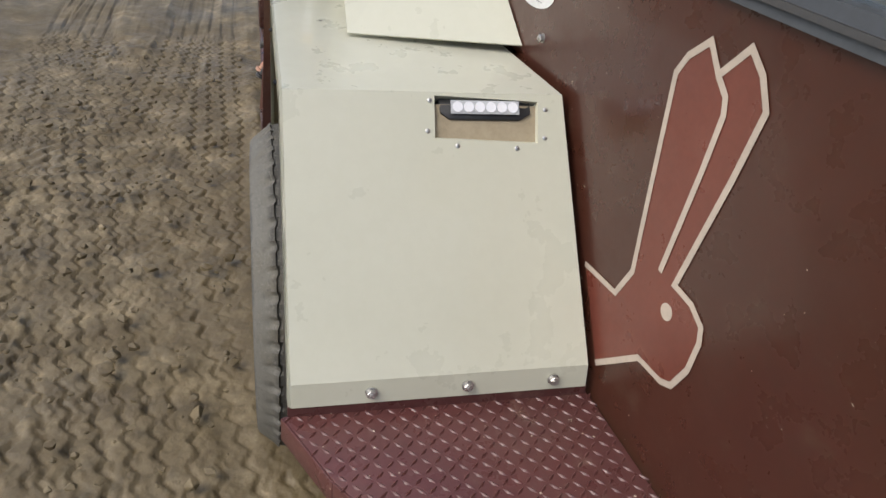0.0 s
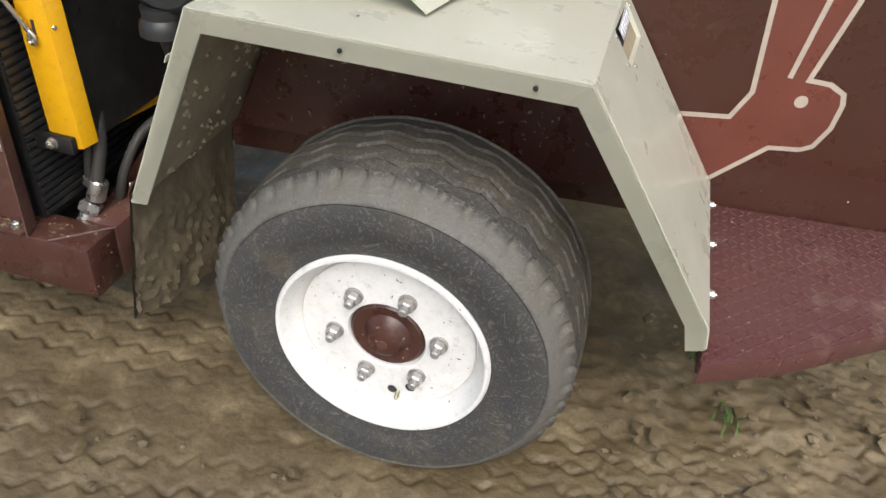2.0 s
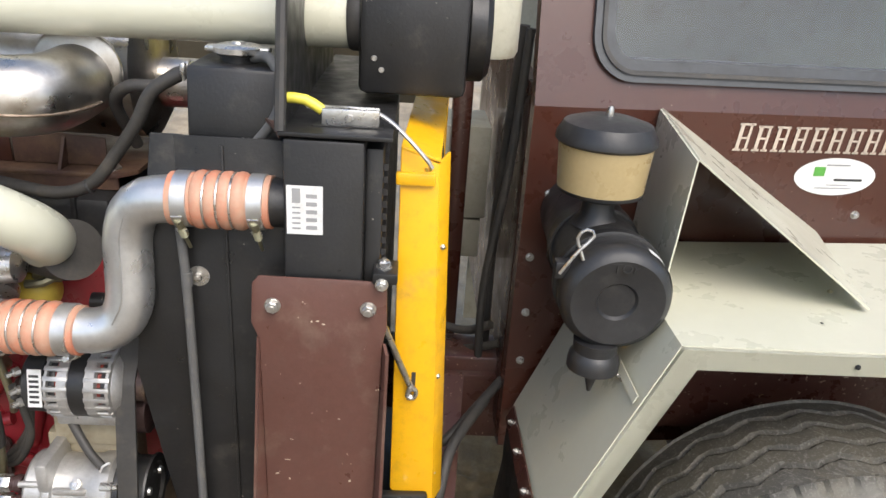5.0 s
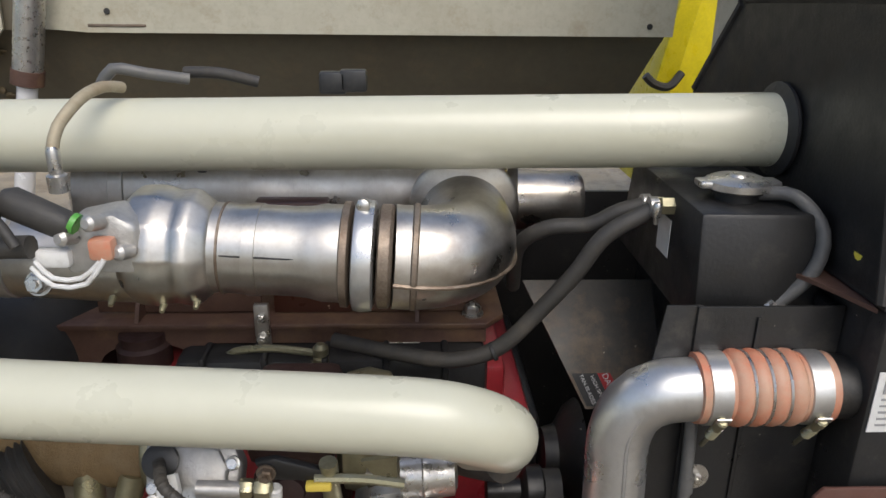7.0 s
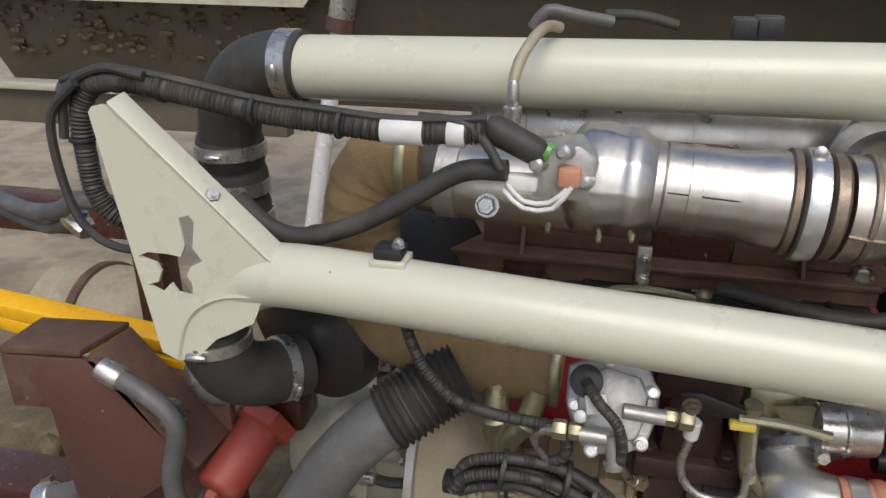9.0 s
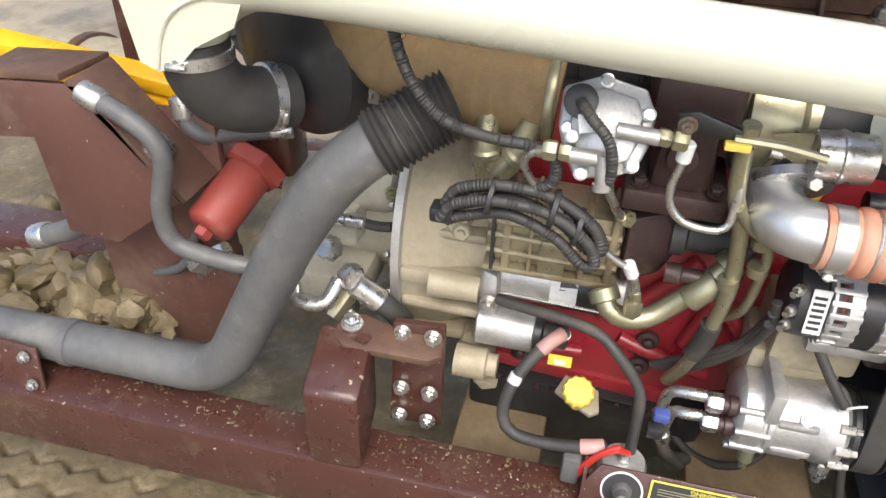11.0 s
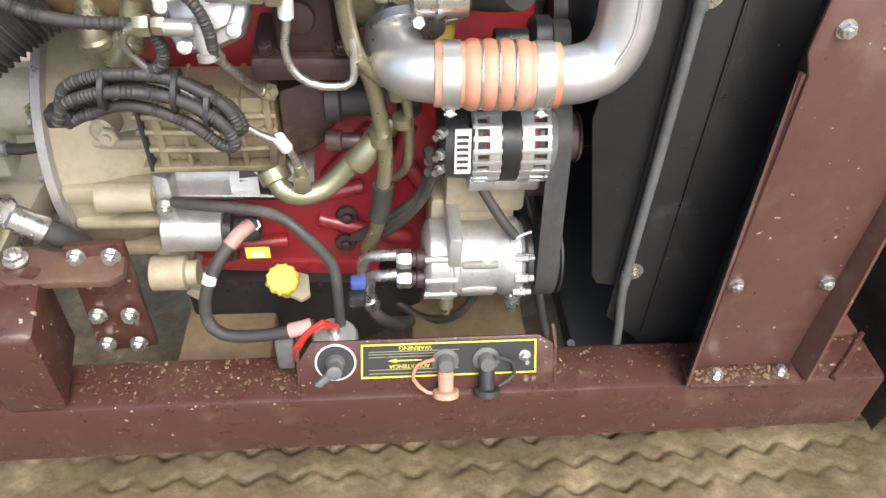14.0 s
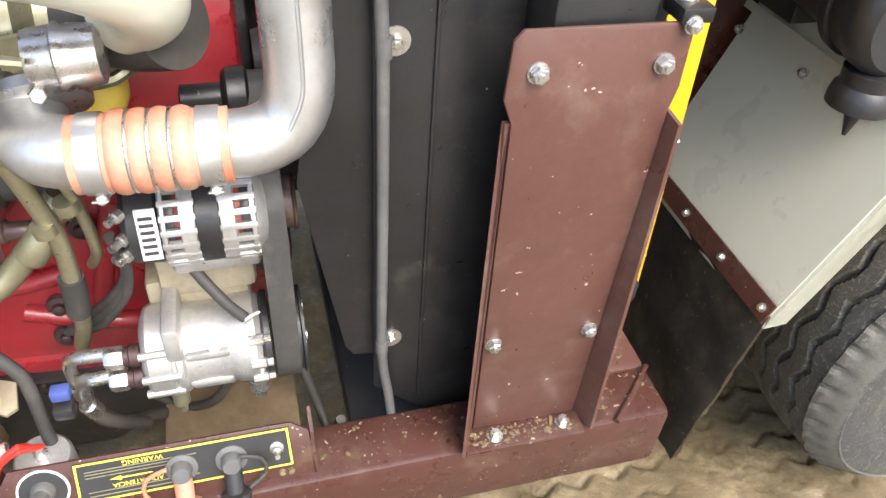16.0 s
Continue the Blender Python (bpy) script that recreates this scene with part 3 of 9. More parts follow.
def build_tuft(x, y, seed, count):
    rng = random.Random(seed)
    bm = bmesh.new()
    for k in range(count):
        a, s = rng.uniform(0, 2 * math.pi), rng.uniform(0.02, 0.055)
        r = abs(rng.gauss(0, 0.035))
        q = V((x + r * math.cos(a * 3), y + r * math.sin(a * 3), -0.01))
        d = V((math.cos(a), math.sin(a), 0))
        w = V((-d.y, d.x, 0)) * 0.003
        m1, tip = q + d * s * 0.3 + V((0, 0, s * 0.6)), q + d * s * 0.9 + V((0, 0, s * 0.75))
        v = [bm.verts.new(p) for p in (q - w, q + w, m1 + w * 0.8, m1 - w * 0.8, tip)]
        bm.faces.new(v[:4])
        bm.faces.new((v[3], v[2], v[4]))
    whole("grass_tuft", bm, GRASS, (x, y, 0), "small green weed tuft growing in the mud", "grass", "stuff")


for k, (x, y) in enumerate(((0.80, 0.42), (0.72, 0.62))):
    build_tuft(x, y, 60 + k, 16)


def build_clods():
    """Loose crumbs of drying mud."""
    rng = random.Random(17)
    bm = bmesh.new()
    for k in range(900):
        if k % 3:
            x, y = rng.uniform(-2.9, 1.5), rng.uniform(-1.1, -0.1)
        else:
            x, y = rng.uniform(0.5, 1.5), rng.uniform(-0.5, 0.8)
        r = min(0.022, 0.004 + rng.expovariate(220))
        m = Matrix.Translation((x, y, -0.002 + 0.2 * r)) @ Matrix.Rotation(rng.uniform(0, 6), 4, "Z") @ Matrix.Diagonal((r * rng.uniform(0.8, 1.5), r, r * 0.7, 1))
        g = bmesh.ops.create_icosphere(bm, subdivisions=1, radius=1, matrix=m)["verts"]
        for v in g:
            v.co += V((rng.uniform(-1, 1), rng.uniform(-1, 1), rng.uniform(-1, 1))) * r * 0.25
    whole("mud_clods", bm, MUD, (0, 0, 0), "loose crumbs of drying mud on the ground", "mud", "stuff")


build_clods()

# ---- cab side wall ----
WALL_N = V((0.1, -1, 0)).normalized()


LEAN_FROM = 1.268


def on_wall(x, z, out=0.0):
    """A point of the cab side, which leans inwards above its fold."""
    return V((x, 0.515 + 0.1 * x + 0.28 * max(0.0, z - LEAN_FROM), z)) + WALL_N * out


def round_rect(x0, x1, z0, z1, r, n=8):
    out = []
    for cx, cz, a0 in ((x1 - r, z1 - r, 0), (x0 + r, z1 - r, 90), (x0 + r, z0 + r, 180), (x1 - r, z0 + r, 270)):
        out += [(cx + r * math.cos(radians(a0 + 90 * k / n)), cz + r * math.sin(radians(a0 + 90 * k / n))) for k in range(n + 1)]
    return out


def match_outline(inner, x0, x1, z0, z1):
    """Points on a rectangle, one for each of the inner outline, straight out from its middle."""
    cx, cz = sum(p[0] for p in inner) / len(inner), sum(p[1] for p in inner) / len(inner)
    out = []
    for x, z in inner:
        dx, dz = x - cx, z - cz
        k = min((x1 - cx if dx > 0 else x0 - cx) / dx if abs(dx) > 1e-9 else 1e9, (z1 - cz if dz > 0 else z0 - cz) / dz if abs(dz) > 1e-9 else 1e9)
        out.append((cx + dx * k, cz + dz * k))
    for c in ((x0, z0), (x0, z1), (x1, z0), (x1, z1)):
        near = min(range(len(out)), key=lambda i: math.hypot(out[i][0] - c[0], out[i][1] - c[1]))
        out[near] = c
    return out


cab = thing("harvester_cab", (0.4, 0.6, 0.3), "brown-painted steel harvester cab side with rabbit decal and window", "cab")
bm = prism([on_wall(-0.58, 0.47), on_wall(2.2, 0.47), on_wall(2.2, LEAN_FROM), on_wall(-0.58, LEAN_FROM)], WALL_N * -0.03)
windows = ((-0.475, 0.262, 1.32, 1.865, -0.58, 0.42), (0.50, 1.75, 1.258, 1.865, 0.42, 2.2))
for x0, x1, z0, z1, left, right in windows:
    win = round_rect(x0 + 0.015, x1 - 0.015, z0 + 0.015, z1 - 0.015, 0.07)
    strip_frame([on_wall(*p) for p in match_outline(win, left, right, LEAN_FROM, 2.3)], [on_wall(*p) for p in win], WALL_N * -0.03, bm)
wall = part("side_wall", bm, BROWN, cab)
for x0, x1, z0, z1, left, right in windows:
    window = part("window_frame", strip_frame([on_wall(x, z, 0.012) for x, z in round_rect(x0, x1, z0, z1, 0.085)], [on_wall(x, z, 0.012) for x, z in round_rect(x0 + 0.04, x1 - 0.04, z0 + 0.04, z1 - 0.04, 0.055)], WALL_N * -0.05), SEAL, cab, "grey rubber window seal")
    part("seal_lip", strip_frame([on_wall(x, z, 0.017) for x, z in round_rect(x0 + 0.014, x1 - 0.014, z0 + 0.014, z1 - 0.014, 0.075)], [on_wall(x, z, 0.017) for x, z in round_rect(x0 + 0.022, x1 - 0.022, z0 + 0.022, z1 - 0.022, 0.068)], WALL_N * -0.006), HOSE, window)
    part("pane", prism([on_wall(x, z, -0.012) for x, z in round_rect(x0 + 0.025, x1 - 0.025, z0 + 0.025, z1 - 0.025, 0.06)], WALL_N * -0.005), GLASS, window).visible_shadow = False
# far side, carried down to 0.2 to block daylight from the ground below
bm = box(-0.58, 2.2, 1.6, 1.63, 0.2, 2.3, 0)
part("light_blocking_far_wall", bm, CREAM_DIRTY, cab)
part("cab_roof", box(-0.6, 2.2, 0.70, 1.65, 2.3, 2.34, 0.01), BROWN, cab)
part("cab_end_wall", box(-0.58, -0.55, 0.52, 1.6, 0.47, 1.30, 0), BROWN, cab)

# rabbit decal
hare = [(0.478, 0.7385), (0.584, 0.748), (0.613, 0.811), (0.599, 0.962), (0.584, 1.137), (0.601, 1.167), (0.639, 1.199), (0.671, 1.164), (0.676, 1.169), (0.716, 1.214), (0.748, 1.19), (0.773, 1.152), (0.756, 1.05), (0.715, 0.854), (0.76, 0.851), (0.792, 0.834), (0.799, 0.81), (0.795, 0.755), (0.774, 0.707), (0.75, 0.695), (0.686, 0.689), (0.583, 0.590)]
bm = bmesh.new()
hv = [bm.verts.new(on_wall(x, z, 0.0008)) for x, z in hare]
for tri in mathutils.geometry.tessellate_polygon([[V((x, z, 0)) for x, z in hare]]):
    bm.faces.new([hv[k] for k in tri])
part("rabbit_decal", bm, DECAL_RED, cab, "terracotta rabbit silhouette")
line = [on_wall(x, z) for x, z in hare]
bm = ribbon(line, 0.011, WALL_N, 0.0018)
ribbon([on_wall(x, z) for x, z in ((0.671, 1.164), (0.697, 1.143), (0.704, 1.12), (0.697, 1.034), (0.676, 0.853))], 0.011, WALL_N, 0.0022, bm=bm)
part("rabbit_outline", bm, DECAL_LIGHT, cab, "beige outline of the rabbit")
bm = lathe(on_wall(0.716, 0.805, 0.0009), WALL_N, [(0.014, 0), (0.014, 0.001)], 24)
part("rabbit_eye", bm, DECAL_LIGHT, cab)

# lettering and sticker
def emblem_bar(x, z0, z1, w):
    """A slanted painted bar on the cab side."""
    k = 0.10
    part("emblem_bar", prism([on_wall(x + k * (z0 - 1.19), z0, 0.0012), on_wall(x + w + k * (z0 - 1.19), z0, 0.0012), on_wall(x + w + k * (z1 - 1.19), z1, 0.0012), on_wall(x + k * (z1 - 1.19), z1, 0.0012)], WALL_N * 0.0006), DECAL_LIGHT, cab)


for k in range(10):
    x = -0.158 + 0.0412 * k
    low, high = 1.1915, 1.245 if k else 1.249
    emblem_bar(x + 0.004, low, high, 0.0075)
    emblem_bar(x + 0.024, low, high, 0.0055)
    emblem_bar(x, low, low + 0.0045, 0.016)
    emblem_bar(x + 0.020, low, low + 0.0045, 0.014)
    emblem_bar(x + 0.001, high - 0.0045, high, 0.030 if k % 3 else 0.034)
    emblem_bar(x + 0.010, 1.2165, 1.2205, 0.016)
bm = bmesh.new()
bm.faces.new([bm.verts.new(on_wall(0.086 + 0.093 * math.cos(k * math.pi / 24), 1.141 + 0.041 * math.sin(k * math.pi / 24), 0.0015)) for k in range(48)])
sticker = part("oval_sticker", bm, LABEL, cab, "white oval sticker with a green mark")
for x0, x1, z0, z1, mt in ((0.035, 0.06, 1.142, 1.162, GREEN_LABEL), (0.085, 0.15, 1.132, 1.137, INK), (0.07, 0.12, 1.122, 1.124, GREY_INK), (0.06, 0.115, 1.165, 1.168, GREY_INK), (0.045, 0.13, 1.115, 1.117, GREY_INK)):
    part("print_bar", prism([on_wall(x0, z0, 0.002), on_wall(x1, z0, 0.002), on_wall(x1, z1, 0.002), on_wall(x0, z1, 0.002)], WALL_N * 0.0004), mt, sticker)
for x, z in ((0.157, 1.056), (-0.555, 0.95), (-0.53, 1.09), (-0.41, 1.07), (-0.55, 0.55), (-0.55, 0.70), (-0.55, 0.82)):
    bolt(cab, on_wall(x, z), WALL_N, 0.013)

# ---- fender ----
fender = thing("wheel_fender", (0.0, 0.3, 0.55), "cream-painted folded sheet-metal wheel fender with air scoop", "fender")
T = 0.004
A, B, C, D, E2 = V((-0.57, 0, 0.56)), V((-0.382, 0, 0.996)), V((0.306, 0, 0.996)), V((0.588, 0, 0.59)), V((0.596, 0, 0.546))


def at_y(p, y):
    return V((p.x, y, p.z))


def wall_y(p):
    return 0.497 + 0.1 * p.x


def panel(p, q, y0, normal, bm=None):
    return prism([at_y(p, y0), at_y(q, y0), at_y(q, wall_y(q)), at_y(p, wall_y(p))], V(normal) * -T, 0, bm)


part("top_panel", panel(B, C, 0.026, (0, 0, 1)), CREAM, fender)
nl = V((-0.436, 0, 0.188)).normalized()
part("rear_slope", panel(A + V((0.0, 0, 0.0)), B, 0.026, nl), CREAM, fender)
nr = V((0.406, 0, 0.282)).normalized()


def slope(s, y, out=0.0):
    return at_y(C, y) + (D - C).normalized() * s + nr * out


L = (D - C).length
ho = [slope(0.006, 0.287), slope(0.014, 0.48), slope(0.09, 0.476), slope(0.082, 0.286)]
oo = [slope(0, 0.026), slope(0, wall_y(C)), slope(L, wall_y(D)), slope(L, 0.026)]
part("front_slope", strip_frame(oo, ho, nr * -T), CREAM, fender)
part("lower_lip", panel(D, E2, 0.026, (1, 0, 0.1)), CREAM, fender)
# rounded outer corner and folded edge
outline = [A, B, C, D, E2]
inner = [V((-0.527, 0, 0.565)), V((-0.352, 0, 0.957)), V((0.288, 0, 0.957)), V((0.545, 0, 0.59)), V((0.560, 0, 0.535))]
bm = bmesh.new()
fo = [[bm.verts.new((p.x, y, p.z)) for p in row] for row, y in ((outline, 0.030), ([p.lerp(q, 0.12) for p, q in zip(outline, inner)], 0.021), (inner, 0.020), (inner, 0.025))]
for r0, r1 in zip(fo, fo[1:]):
    for k in range(4):
        bm.faces.new((r0[k], r0[k + 1], r1[k + 1], r1[k]))
bmesh.ops.solidify(bm, geom=bm.faces[:], thickness=0.0025)
part("edge_flange", bm, CREAM, fender, angle=60)
# lamp recess
lamp_box = part("lamp_recess", strip_frame(ho, [slope(0.012, 0.295, -0.05), slope(0.02, 0.47, -0.05), slope(0.075, 0.47, -0.03), slope(0.07, 0.295, -0.03)], nr * -0.003), CREAM, fender)
part("recess_floor", prism([slope(0.01, 0.292, -0.051), slope(0.018, 0.472, -0.051), slope(0.08, 0.472, -0.031), slope(0.075, 0.292, -0.031)], nr * -0.003), CREAM, fender)
for s, y in ((0.015, 0.278), (0.069, 0.273), (0.095, 0.326), (0.099, 0.436), (0.028, 0.493), (0.08, 0.49)):
    part("rivet", lathe(slope(s, y), nr, [(0.0045, 0), (0.0042, 0.0012), (0.0022, 0.0022)], 12), STEEL, fender)
lamp = thing("led_work_lamp", slope(0.03, 0.38, -0.03), "black LED light bar with six clear lenses", "lamp")
nb = (D - C).normalized()
bm = prism([slope(0.008, 0.296, -0.012), slope(0.008, 0.47, -0.012), slope(0.036, 0.466, -0.002), slope(0.048, 0.445, -0.004), slope(0.048, 0.315, -0.004), slope(0.036, 0.298, -0.002)], nr * -0.03, 0.003)
part("housing", bm, BLACK_PLASTIC, lamp)
for k in range(6):
    y = 0.328 + 0.0205 * k
    part("led_lens", lathe(slope(0.026, y, 0.0015), nr, [(0.0095, 0), (0.0095, 0.002), (0.006, 0.0012), (0.002, 0.002)], 18), LENS, lamp)
part("lens_backing", prism([slope(0.014, 0.316, 0.0), slope(0.014, 0.443, 0.0), slope(0.038, 0.443, 0.0), slope(0.038, 0.316, 0.0)], nr * 0.0012), SILVER, lamp)
for k in range(3):
    y = (0.16, 0.33, 0.49)[k]
    bolt(fender, (0.5935, y, 0.567), (1, 0, 0.18), 0.015)
for x in (-0.1, 0.22):
    bolt(fender, (x, 0.019, 0.975), (0, -1, 0), 0.008, BLACK, False)
# scoop on the fender top
S0, S1 = V((-0.355, 0.168, 1.252)), V((-0.004, 0.168, 1.002))
S0b, S1b = V((-0.325, 0.478, 1.272)), V((0.076, 0.520, 1.014))
n_s = (S1 - S0).cross(S0b - S0).normalized()
part("scoop_top", prism([S0, S1, S1b, S0b], n_s * 0.003), CREAM, fender)
part("scoop_side", prism([S0, S0b, V((-0.342, 0.478, 1.0)), V((-0.372, 0.168, 1.0))], V((-0.003, 0, 0))), CREAM, fender)
bolt(fender, (-0.035, 0.24, 1.0), (0, 0, 1), 0.009, OLIVE, False)
part("drill_hole", lathe((-0.11, 0.122, 0.9965), (0, 0, 1), [(0.003, 0), (0.003, 0.0005)], 10), INK, fender)
for x, y, z in ((-0.445, 0.453, 0.85), (-0.442, 0.277, 0.857), (-0.433, 0.12, 0.878)):
    bolt(fender, V((x, y, z)), nl, 0.013)
part("lap_seam", prism([V((-0.4325, 0.03, 0.8985)), V((-0.4325, 0.48, 0.8985)), V((-0.4385, 0.48, 0.8845)), V((-0.4385, 0.03, 0.8845))], nl * 0.002), CREAM, fender)
# inner liners seen from below
part("liner_sheet", prism([at_y(A, 0.03) + nl * -0.008, at_y(B, 0.03) + nl * -0.008, at_y(B, 0.45) + nl * -0.008, at_y(A, 0.45) + nl * -0.008], nl * -0.002), MUD_FLAP, fender, "mud-caked inside of the fender")
muddy = random.Random(5)
for k in range(60):
    s, y = muddy.uniform(0.02, 0.85) ** 1.4, muddy.uniform(0.04, 0.42)
    p = at_y(A.lerp(B, s), y) + nl * -0.010
    part("mud_clump", lathe(p, -nl, [(muddy.uniform(0.005, 0.013), -0.002), (muddy.uniform(0.004, 0.008), 0.003), (0.002, muddy.uniform(0.004, 0.008))], 6), MUD_FLAP, fender)
part("top_liner", prism([(-0.37, 0.03, 0.985), (0.29, 0.03, 0.985), (0.29, 0.5, 0.985), (-0.37, 0.5, 0.985)], (0, 0, -0.003)), BROWN_DIRTY, fender)
part("front_liner", prism([slope(0.02, 0.03, -0.008), slope(L, 0.03, -0.008), slope(L, 0.5, -0.008), slope(0.02, 0.5, -0.008)], nr * -0.002), MUD_FLAP, fender)
part("inner_panel", prism([(-0.53, 0.40, 0.57), (-0.36, 0.40, 0.985), (0.29, 0.40, 0.985), (0.52, 0.40, 0.66), (0.3, 0.40, 0.60)], (0, 0.02, 0)), BROWN_DIRTY, fender, "dark brown inner wheel-well panel")
part("inner_brace", prism([(-0.33, 0.1, 0.95), (-0.30, 0.1, 0.975), (-0.30, 0.38, 0.975), (-0.33, 0.38, 0.95)], (0.01, 0, -0.01)), CREAM_DIRTY, fender)

# mud flap under the rear slope
flap = thing("mud_flap", (-0.6, 0.2, 0.25), "mud-caked black rubber flap bolted under the fender", "mud flap")


def flap_face(lift, caked):
    """One skin of the flap; caked: how thick the mud sits on it."""
    bm = bmesh.new()
    rows = []
    for i in range(45):
        t = i / 44
        row = []
        for j in range(49):
            u = j / 48
            low = 0.215 - 0.075 * u + 0.012 * noise.noise(V((u * 9, 0, 3))) + 0.006 * noise.noise(V((u * 40, 0, 8)))
            z = 0.585 + (low - 0.585) * t
            x = -0.566 - (0.061 - 0.035 * u) * t + 0.006 * math.sin(u * 3.0) * t + 0.008 * noise.noise(V((u * 5, t * 5, 1)))
            x += caked * (max(0, noise.noise(V((u * 22, t * 20, 5)))) + 0.5 * max(0, noise.noise(V((u * 55, t * 50, 7))))) * min(1, 1.6 * t)
            row.append(bm.verts.new((x + lift, 0.022 + 0.40 * u, z)))
        rows.append(row)
    for a, b in zip(rows, rows[1:]):
        for k in range(48):
            bm.faces.new((a[k], a[k + 1], b[k + 1], b[k]))
    bmesh.ops.solidify(bm, geom=bm.faces[:], thickness=0.004)
    return bm


part("rubber_sheet", flap_face(0.0, 0.0), FLAP_RUBBER, flap, "smeared black rubber sheet")
part("mud_cake", flap_face(0.0055, 0.016), MUD_FLAP, flap, "tan mud caked on the wheel side")
part("clamp_strip", prism([(-0.5705, 0.024, 0.572), (-0.556, 0.024, 0.605), (-0.556, 0.42, 0.605), (-0.5705, 0.42, 0.572)], nl * 0.004), BROWN_DIRTY, flap)
for y in (0.04, 0.16, 0.28, 0.38):
    bolt(flap, V((-0.563, y, 0.588)) + nl * 0.004, nl, 0.011)

# ---- wheel ----
def build_wheel():
    w = thing("front_wheel", (0, 0.11, 0.0), "worn black tyre on a dirty white six-bolt steel rim", "wheel")
    c = V((0.0, 0.0, 0.386))
    ax = V((0, 1, 0))
    R = 0.392
    side = [(0.221, -0.022), (0.245, -0.028), (0.265, -0.029), (0.269, -0.031), (0.285, -0.034), (0.325, -0.036), (0.338, -0.033), (0.342, -0.035), (0.352, -0.028), (0.364, -0.013), (0.372, -0.004), (0.379, 0.004), (0.387, 0.011)]
    profile = [(0.222, 0.02)] + side
    tread = []
    for k in range(61):
        y = 0.014 + 0.216 * k / 60
        tread.append((R - 0.010 * (2 * k / 60 - 1) ** 2, y))
    profile = profile + tread + [(r, 0.244 - h) for r, h in side[::-1]]
    seg = 288
    bm = bmesh.new()
    u, v = V((1, 0, 0)), V((0, 0, 1))
    rows = []
    grooves = (0.055, 0.1, 0.144, 0.19)
    for r, h in profile:
        ringv = []
        for k in range(seg):
            a = 2 * math.pi * k / seg
            hh, rr = h, r
            if r > 0.379 and 0.013 < h < 0.231:
                zig = 0.009 * (abs(((k / 12.0) % 1.0) - 0.5) * 4 - 1)
                hh = h
                if any(abs(h + zig - g) < 0.0048 for g in grooves):
                    rr -= 0.012
            if 0.366 < r < 0.389 and h < 0.02 and k % 6 < 2:
                rr -= 0.005
                hh += 0.004
            rr += 0.0012 * noise.noise(V((math.cos(a) * 9, math.sin(a) * 9, h * 40)))
            p = c + (u * math.cos(a) + v * math.sin(a)) * rr + ax * hh
            if p.z < 0.004:
                p.z = 0.004
            ringv.append(bm.verts.new(p))
        rows.append(ringv)
    for a, b in zip(rows, rows[1:]):
        for k in range(seg):
            bm.faces.new((a[k], a[(k + 1) % seg], b[(k + 1) % seg], b[k]))
    part("tyre", bm, TYRE, w, "worn dusty zigzag-tread tyre", angle=30)
    rim_profile = [(0.212, 0.03), (0.219, -0.008), (0.227, -0.020), (0.2285, -0.028), (0.225, -0.034), (0.218, -0.034), (0.212, -0.024), (0.206, -0.006), (0.198, 0.010), (0.192, 0.018), (0.1898, 0.024), (0.1882, 0.024), (0.187, 0.014), (0.180, 0.011), (0.14, 0.012), (0.085, 0.010), (0.0825, 0.014), (0.0825, 0.035)]
    rim = part("rim", lathe(c, ax, rim_profile, 72, cap=False), WHITE, w, "dirty white painted steel rim")
    part("rim_back", lathe(c, ax, [(0.20, 0.05), (0.215, 0.09), (0.215, 0.2), (0.19, 0.21), (0.02, 0.21)], 48, cap=False), DARK_IRON, w)
    hub = part("hub", lathe(c, ax, [(0.0815, 0.05), (0.0815, 0.02), (0.074, 0.012), (0.05, 0.018), (0.036, 0.004), (0.033, -0.012), (0.022, -0.016), (0.006, -0.016)], 36), BROWN_DIRTY, w, "brown-painted hub cap")
    part("hub_bolt", lathe(c + V((0.0, -0.016, 0)), (0, -1, 0), [(0.012, 0), (0.011, 0.003)], 12), DUSTY_LIT_BROWN, hub)
    for k in range(6):
        a = radians(8.5 + 60 * k)
        p = c + V((math.cos(a), 0, math.sin(a))) * 0.113 + V((0, 0.011, 0))
        bm = lathe(p, (0, -1, 0), [(0.0195, 0), (0.0195, 0.004), (0.015, 0.005)], 20)
        hexagon(p + V((0, -0.005, 0)), (0, -1, 0), 0.028, 0.018, bm)
        lathe(p + V((0, -0.023, 0)), (0, -1, 0), [(0.009, 0), (0.009, 0.012), (0.007, 0.014)], 14, bm)
        part("lug_nut", bm, CAST_ALU, w, angle=25)
    for a, r in ((radians(-83), 0.15), (radians(-66), 0.142)):
        p = c + V((math.cos(a), 0, math.sin(a))) * r + V((0, 0.0095, 0))
        part("rim_hole", lathe(p, (0, -1, 0), [(0.011, 0), (0.009, 0.0012)], 16), INK, rim)
    part("valve_stem", lathe(c + V((0.03, 0.012, -0.155)), (0.1, -1, -0.2), [(0.007, 0), (0.0045, 0.004), (0.0045, 0.018), (0.003, 0.02)], 10), OLIVE, w)
    scuff = random.Random(31)
    for k in range(26):
        ang, rad = scuff.uniform(0, 2 * math.pi), scuff.choice((0.14, 0.155, 0.205, 0.216, 0.228))
        p = c + V((math.cos(ang), 0, math.sin(ang))) * rad + V((0, 0.0105 if rad < 0.17 else -0.0235 if rad > 0.21 else 0.0, 0))
        if rad < 0.17:
            q = V((scuff.uniform(-1, 1), 0, scuff.uniform(-1, 1))).normalized() * scuff.uniform(0.002, 0.006)
            s = V((-q.z, 0, q.x)) * 0.3
            part("paint_chip", prism([p - q, p + s, p + q, p - s], (0, -0.0004, 0)), DARK_IRON, rim)


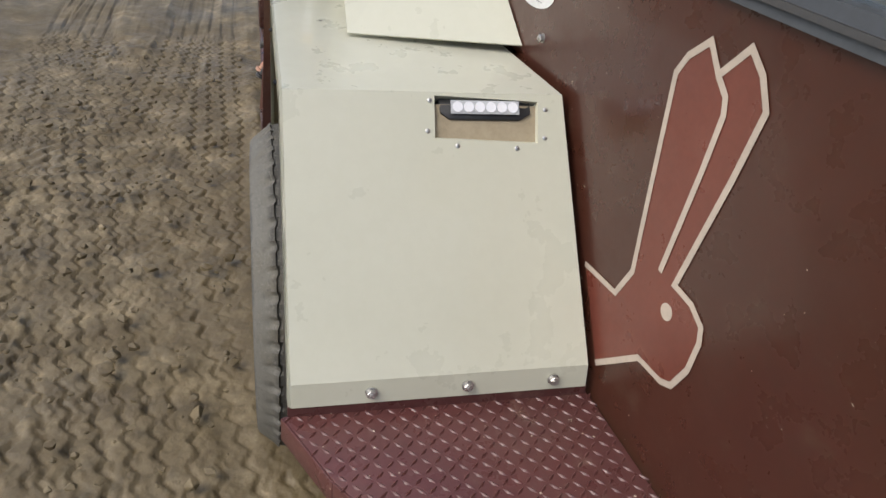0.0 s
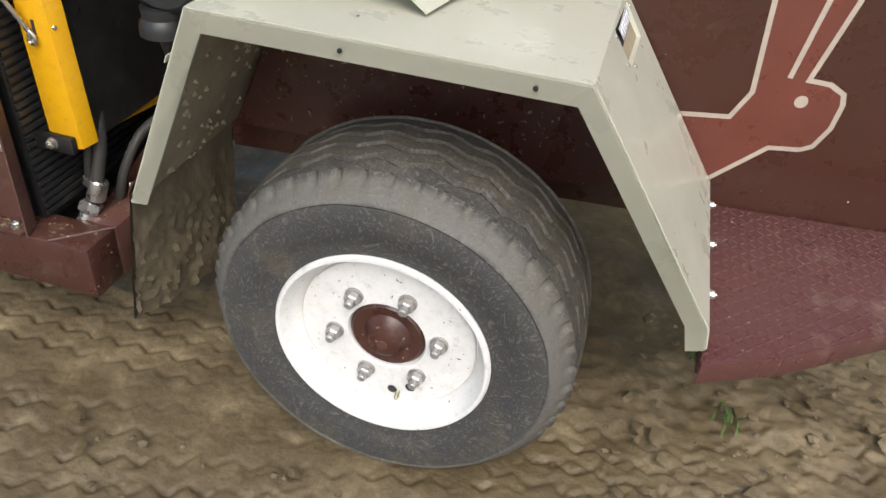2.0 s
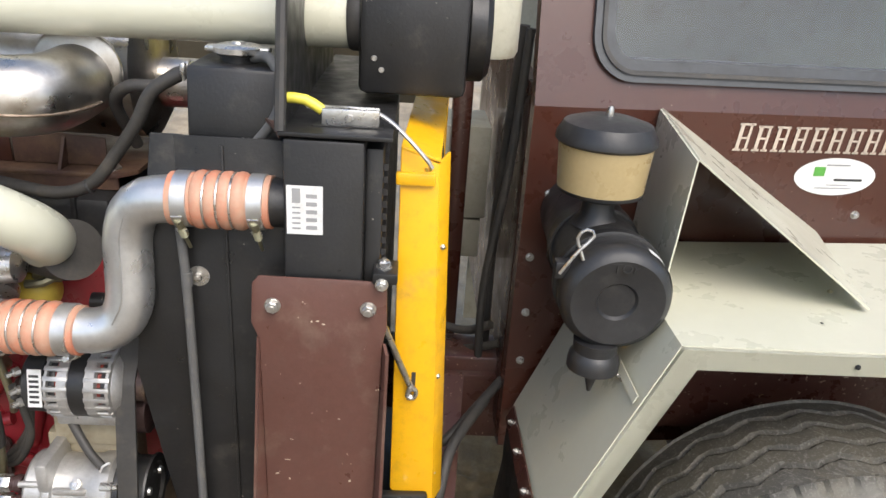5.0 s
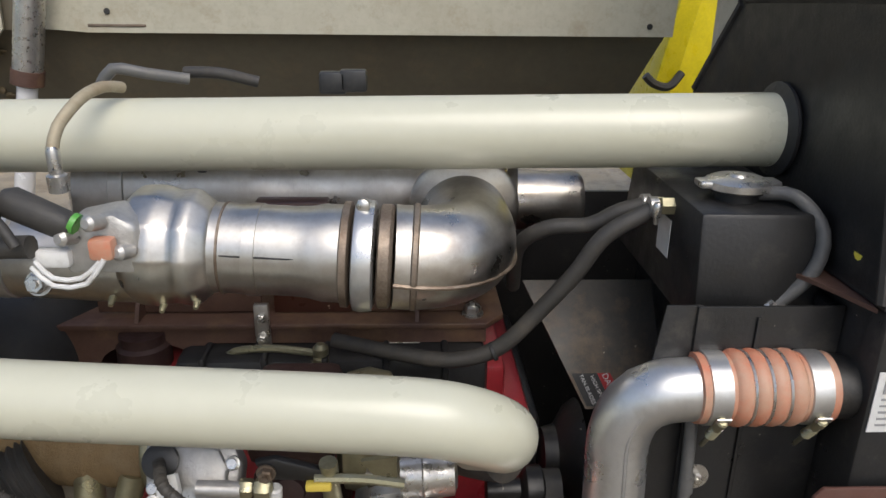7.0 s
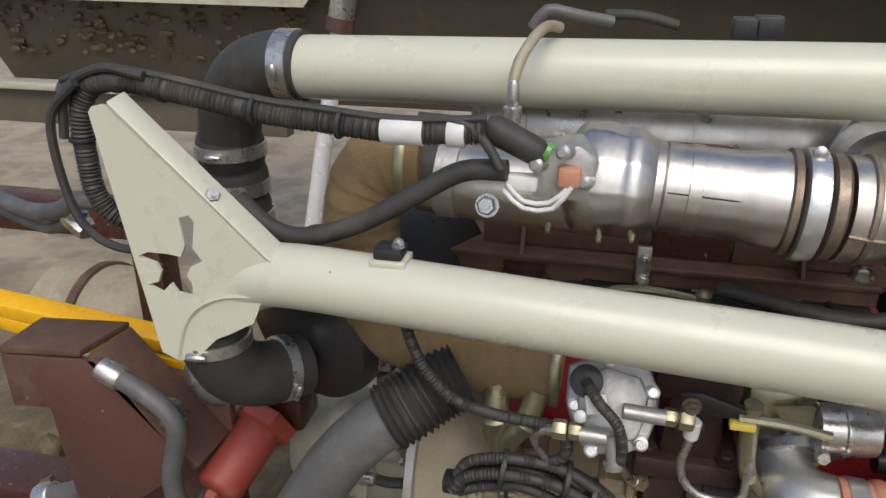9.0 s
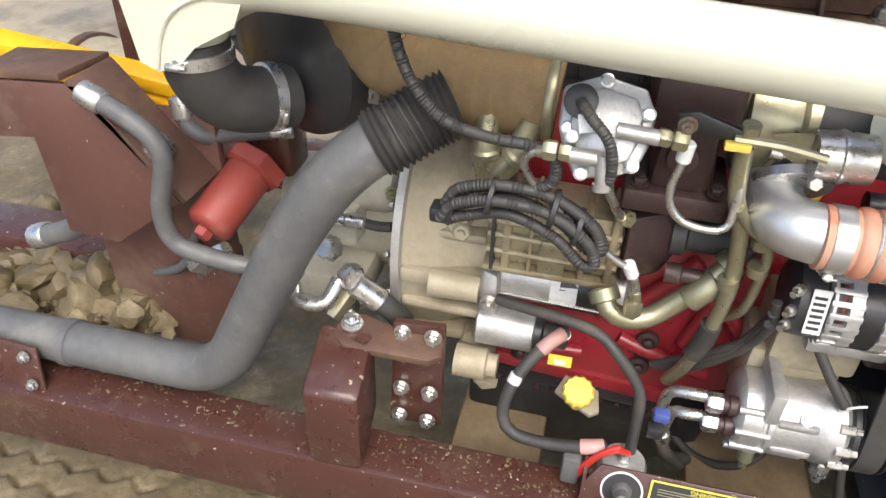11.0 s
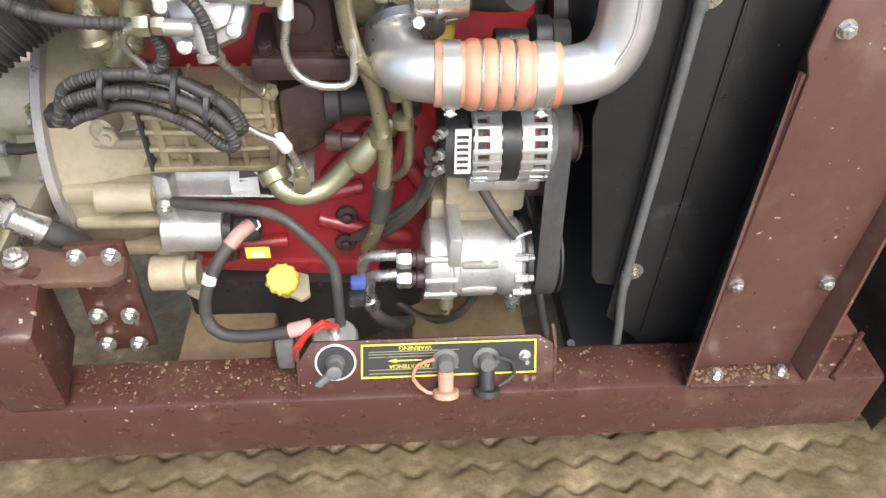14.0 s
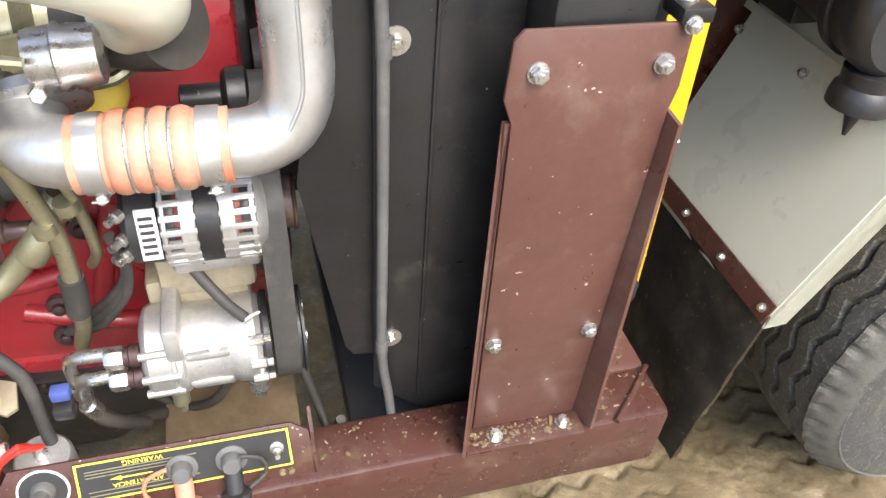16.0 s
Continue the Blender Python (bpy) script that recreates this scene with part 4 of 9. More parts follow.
build_wheel()
part_axle = whole("axle_beam", box(-0.07, 0.07, 0.2, 1.6, 0.30, 0.46, 0.015), BROWN_DIRTY, (0, 0.9, 0.0), "brown-painted steel axle beam behind the wheel", "axle")
part_rail = whole("under_frame_beam", box(-0.9, 0.75, 0.6, 0.72, 0.46, 0.62, 0.012), BROWN_DIRTY, (0.4, 0.66, 0.0), "dusty brown chassis beam under the cab", "beam")

# ---- step ----
step = thing("access_step", (0.8, 0.35, 0.5), "maroon-painted diamond-plate access step", "step")
edge = [(0.592, 0.012), (0.74, 0.085), (1.07, 0.325), (1.32, 0.50), (1.5, 0.66), (0.58, 0.565)]
part("tread_plate", prism([(x, y, 0.525) for x, y in edge], (0, 0, -0.006), 0.002), MAROON, step)
bm = bmesh.new()
for (xa, ya), (xb, yb) in zip(edge[:4], edge[1:5]):
    d = V((xb - xa, yb - ya, 0)).normalized()
    nrm = V((d.y, -d.x, 0))
    prism([(xa, ya, 0.524), (xb, yb, 0.524), (xb, yb, 0.474), (xa, ya, 0.474)], nrm * 0.004, 0.0015, bm)
part("edge_lip", bm, MAROON, step)
part("rear_lip", prism([(0.594, 0.02, 0.546), (0.594, 0.56, 0.546), (0.594, 0.56, 0.49), (0.594, 0.02, 0.49)], (-0.004, 0, 0)), MAROON, step)
bm = bmesh.new()
for i in range(46):
    for j in range(32):
        x, y = 0.60 + i * 0.0195, 0.02 + j * 0.0195
        k = 0
        inside = False
        for (xa, ya), (xb, yb) in zip(edge, edge[1:] + edge[:1]):
            if (ya > y) != (yb > y) and x < (xb - xa) * (y - ya) / (yb - ya) + xa:
                inside = not inside
        if not inside:
            continue
        d = V((0.7, 0.7, 0)) if (i + j) % 2 else V((0.7, -0.7, 0))
        s = V((-d.y, d.x, 0))
        q = V((x, y, 0.525))
        a, b = q - d * 0.0105, q + d * 0.0105
        vs = [bm.verts.new(p) for p in (a, q + s * 0.0034, b, q - s * 0.0034, q - d * 0.006 + V((0, 0, 0.0022)), q + d * 0.006 + V((0, 0, 0.0022)))]
        for f in ((0, 1, 4), (1, 5, 4), (1, 2, 5), (2, 3, 5), (3, 4, 5), (3, 0, 4)):
            bm.faces.new([vs[t] for t in f])
tread_bars = part("tread_pattern", bm, MAROON, step, "raised diamond tread bars")
tread_bars["kind"] = "stuff"

# ---- chassis frame of the engine bay ----
frame_thing = thing("machine_chassis", (-1.7, 0.4, 0.27), "dark brown square-tube steel chassis, chipped and muddy", "chassis")
part("front_rail", box(-3.2, -0.692, 0.0, 0.10, 0.272, 0.412, 0.012), BROWN_DIRTY, frame_thing)
part("end_rail", box(-0.79, -0.690, 0.098, 0.58, 0.270, 0.412, 0.012), DUSTY_LIT_BROWN, frame_thing)
part("rear_rail", box(-3.2, -0.792, 0.98, 1.08, 0.272, 0.412, 0.012), BROWN_DIRTY, frame_thing)
part("weld_bead", tube([(-0.792, 0.002, 0.413), (-0.74, 0.05, 0.4135), (-0.692, 0.098, 0.413)], 0.005, 8), BROWN_DIRTY, frame_thing)
part("cross_member", box(-1.50, -1.28, 0.1, 0.98, 0.275, 0.335, 0.008), MUDDY_STEEL, frame_thing, "dusty brown cross member")
part("cross_member", box(-1.93, -1.76, 0.1, 0.98, 0.275, 0.325, 0.008), MUDDY_STEEL, frame_thing)
part("radiator_tray", box(-1.2, -0.80, 0.1, 0.9, 0.29, 0.34, 0.004), BLACK, frame_thing)
# engine mount pedestal and plate
part("mount_pedestal", prism([(-2.14, -0.004, 0.412), (-2.045, 0.0, 0.412), (-2.045, 0.0, 0.585), (-2.14, -0.004, 0.585)], (-0.012, 0.125, 0.035), 0.012), BROWN_DIRTY, frame_thing)
part("mount_plate", prism([(-2.125, 0.105, 0.600), (-2.10, 0.085, 0.598), (-1.96, 0.098, 0.586), (-1.942, 0.115, 0.586), (-1.945, 0.148, 0.592), (-2.03, 0.148, 0.600), (-2.09, 0.16, 0.606), (-2.12, 0.145, 0.604)], (0, -0.002, 0.016), 0.003), RUST_PLATE, frame_thing)
bolt(frame_thing, (-2.098, 0.128, 0.620), (0.05, -0.1, 1), 0.026)
part("mount_bracket", prism([(-2.03, 0.135, 0.635), (-1.945, 0.148, 0.63), (-1.948, 0.152, 0.385), (-2.04, 0.138, 0.39)], (0, 0.014, 0), 0.003), BROWN_DIRTY, frame_thing)
for x, z in ((-2.013, 0.616), (-1.962, 0.616), (-2.017, 0.485), (-1.966, 0.484), (-2.021, 0.414), (-1.969, 0.412)):
    bolt(frame_thing, (x, 0.137, z), (0, -1, 0.1), 0.021)

def build_crust(name, spots, at, label, seed):
    """Dried crumbs on a ledge. spots: x0, x1, y0, y1, z, how many."""
    rng = random.Random(seed)
    bm = bmesh.new()
    for x0, x1, y0, y1, z, count in spots:
        for k in range(count * 2):
            r = 0.0007 + min(0.0028, rng.expovariate(1200))
            m = Matrix.Translation((rng.uniform(x0, x1), y0 + (y1 - y0) * rng.random() ** 0.7, z)) @ Matrix.Rotation(rng.uniform(0, 6), 4, "Z") @ Matrix.Diagonal((r * rng.uniform(1, 2.2), r, r * 0.7, 1))
            bmesh.ops.create_icosphere(bm, subdivisions=1, radius=1, matrix=m)
    whole(name, bm, MUD, at, label, "mud", "stuff")


build_crust("dried_mud", ((-2.6, -2.15, 0.01, 0.09, 0.412, 90), (-2.04, -1.7, 0.01, 0.09, 0.412, 110), (-1.26, -1.06, 0.01, 0.09, 0.412, 30), (-0.84, -0.70, 0.02, 0.09, 0.412, 25), (-1.04, -0.86, -0.004, 0.03, 0.4195, 90), (-0.77, -0.70, 0.1, 0.6, 0.412, 60)), (-1.7, 0.05, 0.412), "dried tan mud crumbs along the chassis rail", 71)

# ---- support post ----
post = thing("support_post", (-0.945, 0.03, 0.41), "brown-painted steel support plate bolted to the frame", "support plate")
# post in the lightened brown: the light it catches is in the colour
part("front_plate", prism([(-1.024, 0.040, 0.415), (-1.031, 0.040, 0.97), (-1.043, 0.040, 1.0), (-1.040, 0.040, 1.066), (-1.030, 0.040, 1.078), (-0.850, 0.040, 1.076), (-0.840, 0.040, 1.066), (-0.838, 0.040, 1.0), (-0.844, 0.040, 0.97), (-0.856, 0.040, 0.415)], (0, -0.005, 0), 0.0015), DUSTY_LIT_BROWN, post)
part("side_flange", prism([(-1.024, 0.040, 0.415), (-1.031, 0.040, 0.97), (-1.033, 0.046, 0.97), (-1.050, -0.010, 0.415)], (-0.005, 0, 0)), DUSTY_LIT_BROWN, post)
part("side_flange", prism([(-0.856, 0.040, 0.415), (-0.844, 0.040, 0.97), (-0.838, 0.016, 0.962), (-0.842, -0.004, 0.415)], (0.005, 0, 0)), DUSTY_LIT_BROWN, post)
part("foot_plate", box(-1.046, -0.852, -0.008, 0.045, 0.4125, 0.4185, 0.0015), BROWN_DIRTY, post)
for x, y, z, n in ((-1.010, 0.035, 1.031, (0, -1, 0)), (-0.867, 0.035, 1.031, (0, -1, 0)), (-1.013, 0.035, 0.616, (0, -1, 0)), (-0.869, 0.035, 0.616, (0, -1, 0)), (-0.995, 0.014, 0.4185, (0, 0, 1)), (-0.882, 0.016, 0.4185, (0, 0, 1))):
    bolt(post, (x, y, z), n, 0.017)

# ---- cooling package ----
rad = thing("radiator", (-0.93, 0.45, 0.34), "black radiator pack with side tank, finned core and label", "radiator")
part("side_tank", box(-0.994, -0.878, 0.05, 0.82, 0.345, 1.283, 0.006), BLACK, rad)
part("core_frame", box(-0.878, -0.852, 0.07, 0.80, 0.40, 1.27, 0.004), BLACK, rad)
for k in range(44):
    part("fin", box(-0.852, -0.846, 0.075, 0.79, 0.42 + 0.019 * k, 0.43 + 0.019 * k, 0), BLACK_PLASTIC, rad)
part("label", box(-0.989, -0.937, 0.0485, 0.0497, 1.142, 1.216, 0), LABEL, rad, "silver rating label")
for k in range(5):
    part("print_bar", box(-0.981, -0.969, 0.0478, 0.0485, 1.150 + 0.008 * k, 1.1525 + 0.008 * k, 0), GREY_INK, rad)
    part("print_bar", box(-0.961, -0.945, 0.0478, 0.0485, 1.150 + 0.012 * k, 1.156 + 0.012 * k, 0), GREY_INK, rad)
part("logo_bar", box(-0.981, -0.969, 0.0478, 0.0485, 1.19, 1.212, 0), GREY_INK, rad)
part("top_bracket", prism([(-1.0, 0.05, 1.2865), (-0.84, 0.045, 1.2865), (-0.84, 0.8, 1.2865), (-1.0, 0.8, 1.2865)], (0, 0, 0.006), 0.001), BLACK, rad)
part("bracket_tongue", prism([(-1.0, 0.06, 1.285), (-1.02, 0.12, 1.285), (-1.10, 0.3, 1.285), (-1.06, 0.32, 1.285), (-0.98, 0.16, 1.285)], (0, 0, -0.005)), RUST_PLATE, rad)
bolt(rad, (-1.05, 0.24, 1.2925), (0, 0, 1), 0.018)
part("inlet_stub", lathe((-1.022, 0.096, 1.172), (1, 0, 0), [(0.037, 0), (0.037, 0.05), (0.043, 0.056), (0.043, 0.07)], 28), BLACK, rad)
part("side_bracket", box(-0.862, -0.825, 0.03, 0.085, 1.075, 1.092, 0.002), BLACK, rad)
bolt(rad, (-0.846, 0.055, 1.092), (0, 0, 1), 0.017)
bolt(rad, (-0.848, 0.03, 1.075), (0, -1, 0), 0.014)

shroud = thing("fan_shroud", (-1.1, 0.3, 0.4), "black sheet-metal fan shroud with clamped drain hose", "shroud")
part("side_plate", prism([(-1.20, 0.122, 1.262), (-1.256, 0.122, 0.857), (-1.206, 0.122, 0.556), (-1.195, 0.122, 0.538), (-1.158, 0.122, 0.531), (-1.158, 0.122, 1.262)], (0, 0.004, 0), 0.001), BLACK, shroud)
part("side_plate", prism([(-1.165, 0.118, 1.262), (-1.165, 0.118, 0.46), (-1.05, 0.118, 0.345), (-0.996, 0.118, 0.345), (-0.996, 0.118, 1.262)], (0, 0.004, 0), 0.001), BLACK, shroud)
part("fold", box(-1.097, -1.092, 0.114, 0.118, 0.42, 1.25, 0.001), BLACK, shroud)
part("back_plate", box(-1.34, -1.0, 0.80, 0.81, 0.345, 1.20, 0), BLACK, shroud)
part("inner_plate", box(-1.012, -1.0, 0.13, 0.80, 0.345, 1.26, 0), BLACK, shroud)
drain = thing("drain_hose", (-1.14, 0.1, 0.4), "grey rubber drain hose clipped to the shroud", "hose")
part("hose_tube", tube([(-1.162, 0.104, 1.15), (-1.157, 0.104, 1.02), (-1.156, 0.104, 0.8), (-1.156, 0.104, 0.56), (-1.145, 0.104, 0.45), (-1.135, 0.104, 0.345)], 0.0075, 12), GREY_HOSE, drain)
for z in (1.035, 0.568):
    bm = lathe((-1.141, 0.1175, z), (0, -1, 0), [(0.017, 0), (0.017, 0.002), (0.008, 0.0025)], 24)
    part("washer", bm, STEEL, drain)
    bolt(drain, (-1.141, 0.1150, z), (0, -1, 0), 0.013, washer=False)
    part("clip", lathe((-1.156, 0.104, z - 0.012), (0, 0, 1), [(0.009, 0), (0.009, 0.024)], 14), GREY_HOSE, drain)

guard = thing("fan_guard", (-1.25, 0.4, 1.0), "dusty dark sheet-metal fan guard with danger sticker", "guard")
part("guard_sheet", prism([(-1.309, 0.462, 1.150), (-1.10, 0.462, 1.150), (-1.10, 0.345, 0.985), (-1.221, 0.345, 0.985)], (0.0, -0.0034, 0.0022)), GUARD, guard, "dusty guard sheet")
GU, GN = V((0, 0.545, 0.838)), V((0, -0.838, 0.545))


def guard_pt(u, w, lift):
    """A point on the sticker: u along its lines, w across them."""
    return V((-1.219, 0.345, 0.985)) + V((1, 0, 0)) * w + GU * (u + 0.004) + V((-0.42, 0, 0)) * u + GN * (lift + 0.001)


def sticker_pose(w, u, lift):
    ex = (GU + V((-0.42, 0, 0))).normalized() * -1
    ez = GN
    ey = ez.cross(ex)
    m = Matrix((ex, ey, ez)).transposed().to_4x4()
    m.translation = guard_pt(u, w, lift)
    return m


st = part("sticker", prism([guard_pt(0, 0, 0.004), guard_pt(0, 0.06, 0.004), guard_pt(0.05, 0.06, 0.004), guard_pt(0.05, 0, 0.004)], GN * 0.0006), INK, guard, "black and red danger sticker")
part("sticker_head", prism([guard_pt(0, 0.040, 0.0048), guard_pt(0, 0.06, 0.0048), guard_pt(0.05, 0.06, 0.0048), guard_pt(0.05, 0.040, 0.0048)], GN * 0.0004), RED_LABEL, st)
for text, w, sz in (("DANGER", 0.050, 0.013), ("HIGH SPEED", 0.029, 0.0085), ("FAN BLADES", 0.013, 0.0085)):
    words("lettering", text, sz, sticker_pose(w, 0.025, 0.006), LABEL, st, 0.0002)

baffle = thing("heat_baffle", (-1.0, 0.35, 1.29), "upright black steel baffle plate with rubber edge trim", "baffle")
out = [(0.056, 1.292), (0.119, 1.585), (0.135, 1.592), (0.485, 1.580), (0.50, 1.572), (0.64, 1.43), (0.72, 1.292)]
part("plate", prism([(-1.0, y, z) for y, z in out], (0.005, 0, 0)), BLACK, baffle)
part("edge_trim", tube([(-0.9975, y, z) for y, z in out[:6]], 0.008, 8, step=0.05), HOSE, baffle)
part("grommet", lathe((-1.012, 0.328, 1.421), (1, 0, 0), [(0.050, 0), (0.062, 0.004), (0.062, 0.008), (0.058, 0.012)], 36), BLACK_PLASTIC, baffle)

tank = thing("coolant_tank", (-1.08, 0.3, 1.19), "black steel coolant tank with metal pressure cap", "tank")
part("body", prism([(-1.155, 0.168, 1.356), (-1.155, 0.150, 1.213), (-1.155, 0.48, 1.213), (-1.155, 0.44, 1.358)], (0.148, 0.0, -0.002), 0.006), BLACK, tank)
capn = part("filler_neck", lathe((-1.090, 0.232, 1.352), (0, 0, 1), [(0.027, 0), (0.027, 0.012), (0.032, 0.013), (0.032, 0.016)], 28), BLACK, tank)
bm = lathe((-1.090, 0.232, 1.368), (0, 0, 1), [(0.034, 0), (0.038, 0.002), (0.038, 0.010), (0.030, 0.014), (0.012, 0.015), (0.010, 0.018)], 30)
box(-1.14, -1.04, 0.219, 0.245, 1.370, 1.379, 0.003, bm)
part("pressure_cap", bm, STEEL, capn)
part("label", prism([(-1.1565, 0.255, 1.318), (-1.1565, 0.30, 1.318), (-1.1565, 0.30, 1.268), (-1.1565, 0.255, 1.268)], (-0.0008, 0, 0)), LABEL, tank, "grey worn label")
for y, z in ((0.262, 1.336), (0.30, 1.326)):
    part("hose_barb", lathe((-1.155, y, z), (-1, 0, 0), [(0.012, 0), (0.012, 0.016), (0.009, 0.018), (0.009, 0.03)], 6), OLIVE, tank)
overflow = thing("overflow_hose", (-1.08, 0.16, 1.19), "thin grey rubber overflow hose with two clamps", "hose")
part("hose_tube", tube([(-1.066, 0.222, 1.364), (-1.035, 0.195, 1.368), (-1.012, 0.165, 1.335), (-1.020, 0.155, 1.290), (-1.05, 0.16, 1.25), (-1.09, 0.155, 1.222), (-1.125, 0.149, 1.205), (-1.165, 0.14, 1.18)], 0.0085, 12), GREY_HOSE, overflow)
clamp(overflow, (-1.062, 0.158, 1.242), (-0.8, -0.1, -0.6), 0.0095, 0.012)
clamp(overflow, (-1.122, 0.149, 1.207), (-0.8, -0.1, -0.5), 0.0095, 0.012)
for pts, r, cl in (([(-1.60, 0.36, 1.10), (-1.51, 0.32, 1.10), (-1.43, 0.30, 1.098), (-1.366, 0.29, 1.122), (-1.314, 0.28, 1.182), (-1.271, 0.27, 1.241), (-1.237, 0.262, 1.297), (-1.175, 0.262, 1.334)], 0.0115, -1), ([(-1.33, 0.42, 1.16), (-1.335, 0.35, 1.25), (-1.30, 0.32, 1.288), (-1.247, 0.31, 1.295), (-1.21, 0.30, 1.318), (-1.172, 0.30, 1.327)], 0.011, -1)):
    h = thing("coolant_hose", pts[0], "black rubber coolant hose", "hose", "coolant hoses")
    part("hose_tube", tube(pts, r, 14), HOSE, h)
    clamp(h, V(pts[-1]) + V((-0.006, 0, 0)), (1, 0, 0), r + 0.001, 0.012)
lead = thing("tie_bundle", (-1.37, 0.29, 1.12), "black cable tie round the coolant hose", "cable tie")
part("tie_band", lathe((-1.375, 0.291, 1.115), (1, 0, 0.4), [(0.013, 0), (0.014, 0.001), (0.014, 0.005), (0.013, 0.006)], 16), INK, lead)

# charge-air hose: aluminium pipe with two orange couplers
charge = thing("charge_air_pipe", (-1.3, 0.08, 0.93), "aluminium charge-air pipe bends with silvery weld seam", "pipe")
low = [(-1.512, 0.22, 0.982), (-1.524, 0.187, 0.958), (-1.522, 0.147, 0.944), (-1.503, 0.112, 0.942), (-1.45, 0.096, 0.943)]
part("lower_bend", tube(low, 0.038, 28), ALU, charge)
up = [(-1.345, 0.090, 0.943), (-1.295, 0.091, 0.945), (-1.262, 0.095, 0.961), (-1.246, 0.100, 0.997), (-1.244, 0.106, 1.05), (-1.243, 0.111, 1.10), (-1.230, 0.109, 1.14), (-1.203, 0.103, 1.163), (-1.15, 0.099, 1.170)]
part("upper_bend", tube(up, 0.0365, 28), ALU, charge)
part("seam", tube([V(p) + V((0.0, -0.036, 0.012)) for p in up[2:7]], 0.0022, 6), ALU, charge)


def coupler(x0, x1, a, b, label):
    """A humped orange silicone coupler between two points, with clamps and bolts."""
    c = thing("silicone_coupler", a, label, "hose coupler", "orange couplers")
    a, b = V(a), V(b)
    d = (b - a).normalized()
    n = (b - a).length
    prof = [(0.037, -0.001), (0.0405, 0.0), (0.0405, 0.036)]
    rings = []
    m = 4
    w = (n - 0.072) / m
    for k in range(m):
        for j in range(9):
            t = j / 8
            prof.append((0.0400 + 0.0045 * math.sin(math.pi * t) ** 0.6, 0.036 + w * (k + t)))
        if k < m - 1:
            rings.append(0.036 + w * (k + 1))
    prof += [(0.0405, n - 0.036), (0.0405, n), (0.037, n + 0.001)]
    part("hump_hose", lathe(a, d, prof, 40), ORANGE, c)
    for s in rings:
        bm = bmesh.new()
        u = d.orthogonal().normalized()
        v = d.cross(u)
        ln = [a + d * s + (u * math.cos(t * math.pi / 16) + v * math.sin(t * math.pi / 16)) * 0.0416 for t in range(33)]
        part("wire_ring", sweep(ln, 0.002, 8), STEEL, c)
    for s in (0.020, n - 0.020):
        bm = lathe(a + d * (s - 0.012), d, [(0.0402, 0), (0.0424, 0.001), (0.0424, 0.023), (0.0402, 0.024)], 40)
        side = V((0, -1, -0.75)) if x0 else V((0, -0.35, -1))
        q = (side - d * side.dot(d)).normalized()
        p = a + d * s + q * 0.0455
        tdir = d.cross(q)
        tdir = tdir if tdir.z < 0 else -tdir
        cl = part("t_bolt_clamp", bm, ALU, c, "stainless T-bolt clamp")
        bm = lathe(p - tdir * 0.014, tdir, [(0.0045, 0), (0.0065, 0.002), (0.0065, 0.012), (0.0045, 0.014), (0.0055, 0.017), (0.0055, 0.022)], 12)
        for j in range(4):
            lathe(p + tdir * (0.010 + 0.006 * j), tdir, [(0.0045, 0), (0.0065, 0.002), (0.0045, 0.004)], 12, bm)
        lathe(p + tdir * 0.03, tdir, [(0.003, 0), (0.003, 0.035), (0.0025, 0.036)], 8, bm)
        part("clamp_bolt", bm, OLIVE if x0 else STEEL, cl)
        for e in (-1, 1):
            part("clamp_plate", prism([p - tdir * 0.012 * e + d * 0.008 + q * 0.0, p - tdir * 0.012 * e - d * 0.008, p - tdir * 0.020 * e - d * 0.008 - q * 0.001, p - tdir * 0.020 * e + d * 0.008 - q * 0.001], q * 0.002), STEEL, cl)
    return c


coupler(0, 0, (-1.476, 0.096, 0.943), (-1.322, 0.090, 0.943), "dusty orange silicone hump hose with two clamps")
coupler(1, 0, (-1.167, 0.100, 1.170), (-1.017, 0.096, 1.172), "bright orange silicone hump hose with two clamps")

# yellow screen frame
screen = thing("radiator_screen", (-0.77, 0.4, 0.58), "yellow steel frame holding a black radiator debris screen", "screen frame")
part("front_post", prism([(-0.829, 0.118, 1.262), (-0.770, 0.118, 1.238), (-0.745, 0.118, 0.592), (-0.775, 0.118, 0.584), (-0.824, 0.118, 0.622)], (0, 0.012, 0), 0.003), YELLOW, screen)
part("post_return", prism([(-0.770, 0.118, 1.238), (-0.752, 0.150, 1.25), (-0.728, 0.150, 0.60), (-0.745, 0.118, 0.592)], (-0.004, 0.002, 0), 0.001), YELLOW, screen)
part("back_post", box(-0.752, -0.736, 0.665, 0.70, 0.556, 1.262, 0.003), YELLOW, screen)
part("top_rail", prism([(-0.829, 0.118, 1.258), (-0.768, 0.118, 1.240), (-0.735, 0.70, 1.245), (-0.80, 0.70, 1.262)], (0, 0, 0.006), 0.002), YELLOW, screen)
part("bottom_rail", prism([(-0.775, 0.12, 0.588), (-0.735, 0.70, 0.556), (-0.735, 0.70, 0.61), (-0.75, 0.52, 0.60), (-0.775, 0.12, 0.60)], (-0.01, 0, 0)), YELLOW, screen)
part("mesh_screen", prism([(-0.762, 0.15, 1.236), (-0.75, 0.668, 1.25), (-0.75, 0.668, 0.60), (-0.742, 0.15, 0.596)], (-0.006, 0, 0)), BLACK, screen, "fine black mesh screen")
for p in ((-0.7585, 0.128, 1.10), (-0.7525, 0.128, 0.86), (-0.748, 0.128, 0.655)):
    bolt(screen, p, (1, -0.5, 0), 0.009, washer=False)
part("slot", box(-0.795, -0.788, 0.1168, 0.119, 0.835, 0.872, 0), INK, screen)
